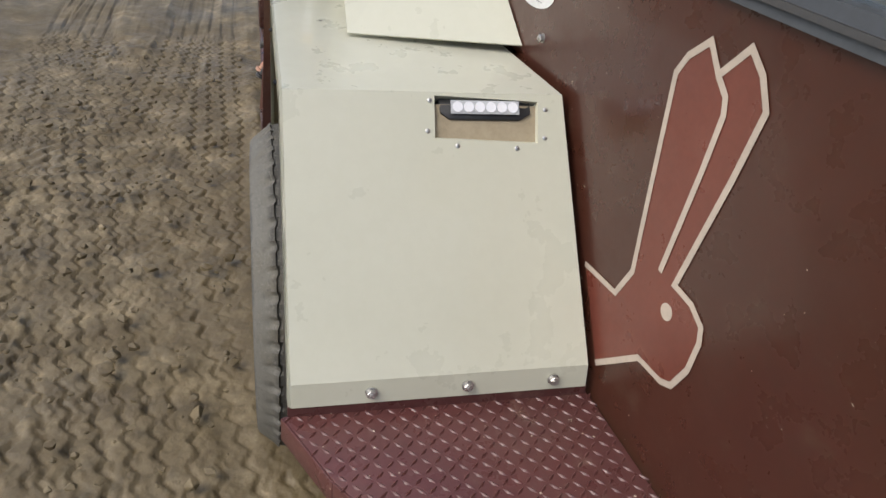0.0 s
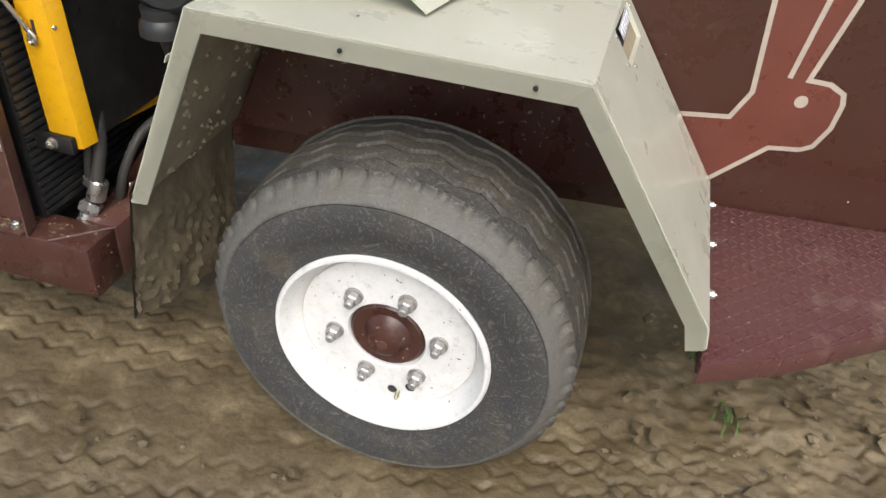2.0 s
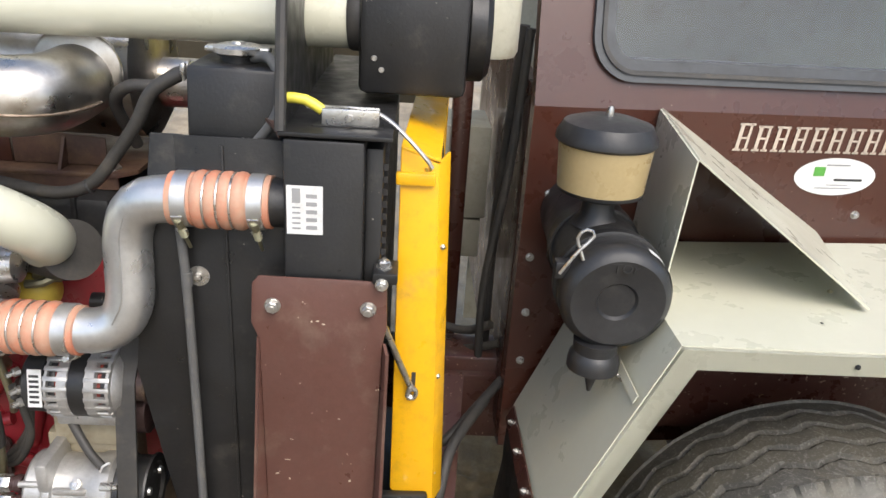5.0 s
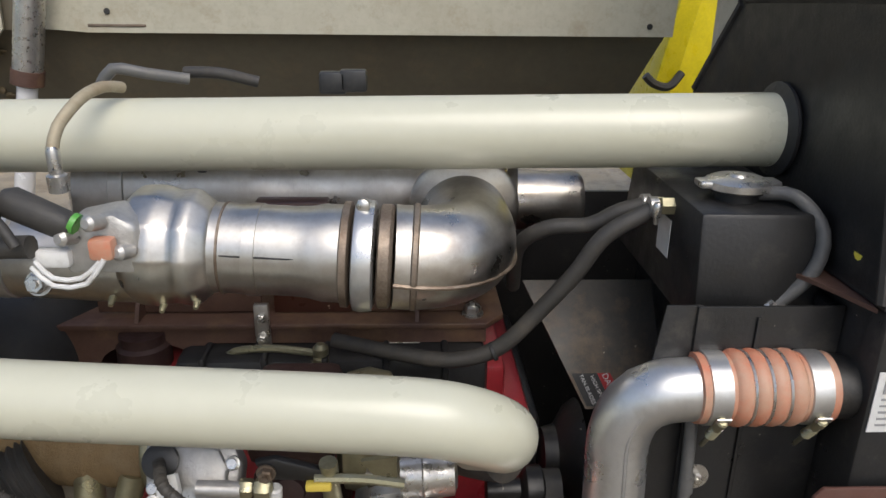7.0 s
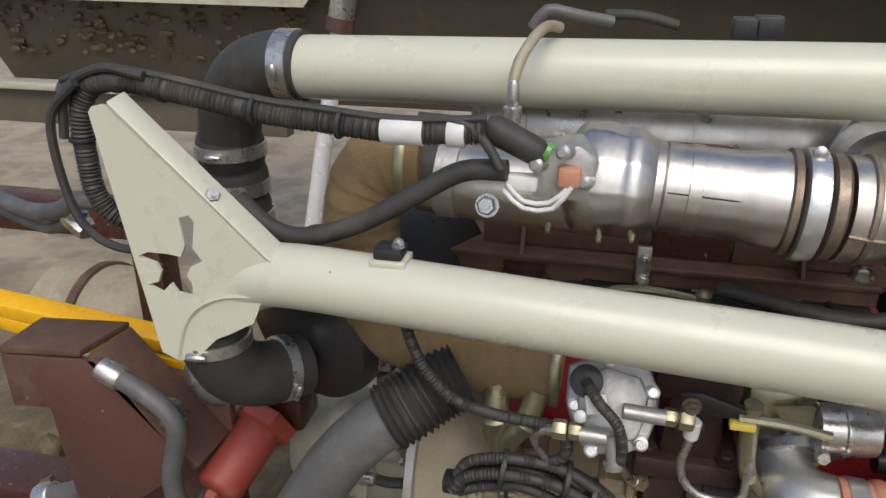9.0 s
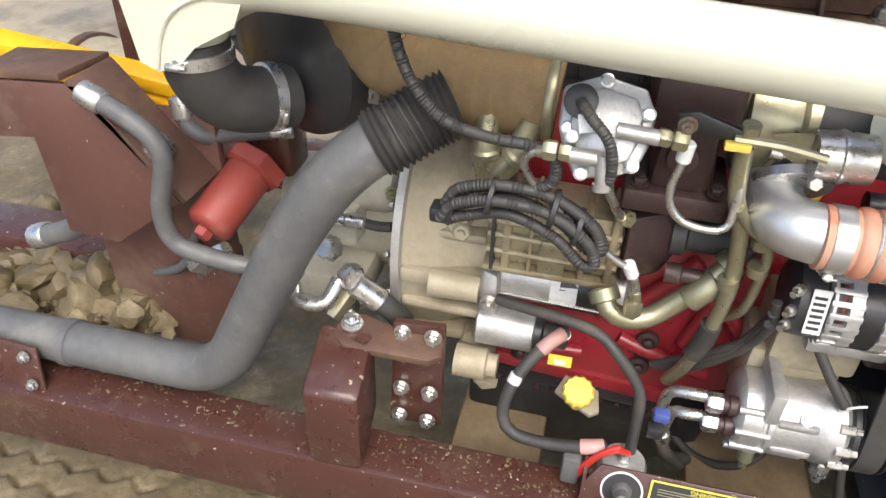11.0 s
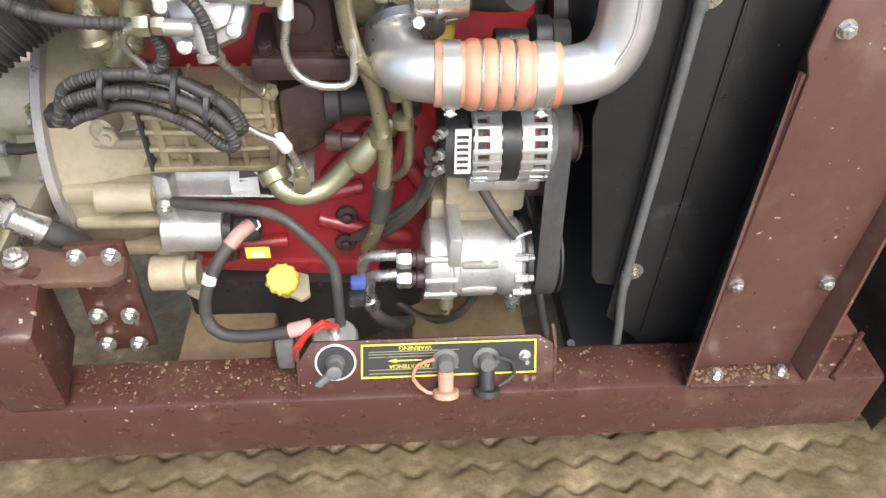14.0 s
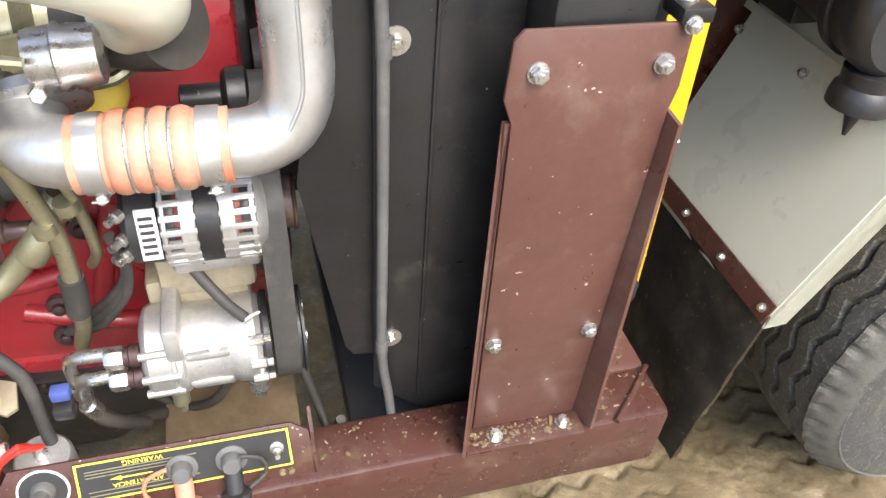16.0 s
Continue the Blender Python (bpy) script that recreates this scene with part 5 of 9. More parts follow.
part("latch_eye", box(-0.835, -0.775, 0.108, 0.121, 1.205, 1.225, 0.003), YELLOW, screen)
hinge = thing("hinge_bracket", (-0.81, 0.11, 0.6), "black steel bracket bolted to the screen frame", "bracket")
part("bracket_arm", box(-0.862, -0.755, 0.100, 0.118, 0.582, 0.622, 0.005), BLACK, hinge)
bolt(hinge, (-0.804, 0.100, 0.604), (0, -1, 0), 0.019)
cable = thing("stay_cable", (-0.80, 0.1, 0.83), "braided steel stay cable with looped end fitting", "cable")
part("cable_strand", tube([(-0.858, 0.050, 1.035), (-0.848, 0.062, 1.0), (-0.820, 0.09, 0.915), (-0.800, 0.108, 0.858), (-0.793, 0.112, 0.84)], 0.0055, 10), STEEL, cable)
part("end_loop", tube([(-0.796, 0.108, 0.852), (-0.786, 0.108, 0.84), (-0.790, 0.108, 0.826), (-0.801, 0.108, 0.83), (-0.797, 0.108, 0.848)], 0.004, 8), STEEL, cable)
bolt(cable, (-0.797, 0.116, 0.826), (0, -1, 0), 0.012, washer=False)
latch = thing("toggle_latch", (-0.91, 0.1, 1.293), "zinc toggle latch with yellow plastic grip", "latch")
part("latch_base", prism([(-0.958, 0.09, 1.292), (-0.855, 0.09, 1.292), (-0.855, 0.12, 1.292), (-0.945, 0.14, 1.292)], (0, 0, 0.003)), BLACK, latch)
part("latch_body", box(-0.945, -0.862, 0.098, 0.104, 1.293, 1.318, 0.002), STEEL, latch)
part("latch_body", box(-0.945, -0.862, 0.118, 0.124, 1.293, 1.318, 0.002), STEEL, latch)
part("lever", prism([(-0.968, 0.11, 1.322), (-0.87, 0.11, 1.314), (-0.87, 0.11, 1.308), (-0.968, 0.11, 1.314)], (0, 0.006, 0)), STEEL, latch)
part("grip", tube([(-1.0, 0.112, 1.328), (-0.97, 0.112, 1.326), (-0.945, 0.112, 1.312)], 0.008, 10), YELLOW_LABEL, latch)
part("draw_hook", tube([(-0.865, 0.112, 1.312), (-0.84, 0.105, 1.298), (-0.80, 0.094, 1.262), (-0.782, 0.092, 1.24), (-0.79, 0.105, 1.233)], 0.0035, 8), STEEL, latch)
bolt(latch, (-0.905, 0.0975, 1.306), (0, -1, 0), 0.011, washer=False)
hook2 = thing("rear_latch_hook", (-0.80, 0.5, 1.28), "zinc wire latch hook over the screen frame", "latch")
part("draw_hook", tube([(-0.86, 0.47, 1.32), (-0.80, 0.45, 1.325), (-0.745, 0.44, 1.285)], 0.0035, 8), STEEL, hook2)
duct = thing("intake_duct", (-0.83, 0.36, 1.3), "black steel intake duct box above the radiator", "duct")
part("box", box(-0.905, -0.73, 0.25, 0.47, 1.312, 1.50, 0.012), BLACK, duct)
part("ring", lathe((-0.73, 0.36, 1.415), (1, 0, 0), [(0.085, 0), (0.09, 0.004), (0.09, 0.03), (0.08, 0.04)], 36), BLACK, duct)
part("rivet", lathe((-0.88, 0.2495, 1.37), (0, -1, 0), [(0.005, 0), (0.004, 0.002)], 10), STEEL, duct)
part("rivet", lathe((-0.868, 0.2495, 1.352), (0, -1, 0), [(0.005, 0), (0.004, 0.002)], 10), STEEL, duct)
part("stack", lathe((-0.70, 0.45, 1.36), (0, 0, 1), [(0.07, 0), (0.075, 0.01), (0.075, 0.12), (0.06, 0.15), (0.02, 0.16)], 28), CREAM_DIRTY, duct)

# ---- cab air cleaner ----
ac = thing("air_cleaner", (-0.47, 0.25, 0.85), "black plastic air cleaner canister with dust valve", "air cleaner")
c0 = V((-0.473, 0.085, 1.033))
cd = V((0.02, 1, 0.06)).normalized()
part("canister", lathe(c0 + cd * 0.02, cd, [(0.088, 0), (0.089, 0.07), (0.080, 0.085), (0.078, 0.36), (0.06, 0.38)], 44), BLACK_PLASTIC, ac)
part("end_cover", lathe(c0, cd, [(0.030, 0.012), (0.034, 0.006), (0.05, 0.004), (0.076, 0.0), (0.086, 0.006), (0.092, 0.02), (0.092, 0.042), (0.088, 0.05)], 44), BLACK_PLASTIC, ac, "round black end cover")
part("strap", lathe(c0 + cd * 0.07, cd, [(0.0905, 0), (0.0945, 0.002), (0.0945, 0.016), (0.0905, 0.018)], 44), BLACK, ac)
lb = bmesh.new()
for k in range(13):
    a0, a1 = radians(62 - 5.5 * k), radians(62 - 5.5 * (k + 1))
    q = [c0 + cd * h + (V((1, 0, 0)) * math.cos(t) + V((0, -0.06, 1)) * math.sin(t)) * 0.0933 for t, h in ((a0, 0.022), (a1, 0.022), (a1, 0.04), (a0, 0.04))]
    lb.faces.new([lb.verts.new(p) for p in q])
part("label", lb, LABEL, ac, "white printed label")
top_m = Matrix.Translation(c0 + V((0.004, -0.0025, 0.062))) @ Matrix.Rotation(radians(90), 4, "X")
words("lettering", "TOP", 0.022, top_m, BLACK_PLASTIC, ac, 0.0012)
part("wing_screw", tube([(-0.535, 0.10, 1.10), (-0.548, 0.105, 1.135), (-0.535, 0.105, 1.15), (-0.522, 0.105, 1.14), (-0.545, 0.10, 1.115), (-0.57, 0.10, 1.075)], 0.003, 8), STEEL, ac)
part("clip", box(-0.575, -0.55, 0.11, 0.135, 1.06, 1.09, 0.004), BLACK_PLASTIC, ac)
part("dust_valve", lathe((-0.490, 0.115, 0.952), (0, -0.02, -1), [(0.038, 0), (0.036, 0.02), (0.042, 0.028), (0.044, 0.04), (0.044, 0.052), (0.03, 0.056), (0.012, 0.066), (0.003, 0.10)], 28), BLACK_PLASTIC, ac, "grey rubber dust valve")
part("mount_band", lathe(c0 + cd * 0.2, cd, [(0.082, 0), (0.084, 0.001), (0.084, 0.03), (0.082, 0.031)], 36), BLACK, ac)
part("mount_foot", box(-0.52, -0.43, 0.26, 0.49, 0.95, 0.99, 0.004), BLACK, ac)
bolt(ac, (-0.395, 0.12, 1.0), (1, -0.4, 0), 0.014)
bolt(ac, (-0.40, 0.14, 1.035), (1, -0.4, 0), 0.012)
pre = thing("pre_cleaner", (-0.485, 0.25, 1.11), "black-capped air pre-cleaner with dusty amber bowl", "pre-cleaner")
part("neck", lathe((-0.484, 0.25, 1.108), (0, 0, 1), [(0.045, 0), (0.03, 0.02), (0.028, 0.045), (0.036, 0.05)], 28), BLACK_PLASTIC, pre)
part("base_disc", lathe((-0.485, 0.25, 1.160), (0, 0, 1), [(0.05, 0), (0.074, 0.010), (0.076, 0.016)], 40), BLACK_PLASTIC, pre)
part("bowl", lathe((-0.486, 0.25, 1.174), (0, 0, 1), [(0.074, 0), (0.080, 0.078), (0.080, 0.082)], 40), GREY_PLASTIC, pre, "amber translucent dust bowl")
part("cap", lathe((-0.487, 0.25, 1.254), (0, 0, 1), [(0.082, 0), (0.086, 0.004), (0.085, 0.014), (0.074, 0.034), (0.045, 0.043), (0.008, 0.045)], 40), BLACK_PLASTIC, pre, "domed black lid")
part("cap_stud", lathe((-0.487, 0.25, 1.299), (0, 0, 1), [(0.006, 0), (0.006, 0.01), (0.004, 0.016)], 10), STEEL, pre)

# ---- things behind the screen, towards the middle of the machine ----
back = thing("middle_bulkhead", (-0.65, 0.9, 0.3), "brown steel frame members behind the radiator screen", "frame")
part("upright", box(-0.71, -0.66, 0.95, 1.02, 0.3, 1.35, 0.005), BROWN, back)
part("beam", box(-0.80, -0.55, 0.58, 0.70, 0.40, 0.58, 0.006), BROWN_DIRTY, back)
part("brace", prism([(-0.79, 0.14, 0.36), (-0.70, 0.14, 0.36), (-0.66, 0.58, 0.56), (-0.75, 0.58, 0.56)], (0, 0, 0.02)), BROWN_DIRTY, back)
crm = thing("valve_cover_box", (-0.70, 1.0, 0.7), "cream-painted sheet-metal box behind the screen", "box")
part("lid", box(-0.79, -0.60, 0.98, 1.2, 0.84, 1.10, 0.005), CREAM_DIRTY, crm)
part("lower_half", box(-0.79, -0.61, 0.985, 1.2, 0.72, 0.835, 0.005), CREAM_DIRTY, crm)
hyd = [([(-0.74, 0.70, 0.66), (-0.66, 0.66, 0.66), (-0.60, 0.62, 0.70)], 0.011), ([(-0.74, 0.72, 0.62), (-0.66, 0.66, 0.61), (-0.58, 0.60, 0.66)], 0.010), ([(-0.76, 0.5, 0.40), (-0.75, 0.42, 0.5), (-0.71, 0.35, 0.56), (-0.64, 0.42, 0.60), (-0.58, 0.5, 0.62)], 0.011), ([(-0.768, 0.20, 0.36), (-0.73, 0.22, 0.5), (-0.70, 0.3, 0.58), (-0.62, 0.45, 0.60)], 0.012), ([(-0.80, 0.17, 0.46), (-0.775, 0.16, 0.55), (-0.765, 0.18, 0.66)], 0.010), ([(-0.62, 0.62, 0.5), (-0.63, 0.6, 0.8), (-0.60, 0.58, 1.1), (-0.585, 0.57, 1.4)], 0.010), ([(-0.60, 0.7, 0.5), (-0.61, 0.66, 0.9), (-0.59, 0.63, 1.4)], 0.012)]
for pts, r in hyd:
    h = thing("hydraulic_hose", pts[0], "dusty black hydraulic hose behind the radiator screen", "hose", "middle hydraulic hoses")
    part("hose_tube", tube(pts, r, 10), HOSE, h)
    part("fitting", hexagon(pts[0], V(pts[1]) - V(pts[0]), r * 2.6, 0.03), STEEL, h)
elbow = thing("hydraulic_elbow", (-0.79, 0.1, 0.412), "large zinc hydraulic elbow fitting on the frame", "fitting", shift=(-0.013, 0.015, -0.07))
part("elbow_body", tube([(-0.845, 0.085, 0.43), (-0.80, 0.085, 0.435), (-0.775, 0.095, 0.46), (-0.755, 0.12, 0.51)], 0.019, 16), STEEL, elbow)
part("nut", hexagon((-0.765, 0.11, 0.487), (0.3, 0.4, 1), 0.046, 0.026), STEEL, elbow)
part("crimp", lathe((-0.752, 0.125, 0.515), (0.2, 0.3, 1), [(0.02, 0), (0.022, 0.004), (0.022, 0.045), (0.018, 0.05)], 18), STEEL, elbow)
part("foot", hexagon((-0.845, 0.085, 0.412), (0, 0, 1), 0.045, 0.03), STEEL, elbow)
part("hose_tube", tube([(-0.745, 0.135, 0.56), (-0.735, 0.16, 0.65), (-0.755, 0.2, 0.76)], 0.015, 12), HOSE, elbow)

# ---- hopper and background behind the engine ----
hop = thing("crop_hopper", (-2.0, 2.3, 0.9), "cream-painted steel hopper wall with muddy underside, shade painted in", "hopper")
part("upper_panel", prism([(-2.586, 2.05, 1.405), (-0.555, 2.05, 1.405), (-0.50, 2.05, 2.6), (-2.57, 2.05, 2.6)], (0, 0.012, 0), 0), CREAM_DIRTY, hop)
part("upper_panel", prism([(-4.4, 2.04, 1.325), (-2.938, 2.04, 1.312), (-2.855, 2.04, 1.415), (-2.80, 2.04, 2.6), (-4.4, 2.04, 2.6)], (0, 0.012, 0), 0), CREAM_DIRTY, hop)
part("joint_strip", prism([(-2.72, 2.056, 1.415), (-2.58, 2.056, 1.405), (-2.56, 2.056, 2.6), (-2.70, 2.056, 2.6)], (0, 0.012, 0)), CREAM_DIRTY, hop)
# backing, underside and skirt wear the hopper paint darkened for shade
part("joint_backing", prism([(-2.87, 2.07, 1.41), (-2.70, 2.07, 1.41), (-2.68, 2.07, 2.6), (-2.80, 2.07, 2.6)], (0, 0.012, 0)), SHADED_HOPPER, hop)
part("under_panel", prism([(-4.6, 2.10, 1.42), (-0.57, 2.08, 1.41), (-0.66, 2.26, 1.12), (-0.74, 2.42, 0.86), (-4.6, 2.42, 0.86)], (0, 0.02, 0.012)), SHADED_HOPPER, hop, "dusty underside with its shade put into the colour")
part("lower_ledge", box(-4.6, -3.4, 2.0, 2.1, 0.955, 0.985, 0.004), CREAM_DIRTY, hop)
part("lower_skirt", box(-4.6, -3.05, 2.05, 2.12, 0.80, 0.955, 0.004), SHADED_HOPPER, hop)
part("rust_streak", box(-2.575, -2.38, 2.047, 2.05, 1.424, 1.434, 0.002), WELD, hop, "rust streak on the panel edge")
for x, z in ((-2.505, 1.475), (-0.64, 1.44)):
    part("rivet", lathe((x, 2.049, z), (0, -1, 0), [(0.011, 0), (0.01, 0.004)], 10), INK, hop)
bm = bmesh.new()
rnd = random.Random(4)
for k in range(240):
    x, t = rnd.uniform(-4.5, -2.9), rnd.random()
    p = V((x, 2.095 + 0.2 * t, 1.39 - 0.33 * t))
    r = rnd.uniform(0.005, 0.02)
    m = Matrix.Translation(p) @ Matrix.Rotation(rnd.uniform(0, 6), 4, "X") @ Matrix.Diagonal((r * rnd.uniform(0.8, 2), r, r * 0.8, 1))
    bmesh.ops.create_icosphere(bm, subdivisions=1, radius=1.0, matrix=m)
mud_spots = whole("mud_splatter", bm, MUD, (-3.7, 2.2, 1.1), "clods of mud stuck on the hopper underside", "mud", "stuff")
cyl = thing("hydraulic_cylinder", (-2.9, 2.0, 0.5), "upright hydraulic cylinder with bright chrome rod", "hydraulic cylinder")
ca, cb = V((-2.735, 1.98, 1.44)), V((-2.94, 1.98, 0.45))
cx = (cb - ca).normalized()
part("barrel", lathe(ca - cx * 0.8, cx, [(0.048, 0), (0.048, 0.955)], 24), STEEL, cyl)
part("gland", lathe(ca + cx * 0.155, cx, [(0.053, 0), (0.053, 0.05), (0.040, 0.055)], 24), RUST_PLATE, cyl)
part("rod", lathe(ca + cx * 0.2, cx, [(0.033, 0), (0.033, 0.95)], 20), CHROME, cyl)
yel = thing("distant_harvester", (0.1, 3.2, 0.2), "bright yellow machine parked beyond the hopper", "machine")
part("boom", prism([(-0.32, 2.9, 1.10), (-0.22, 2.9, 1.10), (0.02, 2.9, 2.3), (-0.08, 2.9, 2.3)], (0, 0.15, 0), 0.01), YELLOW_FAR, yel)
part("body", box(-0.1, 1.2, 3.3, 4.2, 0.4, 1.9, 0.03), YELLOW_FAR, yel)
part("hose_bunch", tube([(-0.38, 2.86, 1.17), (-0.33, 2.86, 1.13), (-0.26, 2.86, 1.12), (-0.2, 2.88, 1.18)], 0.02, 8), HOSE, yel)
part("wheel_disc", lathe((0.3, 3.1, 0.5), (0, 1, 0), [(0.2, 0), (0.5, 0.02), (0.5, 0.25), (0.2, 0.27)], 28), RUBBER, yel)

# ---- large air pipes over the engine ----
upper = thing("upper_air_pipe", (-1.6, 0.36, 1.35), "thick cream-painted steel air pipe over the engine", "pipe")
part("pipe_body", lathe((-2.272, 0.40, 1.392), V((1.36, -0.074, 0.030)), [(0.045, 0), (0.0485, 0.003), (0.0485, 1.375), (0.045, 1.378)], 44), CREAM, upper)
part("sleeve", lathe((-0.925, 0.326, 1.4235), (1, -0.05, 0.02), [(0.051, 0), (0.054, 0.004), (0.054, 0.03), (0.051, 0.034)], 36), HOSE, upper)
el = thing("rubber_elbow", (-2.4, 0.45, 1.0), "dusty black rubber intake elbow with steel clamps", "hose")
part("elbow_tube", tube([(-2.245, 0.398, 1.394), (-2.30, 0.405, 1.392), (-2.36, 0.425, 1.370), (-2.405, 0.445, 1.315), (-2.425, 0.462, 1.25)], 0.0535, 28), HOSE, el)
part("hump_tube", sweep(smooth_path([(-2.425, 0.460, 1.262), (-2.43, 0.472, 1.18), (-2.432, 0.478, 1.10), (-2.43, 0.482, 1.03), (-2.40, 0.48, 0.97)], 0.004), lambda s: 0.055 + 0.006 * abs(math.sin(s * 55)), 28), HOSE, el)
clamp(el, (-2.272, 0.40, 1.3935), (1, -0.05, 0.02), 0.0542, 0.03)
clamp(el, (-2.427, 0.465, 1.235), (0, 0, 1), 0.0615, 0.024)
clamp(el, (-2.431, 0.474, 1.165), (0, 0, 1), 0.0615, 0.026)
clamp(el, (-2.431, 0.478, 1.105), (0, 0, 1), 0.0615, 0.022)
part("elbow_foot", tube([(-2.41, 0.48, 0.985), (-2.36, 0.48, 0.94), (-2.28, 0.48, 0.93)], 0.052, 20), GREY_HOSE, el)

lowp = thing("lower_air_pipe", (-1.8, 0.08, 1.1), "cream-painted air pipe with rabbit cut-out bracket", "pipe")
part("pipe_body", tube([(-2.284, 0.112, 1.075), (-2.280, 0.112, 1.108), (-2.256, 0.110, 1.143), (-2.215, 0.103, 1.172), (-2.16, 0.094, 1.187), (-2.0, 0.081, 1.186), (-1.8, 0.068, 1.180), (-1.6, 0.057, 1.174), (-1.48, 0.052, 1.168), (-1.43, 0.058, 1.155), (-1.395, 0.078, 1.130), (-1.380, 0.112, 1.100), (-1.388, 0.155, 1.070), (-1.41, 0.185, 1.05)], 0.0415, 32, step=0.01), CREAM, lowp)
bm = bmesh.new()
outline_pts = [(-2.392, 1.388), (-2.386, 1.395), (-2.374, 1.398), (-2.362, 1.396), (-2.17, 1.212), (-2.175, 1.20), (-2.185, 1.165), (-2.20, 1.13), (-2.255, 1.10), (-2.285, 1.07), (-2.312, 1.062), (-2.336, 1.072)]
hare_pts = [(-2.288, 1.264), (-2.274, 1.268), (-2.268, 1.260), (-2.274, 1.225), (-2.262, 1.209), (-2.280, 1.199), (-2.286, 1.186), (-2.280, 1.177), (-2.280, 1.159), (-2.302, 1.162), (-2.310, 1.174), (-2.324, 1.160), (-2.344, 1.169), (-2.328, 1.174), (-2.322, 1.189), (-2.328, 1.200), (-2.353, 1.207), (-2.338, 1.214), (-2.310, 1.214), (-2.292, 1.212), (-2.284, 1.228)]
eds = []
for pts in (outline_pts, hare_pts):
    vs = [bm.verts.new((x, 0.066 - 0.05 * (1.2 - z), z)) for x, z in pts]
    eds += [bm.edges.new((vs[k], vs[(k + 1) % len(vs)])) for k in range(len(vs))]
bmesh.ops.triangle_fill(bm, edges=eds, use_beauty=True)
bmesh.ops.solidify(bm, geom=bm.faces[:], thickness=0.005)
part("bracket_plate", bm, CREAM, lowp, "triangular bracket with a cut-out rabbit", angle=25)
part("bracket_flange", prism([(-2.362, 0.072, 1.398), (-2.17, 0.066, 1.214), (-2.168, 0.100, 1.222), (-2.356, 0.100, 1.405)], (0.0, 0.0, 0.005), 0.001), CREAM, lowp)
bolt(lowp, (-2.248, 0.082, 1.288), (0.55, -0.5, 0.6), 0.017)
for x, dy, dz, w, h in ((-1.53, -0.033, 0.026, 0.010, 0.004), (-1.515, -0.033, 0.026, 0.004, 0.006), (-1.50, -0.036, 0.021, 0.012, 0.003), (-1.545, -0.037, 0.019, 0.02, 0.0025), (-1.81, -0.030, 0.029, 0.004, 0.008), (-1.835, -0.031, 0.028, 0.005, 0.003), (-1.78, -0.034, 0.024, 0.003, 0.007), (-1.73, -0.030, 0.029, 0.008, 0.003), (-2.09, -0.030, 0.029, 0.003, 0.004)):
    k = (x + 2.2) / 0.72
    q = V((x, 0.094 - 0.042 * k + dy, 1.190 - 0.022 * k + dz))
    d = V((0, dy, dz)).normalized()
    up_ = V((1, 0, 0)).cross(d)
    part("paint_chip", prism([q - V((w, 0, 0)) / 2, q - up_ * h / 2 + V((w * 0.1, 0, 0)), q + V((w, 0, 0)) / 2, q + up_ * h / 2 - V((w * 0.2, 0, 0))], d * 0.0004), WELD, lowp)
part("bracket_weld", tube([(-2.312, 0.0575, 1.068), (-2.302, 0.0595, 1.105), (-2.288, 0.0605, 1.132), (-2.265, 0.0615, 1.152), (-2.235, 0.0625, 1.164), (-2.20, 0.0625, 1.168)], 0.003, 6), CREAM, lowp)
capb = thing("sensor_block", (-2.02, 0.09, 1.2), "small grey sensor block on the air pipe", "sensor", shift=(0, 0, 0.02))
part("pad", box(-2.045, -2.0, 0.065, 0.105, 1.200, 1.212, 0.003), CREAM, capb)
part("block", box(-2.04, -2.005, 0.068, 0.10, 1.212, 1.226, 0.003), BLACK_PLASTIC, capb)
bolt(capb, (-2.012, 0.082, 1.226), (0, 0, 1), 0.012)
re = thing("rubber_elbow_lower", (-2.29, 0.12, 0.95), "black rubber elbow joining pipe and air filter", "hose", shift=(0.013, 0.004, 0))
part("elbow_tube", tube([(-2.300, 0.105, 1.092), (-2.298, 0.107, 1.055), (-2.285, 0.125, 1.01), (-2.26, 0.16, 0.985), (-2.225, 0.21, 0.975)], 0.0475, 28), HOSE, re)
clamp(re, (-2.2995, 0.106, 1.072), (0, 0, 1), 0.049, 0.018)
clamp(re, (-2.245, 0.185, 0.98), (0.6, 0.8, -0.2), 0.049, 0.018)
filt = thing("engine_air_filter", (-2.15, 0.35, 0.85), "large black plastic engine air filter housing", "air filter", shift=(0, 0.02, 0.045))
fd = V((0.42, 0.9, 0.08)).normalized()
part("housing", lathe((-2.225, 0.205, 0.975), fd, [(0.05, 0.0), (0.10, 0.012), (0.125, 0.022), (0.130, 0.04), (0.130, 0.34), (0.10, 0.36)], 48), BLACK_PLASTIC, filt)
part("rim_band", lathe(V((-2.225, 0.205, 0.975)) + fd * 0.10, fd, [(0.131, 0), (0.137, 0.003), (0.137, 0.012), (0.131, 0.015)], 48), BLACK_PLASTIC, filt)
part("clip", box(-2.09, -2.07, 0.2, 0.22, 0.93, 0.975, 0.003), STEEL, filt)
part("label", box(-2.14, -2.10, 0.22, 0.222, 0.885, 0.905, 0), LABEL, filt)

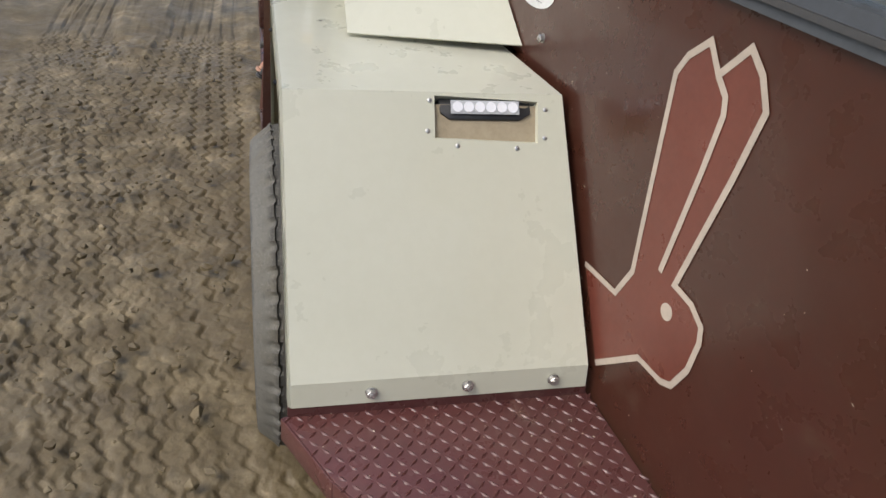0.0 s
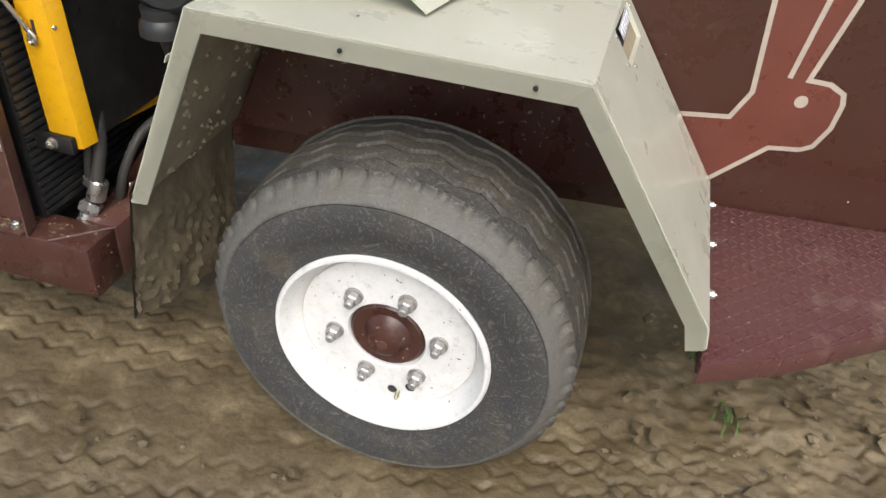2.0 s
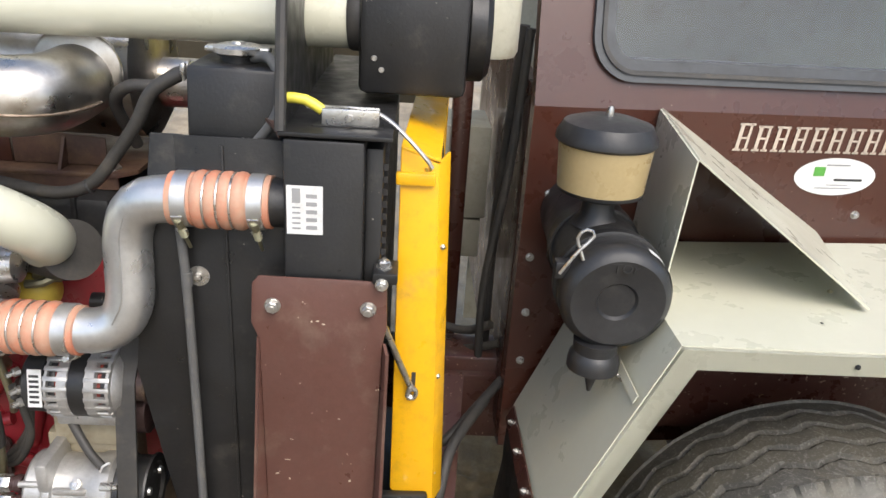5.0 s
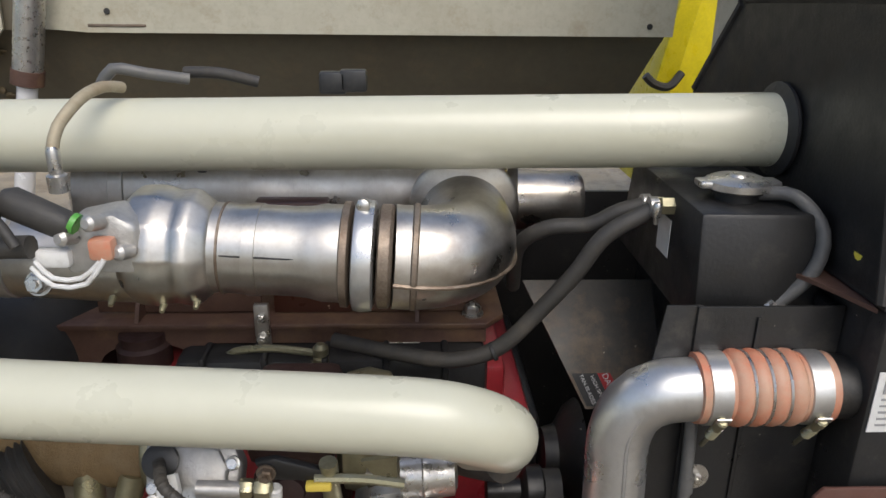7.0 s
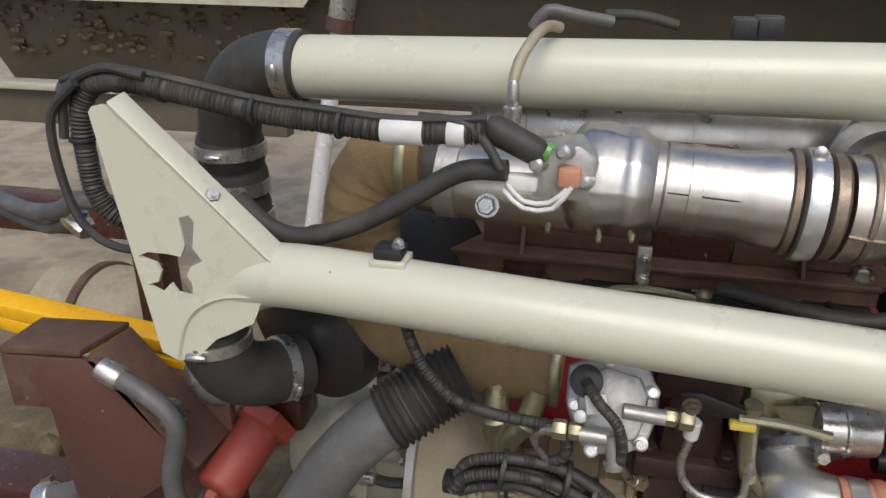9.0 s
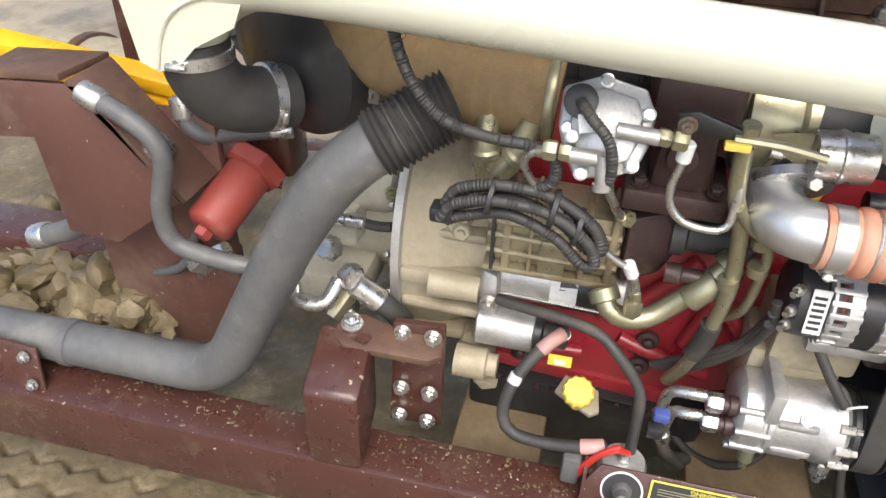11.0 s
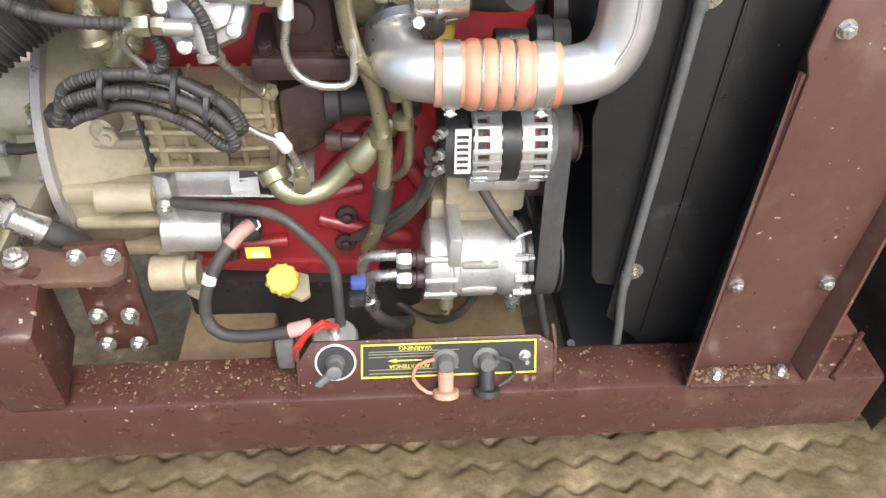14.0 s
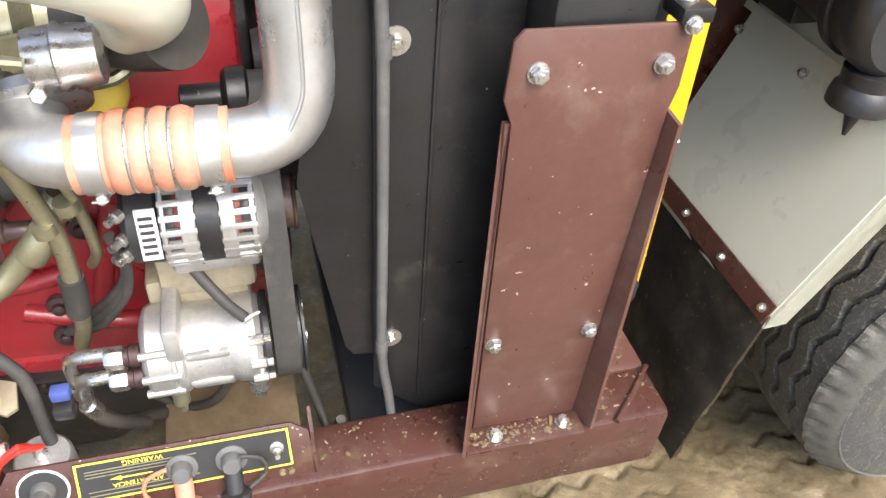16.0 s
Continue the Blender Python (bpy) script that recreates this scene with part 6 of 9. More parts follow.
# ---- exhaust ----
ex = thing("exhaust_downpipe", (-1.6, 0.25, 1.2), "heat-stained stainless exhaust pipe with clamp and elbow", "exhaust", shift=(-0.008, 0.018, -0.009))
part("inlet_pipe", tube([(-2.02, 0.255, 1.285), (-1.95, 0.25, 1.28), (-1.85, 0.245, 1.275), (-1.74, 0.235, 1.275)], 0.052, 28), STAINLESS, ex)
dz = V((1, -0.03, -0.05)).normalized()
part("mixer_body", lathe((-1.72, 0.222, 1.301), dz, [(0.050, 0), (0.0555, 0.006), (0.0555, 0.10), (0.057, 0.12), (0.0605, 0.135), (0.0605, 0.16)], 44), STAINLESS, ex)
bulge = lathe((-1.825, 0.222, 1.306), dz, [(0.040, 0), (0.062, 0.010), (0.073, 0.022), (0.075, 0.05), (0.069, 0.072), (0.072, 0.078), (0.072, 0.09), (0.062, 0.104), (0.055, 0.112)], 11)
bmesh.ops.bevel(bulge, geom=bulge.edges[:], offset=0.004, segments=2, affect="EDGES", profile=0.5)
part("mixer_bulge", bulge, STAINLESS, ex, "pressed faceted stainless bulge", angle=25)
for h0, w0, r0 in ((0.0, 0.004, 0.0570), (0.030, 0.016, 0.0572), (0.145, 0.004, 0.0620)):
    part("strap", lathe(V((-1.705, 0.2215, 1.300)) + dz * h0, dz, [(r0 - 0.002, 0), (r0, 0.0008), (r0, w0 - 0.0008), (r0 - 0.002, w0)], 40), STAINLESS if w0 > 0.01 else WELD, ex)
part("slit", tube([(-1.70, 0.168, 1.310), (-1.66, 0.1665, 1.308), (-1.62, 0.1655, 1.306), (-1.575, 0.164, 1.304)], 0.0016, 6), INK, ex)
part("heat_spot", lathe((-1.625, 0.1665, 1.302), (0, -1, 0.1), [(0.010, 0), (0.006, 0.002)], 12), WELD, ex)
for p in ((-1.84, 0.1905, 1.24), (-1.775, 0.176, 1.238), (-1.735, 0.176, 1.242)):
    part("spot_weld", lathe(p, (0, -1, -0.5), [(0.005, -0.01), (0.003, 0.003)], 8), OLIVE, ex)
part("flange", lathe((-1.563, 0.216, 1.293), dz, [(0.060, 0), (0.0655, 0.002), (0.0655, 0.010), (0.060, 0.012)], 40), WELD, ex)
part("vee_clamp", lathe((-1.548, 0.215, 1.292), dz, [(0.062, 0), (0.068, 0.002), (0.070, 0.009), (0.068, 0.024), (0.062, 0.026)], 40), ALU, ex, "stainless V-band clamp")
part("clamp_screw", lathe((-1.535, 0.19, 1.362), (0.1, 1, -0.1), [(0.005, 0), (0.008, 0.002), (0.008, 0.012), (0.005, 0.014), (0.004, 0.03)], 12), STEEL, ex)
part("flange", lathe((-1.518, 0.214, 1.291), dz, [(0.060, 0), (0.0645, 0.002), (0.0645, 0.014), (0.06, 0.018)], 40), WELD, ex)
part("elbow", tube([(-1.50, 0.214, 1.290), (-1.47, 0.216, 1.288), (-1.44, 0.226, 1.287), (-1.412, 0.252, 1.287), (-1.402, 0.30, 1.288), (-1.405, 0.40, 1.29)], 0.0645, 36), STAINLESS, ex)
part("weld_ring", lathe((-1.478, 0.2145, 1.2895), dz, [(0.064, 0), (0.067, 0.002), (0.067, 0.007), (0.064, 0.009)], 40), WELD, ex, "browned weld ring")
part("weld_seam", tube([(-1.50, 0.150, 1.278), (-1.46, 0.153, 1.273), (-1.415, 0.170, 1.268), (-1.372, 0.205, 1.266), (-1.345, 0.25, 1.267), (-1.338, 0.30, 1.268)], 0.003, 6), WELD, ex)
bm = box(-1.815, -1.785, 0.165, 0.26, 1.275, 1.355, 0.012)
part("mixer_plate", bm, CAST_ALU, ex)
bolt(ex, (-1.92, 0.193, 1.267), (0, -1, 0.3), 0.022)
part("band", lathe((-1.995, 0.254, 1.284), (1, -0.05, -0.04), [(0.053, 0), (0.057, 0.002), (0.057, 0.03), (0.053, 0.032)], 36), CAST_ALU, ex)
part("black_sleeve", lathe((-2.055, 0.256, 1.29), (1, -0.05, -0.06), [(0.045, 0), (0.052, 0.004), (0.052, 0.06)], 32), HOSE, ex)
dos = thing("dosing_valve", (-1.85, 0.15, 1.3), "cast dosing valve with orange plug and wires", "valve", shift=(0.006, 0.02, -0.014))
part("valve_body", prism([(-1.875, 0.135, 1.305), (-1.80, 0.145, 1.30), (-1.795, 0.15, 1.355), (-1.82, 0.145, 1.372), (-1.87, 0.14, 1.362)], (0.0, 0.05, 0.005), 0.008), CAST_ALU, dos)
for p in ((-1.865, 0.132, 1.35), (-1.835, 0.134, 1.366), (-1.81, 0.14, 1.33)):
    part("boss", lathe(p, (-0.3, -1, 0.2), [(0.009, -0.01), (0.009, 0.01), (0.005, 0.014)], 14), CAST_ALU, dos)
part("orange_plug", box(-1.842, -1.815, 0.122, 0.142, 1.325, 1.35, 0.005), ORANGE, dos, "orange connector plug")
part("white_plug", box(-1.905, -1.865, 0.128, 0.148, 1.315, 1.335, 0.004), LABEL, dos)
part("green_ring", lathe((-1.858, 0.135, 1.366), (0.9, -0.1, -0.4), [(0.012, 0), (0.012, 0.006)], 18), GREEN_LABEL, dos)
part("boot", lathe((-1.93, 0.14, 1.392), (0.9, -0.05, -0.42), [(0.012, 0), (0.018, 0.01), (0.017, 0.07), (0.012, 0.078)], 20), HOSE, dos)
part("white_wire", tube([(-1.90, 0.125, 1.325), (-1.88, 0.118, 1.308), (-1.85, 0.118, 1.308), (-1.83, 0.122, 1.325)], 0.003, 8), LABEL, dos)
part("white_wire", tube([(-1.905, 0.125, 1.318), (-1.88, 0.116, 1.300), (-1.845, 0.116, 1.302), (-1.825, 0.122, 1.328)], 0.003, 8), LABEL, dos)
probe = thing("temperature_probe", (-1.9, 0.2, 1.38), "steel sensor probe with tan sheathed lead", "sensor")
part("probe_body", lathe((-1.905, 0.25, 1.36), (0.02, -0.05, 1), [(0.012, 0), (0.012, 0.02), (0.008, 0.022), (0.008, 0.05), (0.005, 0.055)], 12), STEEL, probe)
part("lead", tube([(-1.905, 0.25, 1.41), (-1.90, 0.262, 1.435), (-1.885, 0.30, 1.462), (-1.872, 0.34, 1.470), (-1.86, 0.37, 1.465)], 0.0075, 10), TAN_CAST, probe)
muf = thing("exhaust_muffler", (-1.65, 0.5, 1.15), "large stainless aftertreatment canister with bands", "muffler", shift=(0, 0.045, 0.005))
part("canister", lathe((-2.0, 0.53, 1.27), (1, -0.01, 0.0), [(0.10, 0), (0.135, 0.02), (0.135, 0.66), (0.10, 0.68)], 48), STAINLESS, muf)
for x in (-1.93, -1.66, -1.42):
    part("band", lathe((x, 0.53, 1.27), (1, 0, 0), [(0.136, 0), (0.139, 0.002), (0.139, 0.022), (0.136, 0.024)], 48), STAINLESS, muf)
part("elbow_ring", lathe((-1.41, 0.335, 1.292), (0.0, 1, 0), [(0.072, 0), (0.078, 0.004), (0.078, 0.012), (0.07, 0.016)], 36), STAINLESS, muf)
part("tail_stub", lathe((-1.33, 0.53, 1.245), (1, 0, 0), [(0.05, 0), (0.05, 0.12), (0.045, 0.13)], 28), STAINLESS, muf)
part("brown_tab", box(-1.712, -1.605, 0.362, 0.41, 1.255, 1.292, 0.004), BROWN, muf)
part("stay_strip", prism([(-1.80, 0.33, 1.40), (-1.79, 0.33, 1.40), (-1.765, 0.33, 1.345), (-1.775, 0.33, 1.345)], (0, 0.004, 0)), INK, muf)
shelf = thing("exhaust_shelf", (-1.7, 0.4, 1.08), "brown steel shelf carrying the exhaust canister", "bracket", shift=(0, 0.108, -0.028))
part("shelf_plate", prism([(-2.15, 0.33, 1.125), (-2.11, 0.295, 1.125), (-1.37, 0.295, 1.122), (-1.34, 0.33, 1.122), (-1.34, 0.62, 1.122), (-2.15, 0.62, 1.125)], (0, 0, 0.01), 0.002), RUST_PLATE, shelf)
scallop = [(-2.15, 1.124), (-1.37, 1.121), (-1.37, 1.098), (-1.80, 1.100)] + [(-1.89 + 0.075 * math.cos(radians(a)), 1.062 + 0.040 * math.sin(radians(a))) for a in range(20, 175, 15)] + [(-1.985, 1.06), (-2.15, 1.085)]
part("front_flange", prism([(x, 0.300, z) for x, z in scallop], (0, 0.006, 0)), RUST_PLATE, shelf)
part("upright_plate", prism([(-1.70, 0.335, 1.135), (-1.58, 0.335, 1.135), (-1.58, 0.335, 1.205), (-1.70, 0.335, 1.205)], (0, 0.005, 0), 0.001), BROWN, shelf)
part("upright_plate", prism([(-1.575, 0.335, 1.135), (-1.40, 0.335, 1.135), (-1.40, 0.335, 1.190), (-1.575, 0.335, 1.200)], (0, 0.005, 0), 0.001), RUST_PLATE, shelf)
part("upright_plate", prism([(-1.97, 0.335, 1.137), (-1.72, 0.335, 1.137), (-1.72, 0.335, 1.20), (-1.97, 0.335, 1.20)], (0, 0.005, 0), 0.001), RUST_PLATE, shelf)
for x in (-1.905, -1.48):
    part("gusset", prism([(x, 0.30, 1.133), (x, 0.335, 1.133), (x, 0.335, 1.19)], (0.006, 0, 0)), RUST_PLATE, shelf)
part("pipe_foot", lathe((-1.895, 0.300, 1.05), (0, 0, 1), [(0.036, 0), (0.040, 0.01), (0.040, 0.05), (0.034, 0.055), (0.034, 0.07)], 28), DARK_IRON, shelf)
part("stud_plate", box(-1.722, -1.70, 0.285, 0.297, 1.095, 1.17, 0.002), STEEL, shelf)
for z in (1.115, 1.15):
    bolt(shelf, (-1.711, 0.285, z), (0, -1, 0), 0.013)
bolt(shelf, (-1.389, 0.328, 1.132), (0, 0, 1), 0.024)
bolt(shelf, (-2.083, 0.322, 1.135), (0, 0, 1), 0.024)
wrap = thing("wrapped_exhaust_pipe", (-2.0, 0.23, 1.0), "turbo exhaust pipe wrapped in tan woven heat wrap", "exhaust pipe")
wl = smooth_path([(-2.02, 0.256, 1.298), (-2.065, 0.256, 1.296), (-2.10, 0.255, 1.27), (-2.115, 0.25, 1.20), (-2.105, 0.24, 1.11), (-2.06, 0.235, 1.05), (-1.98, 0.235, 1.022), (-1.90, 0.235, 1.015), (-1.815, 0.235, 1.01)], 0.004)
part("wrap_cover", sweep(wl, lambda s: 0.054 + 0.0022 * ((s / 0.026) % 1.0), 32), WRAP, wrap)
part("end_clip", lathe((-1.832, 0.235, 1.012), (1, 0, 0), [(0.057, 0), (0.0585, 0.002), (0.0585, 0.012), (0.057, 0.014)], 32), OLIVE, wrap)
part("end_clip", lathe((-2.052, 0.256, 1.297), (1, 0, 0), [(0.057, 0), (0.0585, 0.002), (0.0585, 0.012), (0.057, 0.014)], 32), OLIVE, wrap)

# ---- engine ----
eng = thing("diesel_engine", (-1.65, 0.45, 0.3), "red diesel engine block with tan cast housings, dusty and oily", "engine", shift=(0, 0.042, 0))
part("block", box(-1.93, -1.30, 0.30, 0.72, 0.44, 0.98, 0.02), RED_ENGINE, eng, "red-painted engine block")
bm = prism([(-1.90, 0.255, 0.455), (-1.56, 0.255, 0.425), (-1.45, 0.265, 0.45), (-1.42, 0.265, 0.60), (-1.45, 0.265, 0.74), (-1.53, 0.262, 0.80), (-1.62, 0.262, 0.80), (-1.70, 0.258, 0.70), (-1.90, 0.255, 0.58)], (0, 0.06, 0), 0.012)
part("side_cover", bm, RED_ENGINE, eng)
for k, (xa, za, xb, zb) in enumerate(((-1.66, 0.72, -1.60, 0.79), (-1.64, 0.64, -1.56, 0.74), (-1.55, 0.56, -1.50, 0.74), (-1.66, 0.55, -1.50, 0.50), (-1.50, 0.66, -1.46, 0.60), (-1.70, 0.60, -1.58, 0.62), (-1.88, 0.50, -1.72, 0.50))):
    part("casting_rib", tube([(xa, 0.252, za), ((xa + xb) / 2, 0.247, (za + zb) / 2), (xb, 0.252, zb)], 0.014, 10), RED_ENGINE, eng)
for x, z in ((-1.61, 0.557), (-1.616, 0.493), (-1.545, 0.70), (-1.50, 0.775), (-1.83, 0.475)):
    part("core_plug", lathe((x, 0.250, z), (0, -1, 0.1), [(0.020, 0), (0.018, 0.006), (0.010, 0.008), (0.009, 0.016), (0.006, 0.018)], 18), DARK_IRON, eng)
part("block_rail", prism([(-1.90, 0.248, 0.435), (-1.555, 0.248, 0.405), (-1.555, 0.30, 0.405), (-1.90, 0.30, 0.435)], (0, 0, 0.03), 0.004), RED_ENGINE, eng)
part("oil_pan", prism([(-1.92, 0.225, 0.432), (-1.47, 0.225, 0.402), (-1.48, 0.24, 0.30), (-1.60, 0.25, 0.20), (-1.88, 0.25, 0.19), (-1.92, 0.24, 0.27)], (0, 0.40, 0), 0.015), BLACK, eng, "oil-streaked black oil pan")
for k in range(13):
    part("pan_bolt", lathe((-1.88 + 0.03 * k, 0.225, 0.424 - 0.0022 * k), (0, -1, 0), [(0.006, 0), (0.005, 0.006)], 6), DARK_IRON, eng)
part("head", box(-1.90, -1.34, 0.34, 0.66, 0.98, 1.04, 0.01), RED_ENGINE, eng)
part("rocker_cover", box(-1.84, -1.37, 0.315, 0.62, 0.985, 1.068, 0.016), BLACK_PLASTIC, eng, "black rocker cover")
for k in range(5):
    part("cover_rib", box(-1.80 + 0.09 * k, -1.79 + 0.09 * k, 0.309, 0.60, 1.0, 1.074, 0.004), BLACK_PLASTIC, eng)
part("cover_ledge", box(-1.85, -1.365, 0.302, 0.33, 0.978, 0.992, 0.003), BLACK, eng)
part("front_cover", box(-1.31, -1.285, 0.32, 0.70, 0.46, 0.96, 0.01), BLACK, eng)
# bell housing
bell = thing("bell_housing", (-1.98, 0.46, 0.42), "dusty tan cast flywheel housing with bolted flange", "housing")
part("flange", lathe((-2.062, 0.46, 0.66), (1, 0, 0), [(0.235, 0), (0.243, 0.002), (0.243, 0.016), (0.235, 0.018)], 64), CAST_ALU, bell, "pale machined flange")
part("housing", lathe((-2.046, 0.46, 0.66), (1, 0, 0), [(0.228, 0), (0.226, 0.06), (0.205, 0.11), (0.20, 0.15), (0.15, 0.16)], 64), TAN_CAST, bell)
for k in range(7):
    a = radians(150 + 22 * k)
    p = V((-2.066, 0.46 + 0.226 * math.cos(a), 0.66 + 0.226 * math.sin(a)))
    bolt(bell, p, (-1, 0, 0), 0.013, washer=False)
for z, y0, w in ((0.74, 0.262, 0.010), (0.665, 0.232, 0.016), (0.60, 0.238, 0.010), (0.50, 0.285, 0.012)):
    part("rib", box(-2.045, -1.90, y0 - 0.012, y0 + 0.03, z - w, z + w, 0.008), TAN_CAST, bell)
part("boss", lathe((-1.945, 0.215, 0.795), (0, -1, 0.2), [(0.02, -0.03), (0.017, 0.01), (0.012, 0.014)], 18), TAN_CAST, bell)
part("boss", lathe((-1.99, 0.225, 0.66), (1, 0, 0), [(0.026, 0), (0.024, 0.085)], 20), TAN_CAST, bell)
for k in range(4):
    part("fin", prism([(-1.935 + 0.012 * k, 0.245, 0.52 - 0.03 * k), (-1.88 + 0.006 * k, 0.245, 0.50 - 0.03 * k), (-1.89, 0.245, 0.488 - 0.03 * k), (-1.94 + 0.01 * k, 0.245, 0.508 - 0.03 * k)], (0, 0.05, 0), 0.003), TAN_CAST, bell)
part("plug", lathe((-1.935, 0.20, 0.515), (1, 0, 0), [(0.030, 0), (0.030, 0.055), (0.022, 0.058), (0.022, 0.075)], 20), TAN_CAST, bell)
# hydraulic pump behind the bell housing
pump = thing("hydraulic_pump", (-2.2, 0.4, 0.5), "grey-green hydraulic pump with zinc fittings", "pump")
part("body", lathe((-2.062, 0.44, 0.655), (-1, 0, 0), [(0.14, 0), (0.135, 0.02), (0.115, 0.05), (0.11, 0.16), (0.085, 0.18), (0.08, 0.26), (0.03, 0.27)], 40), GREEN_GREY, pump)
part("top_cylinder", lathe((-2.075, 0.36, 0.755), (-1, -0.02, 0), [(0.03, 0), (0.05, 0.012), (0.053, 0.03), (0.053, 0.13), (0.045, 0.145)], 32), GREEN_GREY, pump)
bolt(pump, (-2.085, 0.315, 0.765), (0.2, -1, 0), 0.018, OLIVE)
part("port_block", box(-2.22, -2.14, 0.28, 0.40, 0.66, 0.735, 0.008), GREEN_GREY, pump)
part("control_block", box(-2.25, -2.12, 0.24, 0.40, 0.545, 0.615, 0.01), GREEN_GREY, pump)
for p, d, a, n in (((-2.15, 0.20, 0.71), (-0.3, -0.6, 0.5), 0.034, 0.03), ((-2.125, 0.19, 0.675), (0.5, -0.5, 0.1), 0.040, 0.028), ((-2.17, 0.24, 0.69), (0, -1, 0.2), 0.036, 0.03), ((-2.20, 0.16, 0.645), (-1, -0.2, -0.1), 0.026, 0.02), ((-2.135, 0.22, 0.585), (0, -1, -0.3), 0.034, 0.03)):
    part("fitting_nut", hexagon(p, d, a, n), STEEL, pump)
part("zinc_elbow", tube([(-2.215, 0.15, 0.642), (-2.18, 0.145, 0.632), (-2.15, 0.15, 0.64), (-2.138, 0.18, 0.665)], 0.013, 14), STEEL, pump)
part("hose_crimp", lathe((-2.108, 0.172, 0.672), (0.72, 0.1, -0.62), [(0.017, 0), (0.021, 0.004), (0.021, 0.055), (0.018, 0.058)], 20), STEEL, pump)
part("hose_stub", tube([(-2.066, 0.18, 0.634), (-2.045, 0.185, 0.612), (-2.03, 0.20, 0.58)], 0.019, 14), HOSE, pump)
part("brass_plug", lathe((-2.145, 0.17, 0.60), (-0.4, -0.7, -0.6), [(0.018, -0.04), (0.018, 0.0), (0.014, 0.01)], 6), OLIVE, pump)
part("sensor_plug", lathe((-2.19, 0.255, 0.735), (1, 0, 0), [(0.010, 0), (0.012, 0.004), (0.012, 0.04), (0.009, 0.042), (0.013, 0.044), (0.013, 0.075), (0.006, 0.08)], 12), STEEL, pump)
part("sensor_lead", tube([(-2.115, 0.255, 0.735), (-2.09, 0.252, 0.735), (-2.065, 0.25, 0.74)], 0.009, 8), HOSE, pump)
# starter
star = thing("starter_motor", (-1.8, 0.28, 0.56), "grey starter motor with solenoid and cable lugs", "starter motor")
part("nose", prism([(-1.905, 0.225, 0.705), (-1.875, 0.215, 0.70), (-1.87, 0.205, 0.60), (-1.905, 0.205, 0.595)], (0, 0.10, 0), 0.008), CAST_ALU, star)
part("motor", lathe((-1.895, 0.292, 0.660), (1, 0, -0.03), [(0.035, 0), (0.046, 0.006), (0.046, 0.118), (0.044, 0.120), (0.044, 0.195), (0.046, 0.197), (0.046, 0.225), (0.035, 0.238)], 40), CAST_ALU, star)
part("field_band", lathe((-1.776, 0.2918, 0.6565), (1, 0, -0.03), [(0.0448, 0), (0.0472, 0.001), (0.0472, 0.075), (0.0448, 0.076)], 40), BLACK, star)
lb = bmesh.new()
for k in range(6):
    a0, a1 = radians(195 - 13 * k), radians(195 - 13 * (k + 1))
    lb.faces.new([lb.verts.new((x, 0.2914 + 0.0476 * math.cos(a), 0.6545 + 0.0476 * math.sin(a))) for x, a in ((-1.79, a0), (-1.745, a0), (-1.745, a1), (-1.79, a1))])
part("label", lb, LABEL, star, "white part label")
part("through_bolt", tube([(-1.875, 0.246, 0.645), (-1.67, 0.246, 0.638)], 0.003, 8), STEEL, star)
part("solenoid", lathe((-1.905, 0.222, 0.592), (1, 0, -0.01), [(0.028, 0), (0.036, 0.004), (0.036, 0.098), (0.030, 0.100)], 32), CAST_ALU, star)
part("solenoid_cap", lathe((-1.805, 0.222, 0.591), (1, 0, -0.01), [(0.031, 0), (0.031, 0.012), (0.022, 0.016), (0.020, 0.055), (0.012, 0.058)], 24), BLACK_PLASTIC, star)
part("terminal", lathe((-1.752, 0.205, 0.612), (0, -0.7, 0.7), [(0.009, 0), (0.009, 0.008), (0.005, 0.009), (0.005, 0.025)], 6), STEEL, star)
bolt(star, (-1.885, 0.203, 0.655), (0, -1, 0.1), 0.020)
tag = part("warning_tag", box(-1.775, -1.735, 0.195, 0.1965, 0.548, 0.572, 0), YELLOW_LABEL, star, "yellow and white warning tag")
part("print_bar", box(-1.765, -1.745, 0.194, 0.195, 0.552, 0.562, 0), LABEL, tag)
# oil cooler
cool = thing("oil_cooler", (-1.78, 0.25, 0.73), "stained tan stamped oil cooler on the engine side", "oil cooler")
part("shell", box(-1.90, -1.69, 0.205, 0.31, 0.735, 0.85, 0.022), STAINED_CAST, cool)
part("strap", prism([(-1.815, 0.198, 0.728), (-1.772, 0.198, 0.728), (-1.772, 0.198, 0.855), (-1.815, 0.198, 0.855)], (0, 0.012, 0), 0.004), OLIVE, cool)
part("strap_pad", box(-1.812, -1.775, 0.190, 0.20, 0.782, 0.802, 0.004), OLIVE, cool)
for z in (0.765, 0.795, 0.82):
    part("rib", tube([(-1.895, 0.204, z), (-1.79, 0.200, z), (-1.695, 0.204, z)], 0.006, 8), STAINED_CAST, cool)
part("end_cover", prism([(-1.69, 0.20, 0.735), (-1.63, 0.22, 0.755), (-1.61, 0.22, 0.80), (-1.63, 0.22, 0.87), (-1.69, 0.20, 0.86)], (0, 0.10, 0), 0.012), DARK_IRON, cool, "oily dark end casting")
part("outlet", lathe((-1.625, 0.245, 0.82), (1, 0, 0.02), [(0.034, 0), (0.034, 0.02), (0.026, 0.024), (0.026, 0.09)], 24), HOSE, cool)
part("drain", lathe((-1.625, 0.20, 0.778), (1, -0.1, 0.03), [(0.016, 0), (0.016, 0.022), (0.012, 0.024), (0.012, 0.06), (0.009, 0.064)], 14), DARK_IRON, cool)
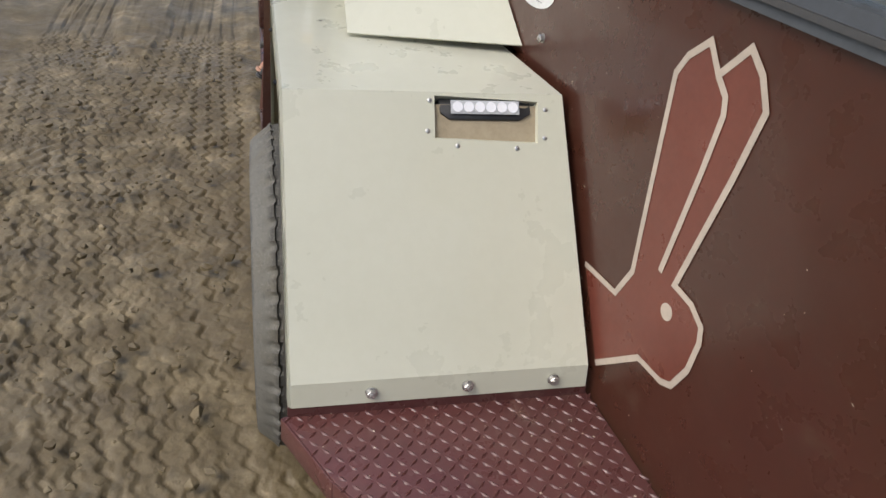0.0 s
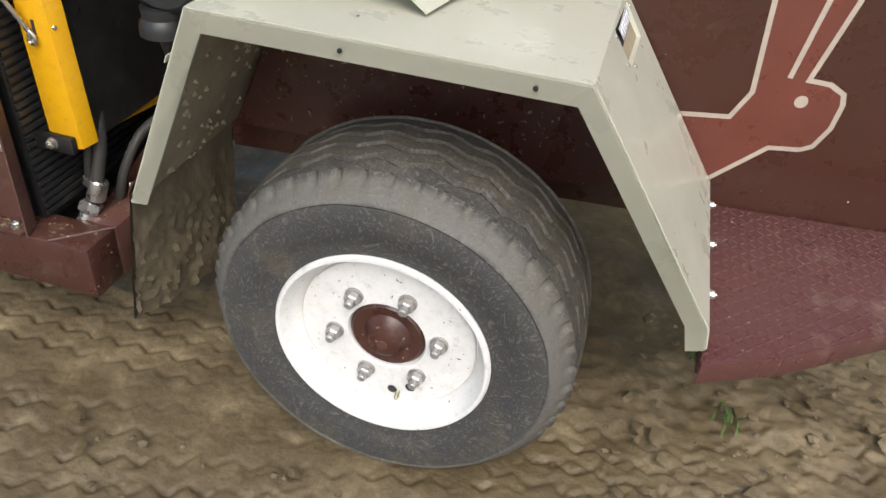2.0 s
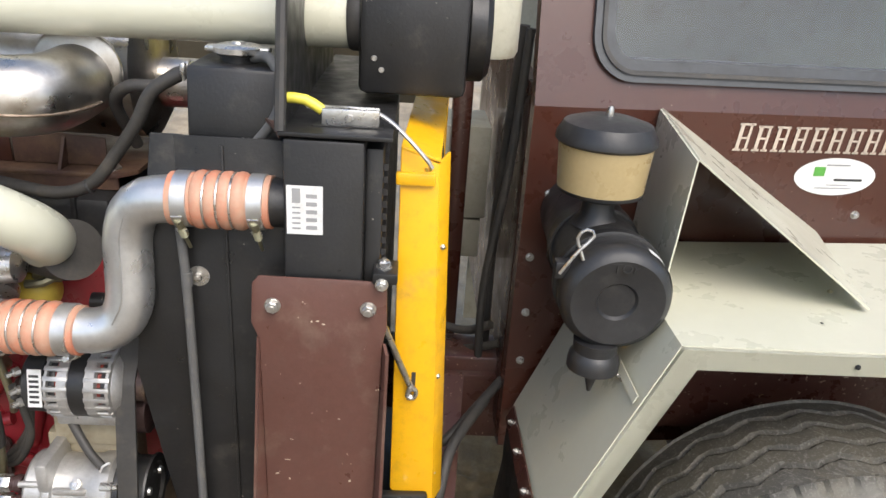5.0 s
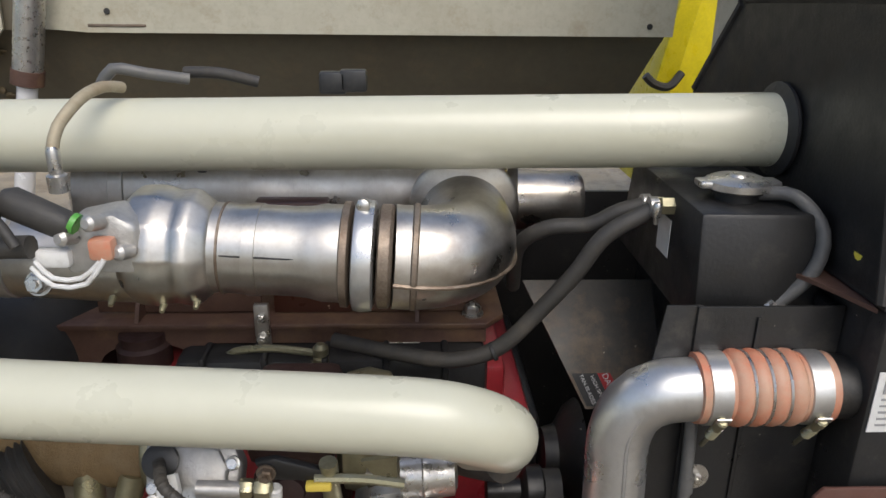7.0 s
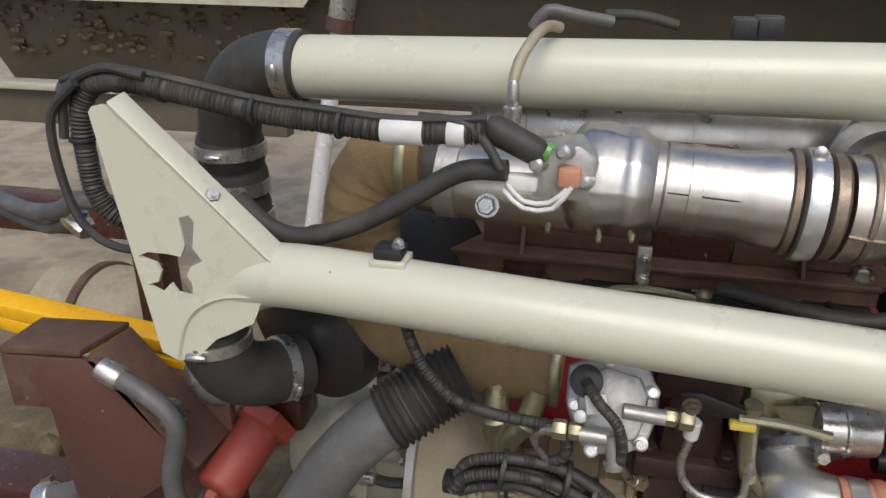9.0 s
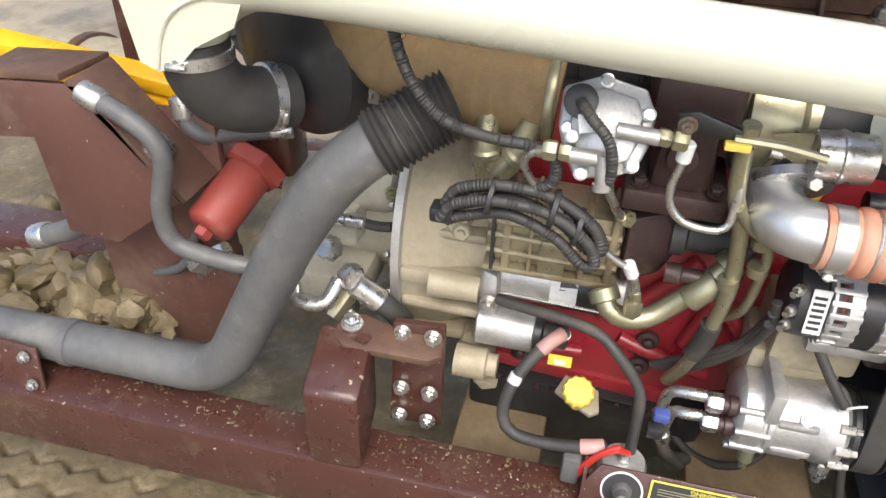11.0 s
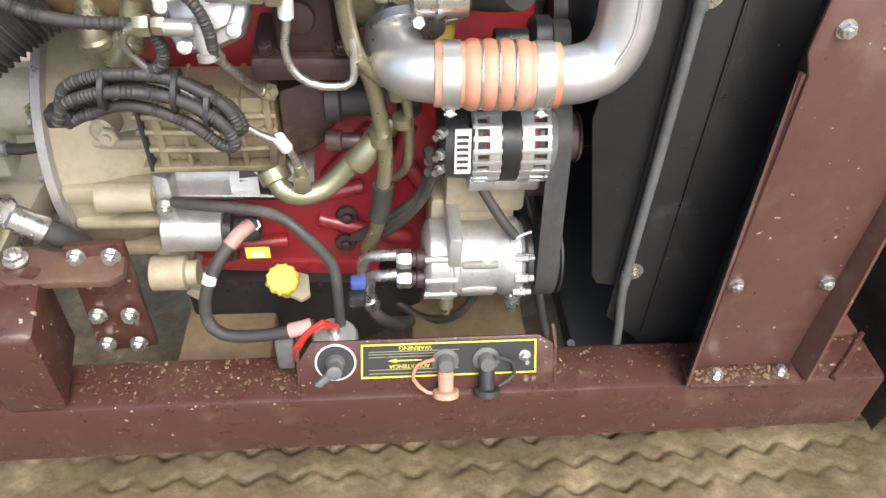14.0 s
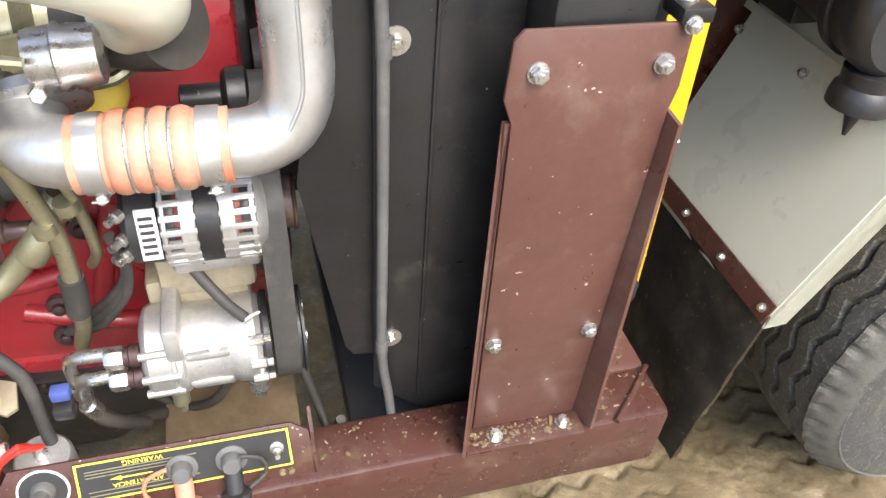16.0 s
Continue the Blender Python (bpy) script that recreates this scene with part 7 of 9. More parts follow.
for x0, x1 in ((-1.872, -1.858), (-1.832, -1.824), (-1.752, -1.742), (-1.712, -1.700)):
    part("step_band", box(x0, x1, 0.197, 0.30, 0.732, 0.853, 0.004), STAINED_CAST, cool)
part("lower_flange", box(-1.90, -1.69, 0.196, 0.25, 0.726, 0.737, 0.003), STAINED_CAST, cool)
part("gasket", box(-1.889, -1.883, 0.194, 0.30, 0.73, 0.86, 0.002), HOSE, cool, "black sealant bead")
bolt(cool, (-1.935, 0.205, 0.79), (0, -1, 0.2), 0.026, TAN_CAST, False)
bolt(cool, (-1.70, 0.185, 0.87), (0.6, -0.6, 0.3), 0.024, OLIVE, False)
# coolant tubes left of the cooler
for pts, r, lab in (([(-1.905, 0.20, 1.0), (-1.905, 0.185, 0.95), (-1.90, 0.19, 0.90), (-1.87, 0.20, 0.865), (-1.84, 0.22, 0.86)], 0.019, "bent olive coolant tube"), ([(-1.845, 0.19, 1.0), (-1.86, 0.18, 0.95), (-1.885, 0.18, 0.91), (-1.88, 0.20, 0.87)], 0.017, "bent olive coolant tube")):
    t = thing("coolant_tube", pts[-1], lab, "tube", "coolant tubes")
    part("tube_body", tube(pts, r, 18), OLIVE, t)
    part("flange", lathe(pts[1], V(pts[2]) - V(pts[1]), [(r, -0.004), (r + 0.004, 0), (r + 0.004, 0.008), (r, 0.012)], 18), OLIVE, t)
# manifold casting
iron = thing("exhaust_manifold", (-1.64, 0.28, 0.89), "dark brown cast-iron manifold block with flange bolts", "manifold", shift=(0.004, -0.034, 0))
part("base_flange", prism([(-1.715, 0.19, 0.900), (-1.575, 0.195, 0.895), (-1.575, 0.195, 0.930), (-1.715, 0.19, 0.935)], (0, 0.12, 0.01), 0.008), DARK_IRON, iron)
part("riser", prism([(-1.685, 0.205, 0.93), (-1.600, 0.205, 0.93), (-1.610, 0.205, 1.07), (-1.675, 0.205, 1.07)], (0, 0.10, 0), 0.014), DARK_IRON, iron)
part("cap_casting", box(-1.70, -1.585, 0.20, 0.34, 1.02, 1.10, 0.016), DARK_IRON, iron)
part("top_boss", lathe((-1.648, 0.203, 0.985), (0, -1, 0.1), [(0.022, 0), (0.02, 0.008), (0.008, 0.01)], 16), DARK_IRON, iron)
for x in (-1.695, -1.595):
    bolt(iron, (x, 0.205, 0.938), (0, -0.2, 1), 0.017, DARK_IRON)
part("linkage_arm", prism([(-1.675, 0.138, 1.075), (-1.66, 0.138, 1.05), (-1.58, 0.138, 1.045), (-1.58, 0.138, 1.058), (-1.65, 0.138, 1.08)], (0, 0.012, 0), 0.004), BLACK, iron)
bolt(iron, (-1.66, 0.136, 1.063), (0, -1, 0), 0.016, WELD)
part("linkage_rod", tube([(-1.605, 0.138, 1.052), (-1.55, 0.138, 1.05), (-1.50, 0.138, 1.042)], 0.006, 8), OLIVE, iron)
part("brass_clip", box(-1.615, -1.585, 0.128, 0.14, 1.040, 1.050, 0.002), YELLOW_CAP, iron)
# silver valve
valve = thing("fuel_pump_housing", (-1.75, 0.12, 0.98), "bright cast-aluminium pump cover with bolts and ports", "pump")
vp = [(-1.806, 0.142, 1.075), (-1.76, 0.150, 1.092), (-1.705, 0.146, 1.082), (-1.690, 0.132, 1.055), (-1.693, 0.112, 1.022), (-1.705, 0.092, 0.998), (-1.735, 0.088, 0.985), (-1.775, 0.090, 0.978), (-1.792, 0.104, 0.998), (-1.806, 0.124, 1.03)]
vn = V((0.0, -0.86, 0.5)).normalized()
part("cover", prism(vp, vn * -0.035, 0.005), CAST_ALU, valve)
cen = V((-1.748, 0.117, 1.035))
part("raised_web", prism([V(p).lerp(cen, 0.25) + vn * 0.0 for p in vp], vn * 0.010, 0.004), CAST_ALU, valve)
for p in ((-1.71, 0.092, 1.004), (-1.70, 0.129, 1.057), (-1.794, 0.122, 1.029), (-1.769, 0.091, 0.985), (-1.755, 0.147, 1.086)):
    part("cover_bolt", lathe(p, vn, [(0.009, 0), (0.009, 0.004), (0.006, 0.005), (0.006, 0.009)], 14), STEEL, valve)
part("port_ring", lathe((-1.786, 0.094, 1.032), vn, [(0.008, 0), (0.008, 0.005), (0.005, 0.006)], 14), CAST_ALU, valve)
part("cable_port", lathe((-1.782, 0.128, 1.063), vn, [(0.021, 0), (0.021, 0.012), (0.015, 0.014)], 24), BLACK_PLASTIC, valve)
part("square_label", prism([(-1.783, 0.107, 1.055), (-1.758, 0.107, 1.062), (-1.752, 0.095, 1.043), (-1.778, 0.095, 1.036)], vn * 0.012, 0.001), LABEL, valve, "white square label")
part("port_tube", lathe((-1.735, 0.095, 1.048), (0.86, 0.0, -0.05), [(0.010, 0), (0.010, 0.05)], 16), CAST_ALU, valve)
part("port_tube", lathe((-1.735, 0.085, 1.012), (-0.98, 0.0, 0.0), [(0.010, 0), (0.010, 0.05)], 16), CAST_ALU, valve)
part("stem", lathe((-1.745, 0.082, 1.02), (0.1, -0.2, -1), [(0.009, 0), (0.009, 0.035), (0.012, 0.037), (0.012, 0.045)], 14), CAST_ALU, valve)
for p, d in (((-1.687, 0.097, 1.046), (1, 0, -0.06)), ((-1.783, 0.088, 1.013), (-1, 0, 0))):
    part("union_nut", hexagon(p, d, 0.020, 0.016), OLIVE, valve)
    part("union_nut", hexagon(V(p) + V(d).normalized() * 0.018, d, 0.023, 0.018), OLIVE, valve)


def braided(name, pts, r, label, ends=True, material=None, sleeve=None):
    t = thing(name, pts[0], label, "hose", "engine hoses and tubes")
    part("hose_tube", tube(pts, r, 12), material or STEEL, t)
    if sleeve is not None:
        part("white_sleeve", lathe(pts[sleeve], V(pts[sleeve + 1]) - V(pts[sleeve]), [(r + 0.002, -0.014), (r + 0.004, -0.012), (r + 0.004, 0.012), (r + 0.002, 0.014)], 12), LABEL, t)
    if ends:
        for a, b in ((pts[0], pts[1]), (pts[-1], pts[-2])):
            part("crimp", lathe(a, V(b) - V(a), [(r * 1.3, 0), (r * 1.45, 0.002), (r * 1.45, 0.02), (r * 1.25, 0.022)], 10), OLIVE, t)
    return t


braided("fuel_line", [(-1.672, 0.098, 1.045), (-1.658, 0.102, 1.042), (-1.650, 0.108, 1.025), (-1.652, 0.11, 1.0), (-1.657, 0.11, 0.975), (-1.652, 0.11, 0.946), (-1.632, 0.11, 0.925), (-1.60, 0.11, 0.919), (-1.579, 0.112, 0.925), (-1.575, 0.115, 0.953), (-1.582, 0.12, 1.04)], 0.0055, "braided steel fuel line with white sleeve", sleeve=2)
braided("fuel_line", [(-1.805, 0.088, 1.012), (-1.828, 0.092, 1.006), (-1.842, 0.10, 0.985), (-1.832, 0.108, 0.958), (-1.808, 0.113, 0.928), (-1.764, 0.12, 0.890), (-1.710, 0.13, 0.838), (-1.680, 0.137, 0.817), (-1.667, 0.145, 0.785), (-1.662, 0.155, 0.75)], 0.0055, "braided steel fuel line with white sleeve", sleeve=7)
braided("return_line", [(-1.74, 0.09, 0.985), (-1.728, 0.10, 0.955), (-1.712, 0.15, 0.90), (-1.70, 0.186, 0.866)], 0.006, "braided steel return line")
braided("coolant_line", [(-1.71, 0.19, 0.735), (-1.697, 0.172, 0.712), (-1.668, 0.172, 0.698), (-1.638, 0.178, 0.702), (-1.612, 0.186, 0.720), (-1.566, 0.193, 0.772), (-1.53, 0.21, 0.812)], 0.0165, "thick olive oil tube along the block", material=OLIVE)
part("tee_fitting", hexagon((-1.663, 0.158, 0.72), (0, -0.1, 1), 0.024, 0.03), OLIVE, thing("tee_fitting_body", (-1.66, 0.16, 0.72), "olive hex tee fitting on the oil tube", "fitting"))
braided("drain_tube", [(-1.585, 0.11, 1.07), (-1.583, 0.118, 1.02), (-1.575, 0.125, 0.965), (-1.556, 0.138, 0.914), (-1.545, 0.15, 0.846), (-1.539, 0.163, 0.779), (-1.546, 0.175, 0.690), (-1.558, 0.195, 0.605), (-1.576, 0.215, 0.545)], 0.0112, "long olive oil drain tube down the block", material=OLIVE, ends=False)
braided("drain_tube", [(-1.571, 0.115, 0.955), (-1.548, 0.128, 0.922), (-1.512, 0.146, 0.882), (-1.505, 0.164, 0.815), (-1.507, 0.182, 0.745), (-1.525, 0.21, 0.70)], 0.0075, "thin olive steel tube beside the block", material=OLIVE, ends=False)
sl = thing("rubber_sleeve", (-1.55, 0.18, 0.66), "black taped rubber sleeve on the drain tube", "sleeve")
part("sleeve_body", tube([(-1.5445, 0.172, 0.715), (-1.547, 0.176, 0.68), (-1.554, 0.186, 0.64)], 0.016, 14), HOSE, sl)
part("hose_union", lathe((-1.585, 0.182, 0.745), (0.6, 0.1, 0.72), [(0.018, 0), (0.0205, 0.004), (0.0205, 0.05), (0.018, 0.054)], 18), OLIVE, sl)
for x, z in ((-1.577, 0.82), (-1.545, 0.85), (-1.552, 0.895)):
    part("tube_clip", lathe((x + 0.03, 0.15, z), (0.1, 0.1, -1), [(0.014, 0), (0.014, 0.016)], 12), OLIVE, sl)
# turbo
turbo = thing("turbocharger", (-1.5, 0.25, 0.95), "olive-zinc turbocharger housing with actuator", "turbocharger")
part("volute", lathe((-1.585, 0.25, 1.02), (1, 0, 0), [(0.05, 0), (0.078, 0.01), (0.085, 0.04), (0.078, 0.07), (0.05, 0.085), (0.048, 0.11)], 40), OLIVE, turbo)
part("outlet", tube([(-1.525, 0.235, 0.99), (-1.515, 0.20, 0.985), (-1.508, 0.182, 0.98)], 0.038, 24), TAN_CAST, turbo)
part("actuator", lathe((-1.505, 0.145, 1.025), (1, 0.02, 0.03), [(0.012, 0), (0.03, 0.004), (0.032, 0.03), (0.034, 0.032), (0.034, 0.036), (0.032, 0.04), (0.03, 0.07), (0.02, 0.074)], 32), STEEL, turbo, "silver wastegate actuator")
part("actuator_bracket", prism([(-1.55, 0.15, 1.04), (-1.505, 0.145, 1.05), (-1.505, 0.145, 1.0), (-1.535, 0.15, 1.02)], (0, 0.008, 0)), OLIVE, turbo)
part("vee_clamp", lathe((-1.5065, 0.171, 0.972), V((0.05, -0.75, -0.62)), [(0.043, -0.006), (0.049, -0.004), (0.049, 0.008), (0.043, 0.010)], 36), STEEL, turbo, "steel V-band clamp")
part("clamp_bolt", lathe((-1.545, 0.158, 1.015), (1, -0.1, -0.1), [(0.008, 0), (0.008, 0.014), (0.005, 0.016), (0.005, 0.07), (0.004, 0.072)], 10), STEEL, turbo)
part("bolt_nut", hexagon((-1.495, 0.123, 1.0), (0, -1, 0.3), 0.016, 0.012), STEEL, turbo)
part("gold_dome", lathe((-1.478, 0.255, 0.925), (0.1, -1, 0.3), [(0.044, -0.02), (0.042, 0.005), (0.032, 0.022), (0.012, 0.03)], 28), YELLOW_CAP, turbo, "brass-coloured dome")
part("rubber_inlet", tube([(-1.475, 0.25, 1.02), (-1.44, 0.24, 1.022), (-1.40, 0.215, 1.025), (-1.365, 0.185, 1.04)], 0.051, 28), HOSE, turbo, "black rubber inlet hose")
part("bracket", box(-1.47, -1.42, 0.24, 0.26, 0.95, 0.975, 0.003), OLIVE, turbo)
part("oil_pipe", tube([(-1.47, 0.22, 0.955), (-1.44, 0.22, 0.96), (-1.41, 0.24, 0.975)], 0.008, 8), OLIVE, turbo)
# front drive
idler = thing("belt_idler", (-1.29, 0.25, 0.9), "black belt idler pulleys at the engine front", "pulley")
part("pulley", lathe((-1.33, 0.26, 0.905), (1, 0, 0), [(0.012, -0.05), (0.018, -0.048), (0.018, 0), (0.030, 0.002), (0.036, 0.008), (0.036, 0.03), (0.030, 0.034), (0.015, 0.04)], 28), BLACK, idler)
part("fan_hub", lathe((-1.285, 0.34, 0.91), (1, 0, 0), [(0.04, 0), (0.045, 0.02), (0.075, 0.04), (0.085, 0.055), (0.03, 0.06)], 36), BLACK, idler)
part("tensioner", lathe((-1.32, 0.20, 0.715), (1, 0, 0), [(0.02, 0), (0.040, 0.004), (0.040, 0.05), (0.02, 0.054)], 28), DARK_IRON, idler)
alt = thing("alternator", (-1.37, 0.19, 0.72), "silver finned alternator with black end cover and barcode label", "alternator", shift=(0.012, 0.028, 0))
ac_ = V((-1.43, 0.150, 0.792))


def slotted(x0, x1, name):
    """A half-shell of the alternator with vent slots between its ribs."""
    bm = lathe((x0, ac_.y, ac_.z), (1, 0, 0), [(0.058, 0), (0.064, 0.003), (0.064, 0.007)], 48)
    lathe((x1 - 0.007, ac_.y, ac_.z), (1, 0, 0), [(0.064, 0), (0.064, 0.005), (0.058, 0.007)], 48, bm)
    solid = (x0 + 0.022, x1) if name == "rear_shell" else (x0, x1 - 0.024)
    lathe((solid[0], ac_.y, ac_.z), (1, 0, 0), [(0.060, 0), (0.0642, 0.002), (0.0642, solid[1] - solid[0] - 0.002), (0.060, solid[1] - solid[0])], 48, bm)
    shell = part(name, bm, CAST_ALU, alt)
    for k in range(22):
        a = 2 * math.pi * k / 22
        d = V((0, math.cos(a), math.sin(a)))
        s = V((0, -math.sin(a), math.cos(a)))
        q = V((x0, ac_.y, ac_.z))
        part("rib", prism([q + d * 0.056 + s * 0.0042, q + d * 0.0645 + s * 0.0042, q + d * 0.0645 - s * 0.0042, q + d * 0.056 - s * 0.0042], V((x1 - x0, 0, 0)), 0.0012), CAST_ALU, shell)
    return shell


slotted(-1.430, -1.388, "rear_shell")
slotted(-1.362, -1.318, "front_shell")
part("stator", lathe((-1.388, ac_.y, ac_.z), (1, 0, 0), [(0.062, -0.001), (0.063, 0.0), (0.063, 0.026), (0.062, 0.027)], 48), BLACK, alt)
part("winding", lathe((-1.425, ac_.y, ac_.z), (1, 0, 0), [(0.05, 0), (0.053, 0.005), (0.053, 0.10), (0.05, 0.105)], 40), RED_FILTER, alt, "red copper windings behind the slots")
for x0, x1 in ((-1.424, -1.413), (-1.400, -1.388), (-1.362, -1.348), (-1.336, -1.322)):
    part("insulating_ring", lathe((x0, ac_.y, ac_.z), (1, 0, 0), [(0.0545, 0), (0.055, 0.001), (0.055, x1 - x0 - 0.001), (0.0545, x1 - x0)], 40), BLACK_PLASTIC, alt)
part("end_cover", lathe((-1.475, ac_.y, ac_.z), (1, 0, 0), [(0.045, 0), (0.056, 0.008), (0.058, 0.04), (0.05, 0.046)], 40), BLACK_PLASTIC, alt)
part("nose", lathe((-1.318, ac_.y, ac_.z), (1, 0, 0), [(0.056, 0), (0.048, 0.010), (0.03, 0.016), (0.03, 0.02)], 36), CAST_ALU, alt)
part("pulley", lathe((-1.300, ac_.y, ac_.z), (1, 0, 0), [(0.036, 0), (0.038, 0.002), (0.034, 0.004), (0.034, 0.026), (0.038, 0.028), (0.036, 0.032), (0.015, 0.032)], 36), DARK_IRON, alt)
part("mount_ear", box(-1.43, -1.32, 0.12, 0.20, 0.715, 0.738, 0.006), CAST_ALU, alt)
lab = part("barcode_label", prism([(-1.455, 0.103, 0.840), (-1.432, 0.103, 0.840), (-1.432, 0.089, 0.775), (-1.455, 0.089, 0.775)], (0, -0.002, 0)), LABEL, alt, "white barcode label")
for k in range(6):
    part("print_bar", prism([(-1.452, 0.0885 + 0.00194 * k, 0.782 + 0.009 * k), (-1.436, 0.0885 + 0.00194 * k, 0.782 + 0.009 * k), (-1.436, 0.0894 + 0.00194 * k, 0.786 + 0.009 * k), (-1.452, 0.0894 + 0.00194 * k, 0.786 + 0.009 * k)], (0, -0.001, 0)), INK, lab)
for z in (0.835, 0.80, 0.775):
    part("terminal", lathe((-1.47, 0.105, z), (-0.6, -0.8, 0), [(0.008, 0), (0.008, 0.01), (0.005, 0.011), (0.005, 0.022)], 8), STEEL, alt)
part("bracket", box(-1.46, -1.33, 0.16, 0.30, 0.64, 0.72, 0.01), TAN_CAST, alt)
comp = thing("ac_compressor", (-1.39, 0.165, 0.5), "cast-aluminium air-conditioning compressor with hose ports", "compressor", shift=(0, 0.02, 0))
cc = V((-1.480, 0.142, 0.570))
part("body", lathe(cc, (1, 0, 0), [(0.044, -0.004), (0.060, 0.002), (0.065, 0.008), (0.065, 0.036), (0.062, 0.038), (0.062, 0.042), (0.066, 0.044), (0.066, 0.052), (0.061, 0.055), (0.059, 0.085), (0.061, 0.118), (0.065, 0.124), (0.065, 0.15), (0.056, 0.160)], 44), CAST_ALU, comp)
for k in range(5):
    a = radians(140 + 32 * k)
    p = cc + V((0, 0.064 * math.cos(a), 0.064 * math.sin(a)))
    part("body_bolt", lathe(p + V((-0.002, 0, 0)), (1, 0, 0), [(0.006, 0), (0.006, 0.05)], 10), CAST_ALU, comp)
    part("flange_bolt", lathe(p + V((0.14, 0, 0)), (1, 0, 0), [(0.008, 0), (0.008, 0.02), (0.006, 0.022), (0.006, 0.03)], 8), STEEL, comp)
for a in (150, 200, 235):
    t = radians(a)
    d = V((0, math.cos(t), math.sin(t)))
    p = cc + d * 0.059 + V((0.085, 0, 0))
    part("rib", box(p.x - 0.03, p.x + 0.03, p.y - 0.006, p.y + 0.006, p.z - 0.007, p.z + 0.007, 0.005), CAST_ALU, comp)
part("mount_strap", box(-1.447, -1.425, 0.082, 0.18, 0.60, 0.660, 0.006), CAST_ALU, comp)
part("mount_foot", lathe((-1.445, 0.105, 0.515), (0, -0.2, -1), [(0.012, 0), (0.012, 0.02), (0.007, 0.022), (0.006, 0.035)], 12), OLIVE, comp)
part("mount_foot", lathe((-1.335, 0.105, 0.515), (0, -0.2, -1), [(0.014, 0), (0.014, 0.018), (0.008, 0.02), (0.007, 0.032)], 12), STEEL, comp)
part("fill_plug", lathe((-1.385, 0.098, 0.610), (0, -0.75, 0.65), [(0.010, 0), (0.010, 0.005), (0.006, 0.006), (0.005, 0.008)], 14), STEEL, comp)
part("clutch_plate", lathe((-1.322, cc.y, cc.z), (1, 0, 0), [(0.06, 0), (0.064, 0.004), (0.064, 0.012)], 44), BLACK, comp)
part("pulley", lathe((-1.308, cc.y, cc.z), (1, 0, 0), [(0.062, 0), (0.064, 0.002), (0.060, 0.004), (0.060, 0.040), (0.065, 0.042), (0.064, 0.046), (0.05, 0.046), (0.046, 0.040), (0.03, 0.042), (0.012, 0.046)], 44), BLACK, comp)
for a in (0, 120, 240):
    t = radians(a + 30)
    part("clutch_rivet", lathe((-1.264, cc.y + 0.035 * math.cos(t), cc.z + 0.035 * math.sin(t)), (1, 0, 0), [(0.008, 0), (0.007, 0.005)], 12), STEEL, comp)
for y, z in ((0.108, 0.600), (0.100, 0.565)):
    part("port", lathe((-1.482, y, z), (-1, 0, 0), [(0.016, 0), (0.016, 0.012), (0.013, 0.014), (0.013, 0.022)], 14), DARK_IRON, comp)
    part("union_nut", hexagon((-1.503, y, z), (-1, 0, 0), 0.028, 0.024), STEEL, comp)
part("wire_tail", tube([(-1.345, 0.11, 0.63), (-1.335, 0.10, 0.65), (-1.32, 0.095, 0.662)], 0.002, 6), LABEL, comp)
part("bracket", box(-1.47, -1.33, 0.18, 0.30, 0.52, 0.66, 0.01), TAN_CAST, comp)
for pts, n in (([(-1.525, 0.108, 0.600), (-1.555, 0.112, 0.596), (-1.578, 0.122, 0.58), (-1.582, 0.126, 0.53), (-1.574, 0.13, 0.47), (-1.55, 0.15, 0.40), (-1.50, 0.2, 0.34)], 5), ([(-1.525, 0.100, 0.565), (-1.550, 0.10, 0.562), (-1.568, 0.11, 0.55), (-1.574, 0.112, 0.50), (-1.56, 0.125, 0.44), (-1.52, 0.16, 0.37)], 4)):
    h = thing("compressor_hose", pts[0], "black compressor hose with zinc elbow end", "hose", "compressor hoses", shift=(0, 0.03, 0))
    part("elbow_end", tube(pts[:4], 0.0095, 14), STEEL, h)
    part("crimp", lathe(pts[3], V(pts[4]) - V(pts[3]), [(0.011, 0), (0.0135, 0.003), (0.0125, 0.008), (0.0135, 0.014), (0.0125, 0.02), (0.0135, 0.026), (0.011, 0.034)], 14), STEEL, h)
    part("hose_tube", tube(pts[3:], 0.011, 12), HOSE, h)


# belt round the pulleys
def hull(points):
    pts = sorted(set(points))

    def half(seq):
        out = []
        for p in seq:
            while len(out) > 1 and (out[-1][0] - out[-2][0]) * (p[1] - out[-2][1]) - (out[-1][1] - out[-2][1]) * (p[0] - out[-2][0]) <= 0:
                out.pop()
            out.append(p)
        return out
    a, b = half(pts), half(pts[::-1])
    return a[:-1] + b[:-1]


def circle(y, z, r, n=36):
    return [(y + r * math.cos(2 * math.pi * k / n), z + r * math.sin(2 * math.pi * k / n)) for k in range(n)]


outer_b = hull(circle(ac_.y + 0.028, ac_.z, 0.039) + circle(cc.y + 0.02, cc.z, 0.066) + circle(0.42, 0.60, 0.085) + circle(0.26, 0.905, 0.030))
cy, cz = sum(p[0] for p in outer_b) / len(outer_b), sum(p[1] for p in outer_b) / len(outer_b)
inner_b = []
for y, z in outer_b:
    d = math.hypot(y - cy, z - cz)
    inner_b.append((y - (y - cy) / d * 0.006, z - (z - cz) / d * 0.006))
belt = thing("drive_belt", (-1.285, 0.25, 0.52), "black ribbed accessory drive belt", "belt")
part("belt_band", strip_frame([(-1.306, y, z) for y, z in outer_b], [(-1.306, y, z) for y, z in inner_b], (0.034, 0, 0)), HOSE, belt)
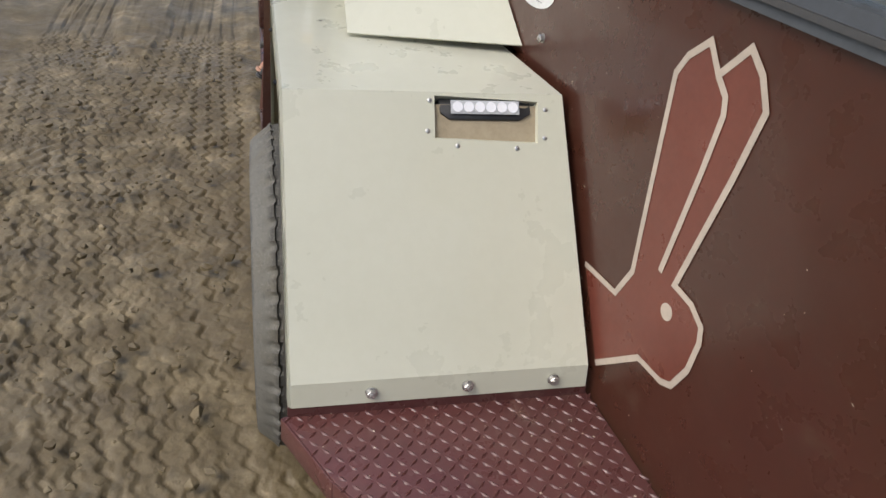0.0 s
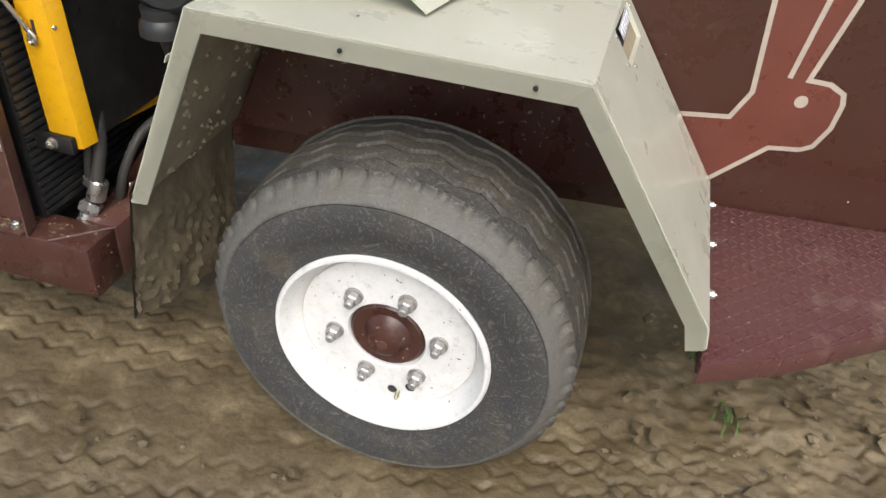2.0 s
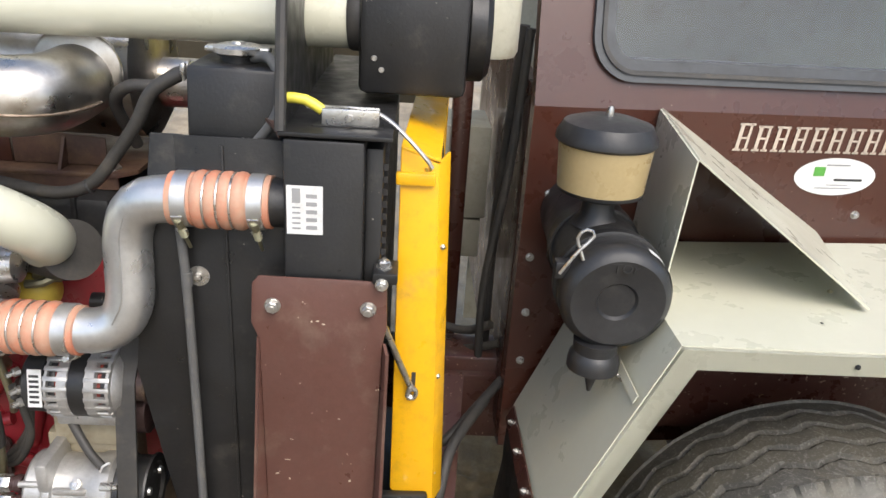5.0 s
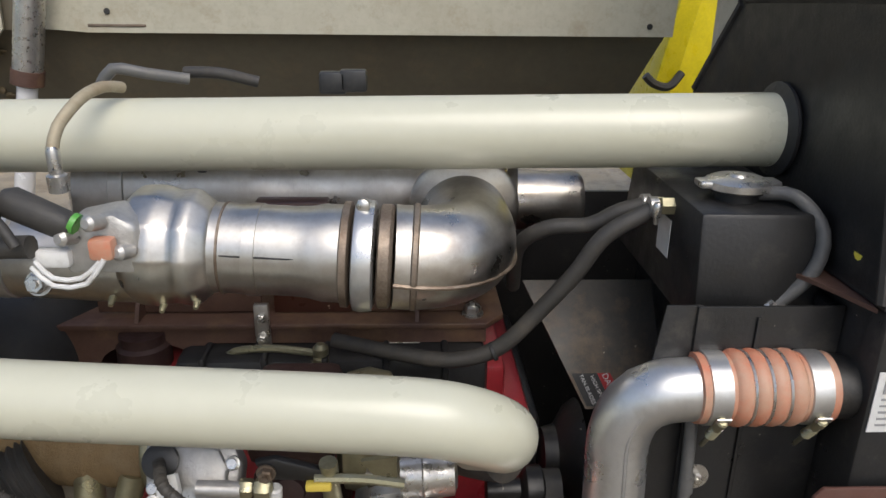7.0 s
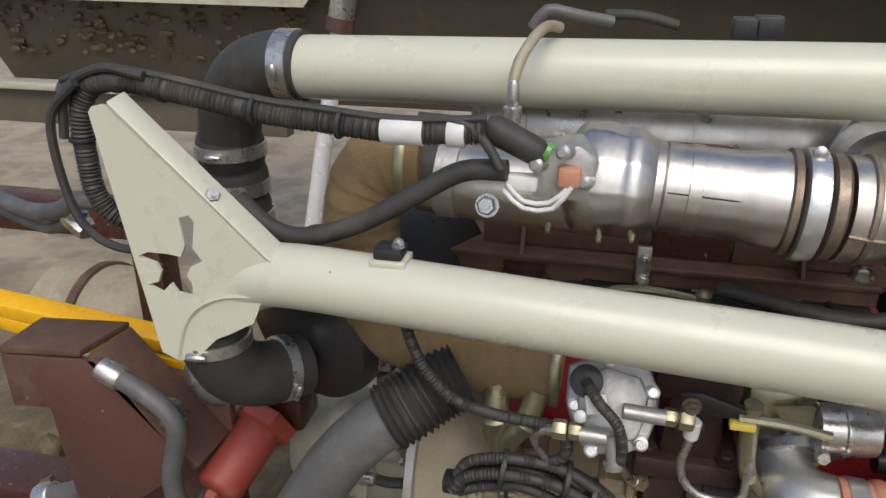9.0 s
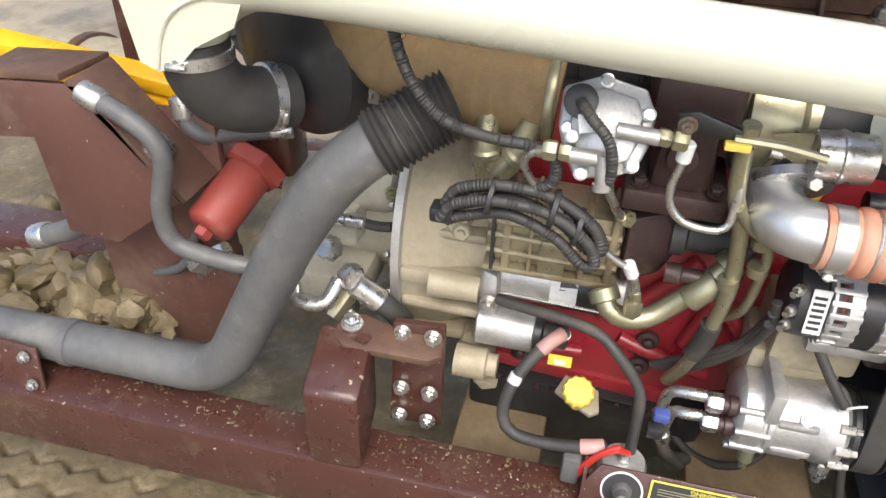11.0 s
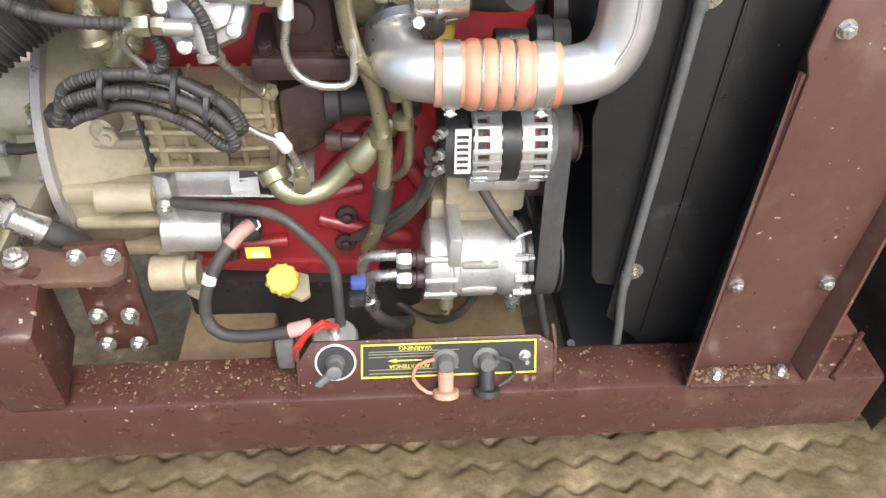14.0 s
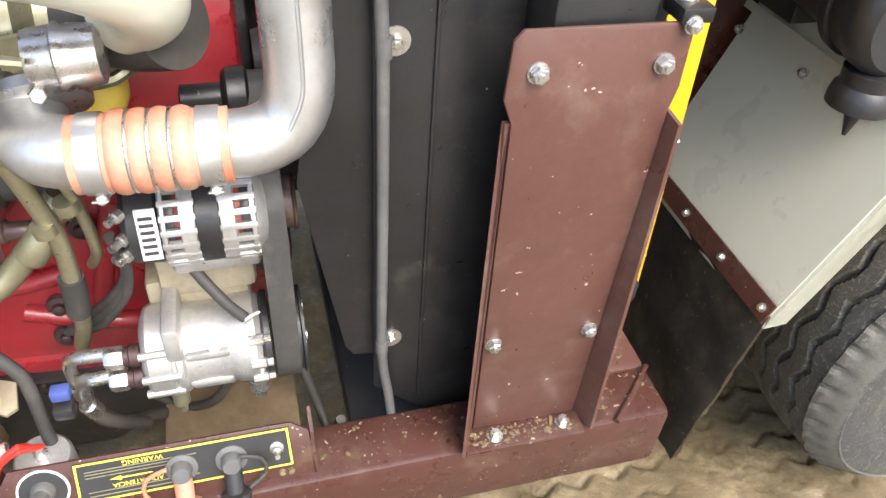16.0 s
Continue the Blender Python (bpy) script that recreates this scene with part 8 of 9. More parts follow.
for k in range(5):
    rib = [[(-1.3035 + 0.0064 * k, cy + (y - cy) * f, cz + (z - cz) * f) for y, z in inner_b] for f in (1.0, 0.985)]
    part("belt_rib", strip_frame(rib[0], rib[1], (0.0038, 0, 0)), BLACK_PLASTIC, belt)

# filler cap
fil = thing("oil_filler", (-1.715, 0.18, 0.47), "yellow oil filler cap on a flanged neck", "filler cap")
ydir = V((-0.03, -0.45, 0.89)).normalized()
fc = V((-1.716, 0.172, 0.515))
part("neck_flange", prism([(-1.755, 0.20, 0.475), (-1.69, 0.165, 0.468), (-1.675, 0.175, 0.47), (-1.68, 0.215, 0.48), (-1.74, 0.235, 0.485)], (0, 0, 0.008), 0.002), TAN_CAST, fil)
part("neck", lathe(fc - ydir * 0.045, ydir, [(0.016, 0), (0.016, 0.04)], 20), YELLOW_CAP, fil)
bm = bmesh.new()
vs = []
u = ydir.orthogonal().normalized()
w = ydir.cross(u)
for h, k in ((0.0, 0.9), (0.004, 1.0), (0.016, 1.0), (0.021, 0.86), (0.0215, 0.3)):
    vs.append([bm.verts.new(fc + ydir * h + (u * math.cos(2 * math.pi * j / 48) + w * math.sin(2 * math.pi * j / 48)) * k * (0.0265 + 0.0015 * math.cos(12 * 2 * math.pi * j / 48))) for j in range(48)])
for a, b in zip(vs, vs[1:]):
    for j in range(48):
        bm.faces.new((a[j], a[(j + 1) % 48], b[(j + 1) % 48], b[j]))
bm.faces.new(vs[0][::-1])
bm.faces.new(vs[-1])
part("cap", bm, YELLOW_CAP, fil, "fluted yellow cap")

# cables
def cable_thing(name, pts, r, label, mat_=None, ribbed=False):
    t = thing(name, pts[0], label, "cable", "engine cables")
    part("cable_jacket", loom(pts, r) if ribbed else tube(pts, r, 10), mat_ or HOSE, t)
    return t


bat = cable_thing("battery_cable", [(-1.752, 0.195, 0.628), (-1.775, 0.17, 0.622), (-1.805, 0.14, 0.595), (-1.828, 0.115, 0.55), (-1.832, 0.10, 0.505), (-1.81, 0.088, 0.482), (-1.756, 0.08, 0.484), (-1.69, 0.075, 0.500), (-1.66, 0.08, 0.505)], 0.0105, "thick black battery cable from starter to rail")
part("pink_boot", tube([(-1.757, 0.19, 0.627), (-1.775, 0.17, 0.622), (-1.788, 0.157, 0.612)], 0.012, 12), make("pink_boot", (0.5, 0.27, 0.24), bump=0.1, dirt=0.2), bat)
part("pink_boot", tube([(-1.70, 0.076, 0.498), (-1.68, 0.077, 0.503), (-1.665, 0.08, 0.505)], 0.0125, 12), bpy.data.materials["pink_boot"], bat)
part("white_tape", tube([(-1.818, 0.128, 0.578), (-1.823, 0.121, 0.565)], 0.0115, 12), LABEL, bat)
cable_thing("starter_cable", [(-1.87, 0.20, 0.668), (-1.82, 0.18, 0.676), (-1.76, 0.165, 0.680), (-1.705, 0.152, 0.675), (-1.668, 0.137, 0.650), (-1.630, 0.123, 0.605), (-1.622, 0.112, 0.560), (-1.620, 0.100, 0.47), (-1.61, 0.12, 0.42)], 0.009, "black insulated starter cable")
for k in range(3):
    cable_thing("alternator_cable", [(-1.478, 0.14, 0.80 - 0.02 * k), (-1.472, 0.15 + 0.01 * k, 0.745), (-1.492, 0.19, 0.655 + 0.01 * k), (-1.545, 0.225, 0.57 + 0.015 * k), (-1.60, 0.25, 0.54)], 0.007, "black cable from alternator to block")
cable_thing("compressor_wire", [(-1.40, 0.16, 0.725), (-1.385, 0.15, 0.70), (-1.36, 0.135, 0.665), (-1.34, 0.13, 0.64)], 0.008, "black compressor clutch wire")
coil = thing("cable_loom_coil", (-1.84, 0.11, 0.88), "folded coil of ribbed black wiring loom with ties", "wiring loom")
for k, off in enumerate(((0, 0, 0), (0.004, 0.014, -0.010), (-0.004, -0.012, -0.018))):
    o = V(off)
    part("loom_loop", loom([V(p) + o for p in ((-1.945, 0.115, 0.895), (-1.925, 0.11, 0.925), (-1.87, 0.105, 0.942), (-1.80, 0.105, 0.935), (-1.745, 0.10, 0.905), (-1.728, 0.10, 0.870), (-1.745, 0.105, 0.862), (-1.785, 0.11, 0.895), (-1.85, 0.115, 0.918), (-1.91, 0.12, 0.902), (-1.94, 0.12, 0.888))], 0.0085), HOSE, coil)
for x, z in ((-1.885, 0.922), (-1.80, 0.918), (-1.765, 0.895)):
    part("tie", lathe((x, 0.108, z), (1, 0, -0.15), [(0.025, 0), (0.027, 0.001), (0.027, 0.007), (0.025, 0.008)], 18), INK, coil)
part("plug_end", box(-1.965, -1.93, 0.10, 0.13, 0.868, 0.892, 0.005), BLACK_PLASTIC, coil)
cable_thing("wiring_loom", [(-2.025, 0.14, 1.15), (-2.012, 0.11, 1.12), (-1.988, 0.10, 1.072), (-1.950, 0.10, 1.030), (-1.891, 0.10, 1.013), (-1.82, 0.098, 1.008), (-1.80, 0.10, 0.985), (-1.805, 0.105, 0.955), (-1.83, 0.11, 0.94)], 0.0085, "ribbed black wiring loom across the engine", None, True)
cable_thing("wiring_loom", [(-1.782, 0.115, 1.07), (-1.765, 0.075, 1.068), (-1.742, 0.068, 1.045), (-1.733, 0.07, 1.012), (-1.735, 0.075, 0.98)], 0.0075, "short ribbed black loom over the pump cover", None, True)
A1 = [(-2.47, 0.14, 1.395), (-2.398, 0.13, 1.415), (-2.328, 0.135, 1.408), (-2.201, 0.14, 1.384), (-2.128, 0.14, 1.377), (-2.029, 0.14, 1.369), (-1.955, 0.14, 1.372), (-1.92, 0.14, 1.375)]
lm = cable_thing("main_wiring_loom", A1, 0.0155, "thick ribbed black wiring loom with white tags", None, True)
part("thin_cable", tube([V(p) + V((0.0, -0.004, 0.016)) for p in A1], 0.005, 8), HOSE, lm)
for x, z in ((-2.045, 1.370), (-1.965, 1.371)):
    part("white_tag", lathe((x, 0.14, z), (1, 0, 0), [(0.0165, 0), (0.0172, 0.001), (0.0172, 0.05 if x < -2 else 0.02), (0.0165, 0.051 if x < -2 else 0.021)], 18), LABEL, lm)
for x, z in ((-2.33, 1.408), (-2.21, 1.386), (-2.10, 1.375)):
    part("tie", lathe((x, 0.139, z), (1, 0, -0.12), [(0.018, 0), (0.019, 0.001), (0.019, 0.005), (0.018, 0.006)], 18), INK, lm)
lm2 = cable_thing("hanging_wiring_loom", [(-2.37, 0.14, 1.412), (-2.42, 0.135, 1.410), (-2.445, 0.13, 1.375), (-2.45, 0.13, 1.31), (-2.445, 0.13, 1.26), (-2.42, 0.14, 1.225), (-2.38, 0.17, 1.21)], 0.015, "thick ribbed black loom hanging behind the bracket", None, True)
part("thin_cable", tube([(-2.43, 0.11, 1.415), (-2.475, 0.11, 1.37), (-2.478, 0.11, 1.29), (-2.46, 0.11, 1.225), (-2.42, 0.12, 1.19), (-2.37, 0.15, 1.18)], 0.006, 8), HOSE, lm2)
part("thin_cable", tube([(-2.34, 0.12, 1.425), (-2.40, 0.12, 1.432), (-2.455, 0.12, 1.40), (-2.47, 0.12, 1.34)], 0.006, 8), HOSE, lm2)
part("tie", lathe((-2.45, 0.13, 1.335), (0, 0, 1), [(0.017, 0), (0.018, 0.001), (0.018, 0.004), (0.017, 0.005)], 16), INK, lm2)
cable_thing("breather_hose", [(-2.26, 0.17, 1.255), (-2.207, 0.155, 1.222), (-2.151, 0.15, 1.219), (-2.080, 0.15, 1.245), (-2.005, 0.15, 1.290), (-1.949, 0.15, 1.322), (-1.895, 0.145, 1.328)], 0.013, "dusty black breather hose over the exhaust")
cable_thing("sensor_cable", [(-2.0, 0.14, 1.388), (-1.95, 0.135, 1.385), (-1.92, 0.13, 1.365), (-1.90, 0.125, 1.335)], 0.006, "thin black sensor cable")
cable_thing("dosing_cable", [(-1.80, 0.45, 1.475), (-1.75, 0.44, 1.475), (-1.70, 0.45, 1.462)], 0.008, "black harness clipped behind the pipe")
cable_thing("dosing_cable", [(-1.90, 0.40, 1.46), (-1.88, 0.40, 1.485), (-1.84, 0.41, 1.478), (-1.79, 0.43, 1.468)], 0.008, "dusty harness clipped behind the pipe", GREY_HOSE)
for p in ((-1.60, 0.50, 1.455), (-1.57, 0.50, 1.458)):
    whole("harness_plug", box(p[0] - 0.02, p[0] + 0.02, p[1] - 0.012, p[1] + 0.012, p[2] - 0.016, p[2] + 0.016, 0.004), BLACK_PLASTIC, p, "small black harness plug on the canister", "plug")
ln = thing("fuel_banjo_line", (-1.55, 0.33, 1.05), "olive steel fuel lines with banjo fitting", "fuel line", shift=(-0.053, 0.064, -0.005))
part("line", tube([(-1.73, 0.33, 1.045), (-1.70, 0.32, 1.075), (-1.64, 0.31, 1.085), (-1.575, 0.30, 1.082)], 0.006, 8), OLIVE, ln)
part("line", tube([(-1.66, 0.32, 1.03), (-1.64, 0.31, 1.055), (-1.60, 0.305, 1.062), (-1.575, 0.30, 1.064)], 0.006, 8), OLIVE, ln)
part("banjo", lathe((-1.568, 0.30, 1.035), (0, 0, 1), [(0.011, 0), (0.011, 0.022), (0.009, 0.024), (0.012, 0.028), (0.012, 0.04), (0.009, 0.042), (0.012, 0.046), (0.012, 0.056), (0.006, 0.062)], 14), OLIVE, ln)
part("silver_strip", box(-1.58, -1.42, 0.345, 0.36, 1.062, 1.076, 0.002), STEEL, ln)

# red oil filter and grey suction hose
rf = thing("hydraulic_filter", (-2.35, 0.22, 0.7), "dusty red hydraulic filter with hex end", "filter")
ra, rb = V((-2.362, 0.165, 0.735)), V((-2.318, 0.30, 0.803))
rd = (rb - ra).normalized()
part("can", lathe(ra, rd, [(0.028, 0), (0.038, 0.005), (0.041, 0.011), (0.041, 0.12), (0.039, 0.125)], 40), RED_FILTER, rf)
part("hex_end", hexagon(ra, -rd, 0.028, 0.016), RED_FILTER, rf)
part("head", lathe(ra + rd * 0.122, rd, [(0.05, 0), (0.056, 0.004), (0.056, 0.03), (0.05, 0.034)], 6), RED_FILTER, rf)
part("head_block", box(-2.36, -2.26, 0.30, 0.38, 0.77, 0.88, 0.01), BROWN, rf)
gh = thing("suction_hose", (-2.3, 0.1, 0.41), "large dusty grey suction hose with ribbed cuff", "hose")
gl = [(-1.975, 0.175, 1.0), (-2.02, 0.145, 0.975), (-2.07, 0.12, 0.945), (-2.12, 0.105, 0.89), (-2.175, 0.097, 0.80), (-2.225, 0.093, 0.70), (-2.275, 0.092, 0.60), (-2.315, 0.092, 0.525), (-2.37, 0.095, 0.478), (-2.44, 0.098, 0.467), (-2.55, 0.10, 0.465), (-2.70, 0.10, 0.465), (-2.95, 0.10, 0.463)]
part("hose_tube", tube(gl, 0.0415, 30), GREY_HOSE, gh)
cuff = smooth_path([(-1.955, 0.185, 1.01), (-1.985, 0.168, 0.997), (-2.02, 0.146, 0.977), (-2.05, 0.13, 0.96)], 0.0016)
part("ribbed_cuff", sweep(cuff, lambda s: 0.0475 + 0.003 * math.cos(2 * math.pi * s / 0.0095), 32), HOSE, gh, "ribbed black rubber cuff")
part("band", lathe((-2.66, 0.10, 0.465), (1, 0, 0), [(0.0425, 0), (0.045, 0.002), (0.045, 0.02), (0.0425, 0.022)], 30), GREY_HOSE, gh)
hb = thing("hose_bracket", (-2.72, 0.05, 0.41), "brown bolted bracket holding the suction hose", "bracket")
part("plate", prism([(-2.80, 0.02, 0.412), (-2.665, 0.02, 0.412), (-2.68, 0.045, 0.49), (-2.80, 0.045, 0.50)], (0, 0.006, 0), 0.001), BROWN_DIRTY, hb)
bolt(hb, (-2.70, 0.036, 0.475), (0, -1, 0.3), 0.016)
bolt(hb, (-2.685, 0.018, 0.425), (0, -1, 0.3), 0.016)
# rear plates, bars and hoses
rp = thing("rear_gusset", (-2.55, 0.2, 0.7), "dusty brown steel gusset plate at the frame rear", "gusset", shift=(0, 0, -0.045))
part("face_plate", prism([(-2.70, 0.15, 1.010), (-2.513, 0.15, 1.022), (-2.465, 0.15, 0.945), (-2.390, 0.15, 0.837), (-2.526, 0.15, 0.731), (-2.62, 0.15, 0.738), (-2.63, 0.15, 0.918), (-2.70, 0.15, 0.91)], (0, 0.012, 0), 0.002), DUSTY_LIT_BROWN, rp)
part("top_flange", prism([(-2.70, 0.15, 1.012), (-2.55, 0.15, 1.024), (-2.53, 0.25, 1.024), (-2.70, 0.25, 1.012)], (0, 0, 0.012), 0.002), RUST_PLATE, rp)
part("slant_flange", prism([(-2.545, 0.15, 1.022), (-2.385, 0.15, 0.835), (-2.375, 0.24, 0.84), (-2.53, 0.24, 1.026)], (0.01, 0, 0.008), 0.002), RUST_PLATE, rp)
part("inner_plate", box(-2.64, -2.36, 0.24, 0.26, 0.42, 0.95, 0.004), DUSTY_LIT_BROWN, rp)
part("rear_beam", box(-3.2, -2.45, 0.30, 0.42, 0.42, 0.56, 0.01), BROWN_DIRTY, rp)
part("upright", box(-2.62, -2.56, 0.40, 0.46, 0.42, 1.2, 0.006), BROWN_DIRTY, rp)
part("cross_tube", box(-3.3, -2.58, 0.42, 0.48, 1.10, 1.17, 0.006), BROWN_DIRTY, rp)
yb = thing("yellow_guard_rail", (-2.7, 0.3, 0.87), "yellow-painted folded guard rail", "guard rail")
part("upper_bar", prism([(-3.2, 0.30, 1.0), (-2.43, 0.30, 0.918), (-2.43, 0.30, 0.892), (-3.2, 0.30, 0.97)], (0, 0.035, 0.012), 0.003), YELLOW, yb)
part("lower_bar", prism([(-3.0, 0.30, 0.955), (-2.43, 0.30, 0.88), (-2.43, 0.30, 0.845), (-3.0, 0.30, 0.93)], (0, 0.03, 0.006), 0.003), YELLOW, yb)
rollt = thing("air_tank", (-3.2, 1.1, 0.3), "dusty tan cylindrical tank with strap", "tank", shift=(0, 0, -0.09))
part("shell", lathe((-3.55, 1.15, 0.50), (1, -0.05, 0), [(0.05, 0), (0.15, 0.03), (0.19, 0.08), (0.19, 0.42), (0.15, 0.47), (0.05, 0.5)], 40), TAN_CAST, rollt)
part("strap", lathe((-3.33, 1.139, 0.50), (1, -0.05, 0), [(0.191, 0), (0.2, 0.002), (0.2, 0.03), (0.191, 0.032)], 40), RUST_PLATE, rollt)
for pts, r in (([(-2.50, 0.13, 0.98), (-2.43, 0.12, 0.955), (-2.386, 0.115, 0.925), (-2.378, 0.115, 0.885), (-2.40, 0.115, 0.80), (-2.392, 0.12, 0.735), (-2.335, 0.125, 0.712), (-2.27, 0.14, 0.695), (-2.2, 0.18, 0.68)], 0.0155), ([(-2.42, 0.25, 0.93), (-2.41, 0.24, 0.895), (-2.385, 0.24, 0.87), (-2.34, 0.28, 0.86), (-2.26, 0.32, 0.86)], 0.015), ([(-2.75, 0.20, 0.62), (-2.66, 0.19, 0.66), (-2.58, 0.18, 0.72), (-2.50, 0.18, 0.80), (-2.42, 0.18, 0.88)], 0.02), ([(-2.62, 0.30, 0.50), (-2.55, 0.25, 0.54), (-2.46, 0.22, 0.60), (-2.42, 0.22, 0.68), (-2.38, 0.2, 0.74)], 0.009), ([(-2.7, 0.38, 0.46), (-2.58, 0.30, 0.47), (-2.47, 0.26, 0.53), (-2.42, 0.24, 0.60)], 0.012), ([(-2.90, 0.34, 1.19), (-2.70, 0.26, 1.175), (-2.58, 0.2, 1.20), (-2.50, 0.17, 1.235), (-2.42, 0.17, 1.22)], 0.014), ([(-2.90, 0.36, 1.15), (-2.70, 0.28, 1.14), (-2.60, 0.22, 1.165), (-2.52, 0.18, 1.21)], 0.010)):
    h = thing("hydraulic_line", pts[0], "dusty black hydraulic hose at the frame rear", "hose", "rear hydraulic hoses")
    part("hose_tube", tube(pts, r, 12), GREY_HOSE, h)
    for a, b in ((pts[0], pts[1]), (pts[-1], pts[-2])):
        part("crimp", lathe(a, V(b) - V(a), [(r * 1.05, 0), (r * 1.25, 0.003), (r * 1.25, 0.035), (r * 1.05, 0.04)], 12), STEEL, h)
for p, d in (((-2.44, 0.22, 0.60), (0.7, 0, 0.7)), ((-2.40, 0.21, 0.63), (0.7, 0.1, 0.6)), ((-2.275, 0.14, 0.697), (1, 0.2, -0.1)), ((-2.56, 0.2, 1.2), (0.8, -0.3, -0.4))):
    whole("hose_fitting", hexagon(p, d, 0.03, 0.05), STEEL, p, "zinc hose fitting at the frame rear", "fitting", group="rear fittings")
bm = bmesh.new()
rnd = random.Random(9)
for k in range(260):
    p = V((rnd.gauss(-2.72, 0.13), rnd.gauss(0.30, 0.07), 0.42 + abs(rnd.gauss(0, 0.03))))
    r = rnd.choice((0.008, 0.012, 0.016, 0.03, 0.045))
    m = Matrix.Translation(p) @ Matrix.Rotation(rnd.uniform(0, 6), 4, (rnd.random(), rnd.random(), rnd.random() + 0.1)) @ Matrix.Diagonal((r * rnd.uniform(0.8, 1.6), r, r * 0.7, 1))
    bmesh.ops.create_icosphere(bm, subdivisions=2, radius=1.0, matrix=m)
for v in bm.verts:
    v.co += noise.noise_vector(v.co * 45) * 0.011 + noise.noise_vector(v.co * 110) * 0.005
whole("mud_heap", bm, MUD, (-2.72, 0.3, 0.42), "heap of dried mud clods on the frame", "mud", "stuff")

# ---- control panel on the rail ----
pan = thing("battery_disconnect_panel", (-1.48, 0.03, 0.41), "brown bent panel with switch, jump sockets and warning decal", "control panel")
pn = V((0, -0.93, 0.37)).normalized()


def on_panel(x, s, out=0.0):
    """A point of the panel: s metres up its slope."""
    return V((x, 0.016, 0.412)) + V((0, 0.37, 0.93)).normalized() * s + pn * out


part("face", prism([on_panel(-1.69, 0), on_panel(-1.685, 0.06), on_panel(-1.665, 0.092), on_panel(-1.30, 0.092), on_panel(-1.275, 0.075), on_panel(-1.268, 0)], pn * -0.005, 0.0012), BROWN_DIRTY, pan)
for x in (-1.69, -1.268):
    part("end_cheek", prism([on_panel(x, 0), on_panel(x, 0.07), on_panel(x, 0.085) + V((0, 0.03, 0)), on_panel(x, 0) + V((0, 0.07, 0))], (0.005 if x < -1.5 else -0.005, 0, 0)), BROWN_DIRTY, pan)
dec = part("warning_decal", prism([on_panel(-1.590, 0.022, 0.0006), on_panel(-1.588, 0.087, 0.0006), on_panel(-1.302, 0.087, 0.0006), on_panel(-1.300, 0.022, 0.0006)], pn * 0.0005), INK, pan, "black warning decal with yellow border and text")
bd = [on_panel(-1.587, 0.025), on_panel(-1.585, 0.084), on_panel(-1.305, 0.084), on_panel(-1.303, 0.025)]
part("decal_border", ribbon(bd, 0.003, pn, 0.0016, True), YELLOW_LABEL, dec)


def panel_text(x, s):
    """Upside-down lettering, as the decal is mounted."""
    ex, ez = V((-1, 0, 0)), pn
    m = Matrix((ex, ez.cross(ex), ez)).transposed().to_4x4()
    m.translation = on_panel(x, s, 0.0015)
    return m


words("lettering", "WARNING", 0.011, panel_text(-1.50, 0.077), YELLOW_LABEL, dec, 0.0002)
words("lettering", "ADVERTENCIA", 0.010, panel_text(-1.51, 0.044), YELLOW_LABEL, dec, 0.0002)
for k in range(5):
    s = (0.0705, 0.066, 0.061, 0.0375, 0.031)[k]
    part("text_bar", prism([on_panel(-1.575, s, 0.0013), on_panel(-1.575, s + 0.0016, 0.0013), on_panel(-1.43 - 0.012 * (k % 3), s + 0.0016, 0.0013), on_panel(-1.43 - 0.012 * (k % 3), s, 0.0013)], pn * 0.0003), OLIVE, dec)
part("arrow", prism([on_panel(-1.545, 0.0545, 0.0013), on_panel(-1.53, 0.058, 0.0013), on_panel(-1.53, 0.0555, 0.0013), on_panel(-1.49, 0.0555, 0.0013), on_panel(-1.49, 0.0535, 0.0013), on_panel(-1.53, 0.0535, 0.0013), on_panel(-1.53, 0.051, 0.0013)], pn * 0.0003), YELLOW_LABEL, dec)
kn = on_panel(-1.628, 0.055)
dial = part("switch_plate", lathe(kn, pn, [(0.033, 0), (0.033, 0.0015)], 36), LABEL, pan, "round black and white switch plate")
part("switch_face", lathe(kn + pn * 0.0016, pn, [(0.030, 0), (0.030, 0.0006)], 36), INK, dial)
part("switch_shaft", lathe(kn + pn * 0.002, pn, [(0.016, 0), (0.014, 0.012), (0.012, 0.014), (0.012, 0.034), (0.008, 0.036)], 20), GREY_HOSE, dial)
part("switch_lever", prism([kn + pn * 0.016 + V((-0.008, 0, 0)), kn + pn * 0.016 + V((0.008, 0, 0)), kn + pn * 0.018 + V((-0.022, -0.012, -0.026)), kn + pn * 0.018 + V((-0.034, -0.012, -0.02))], pn * 0.012, 0.003), GREY_HOSE, dial)
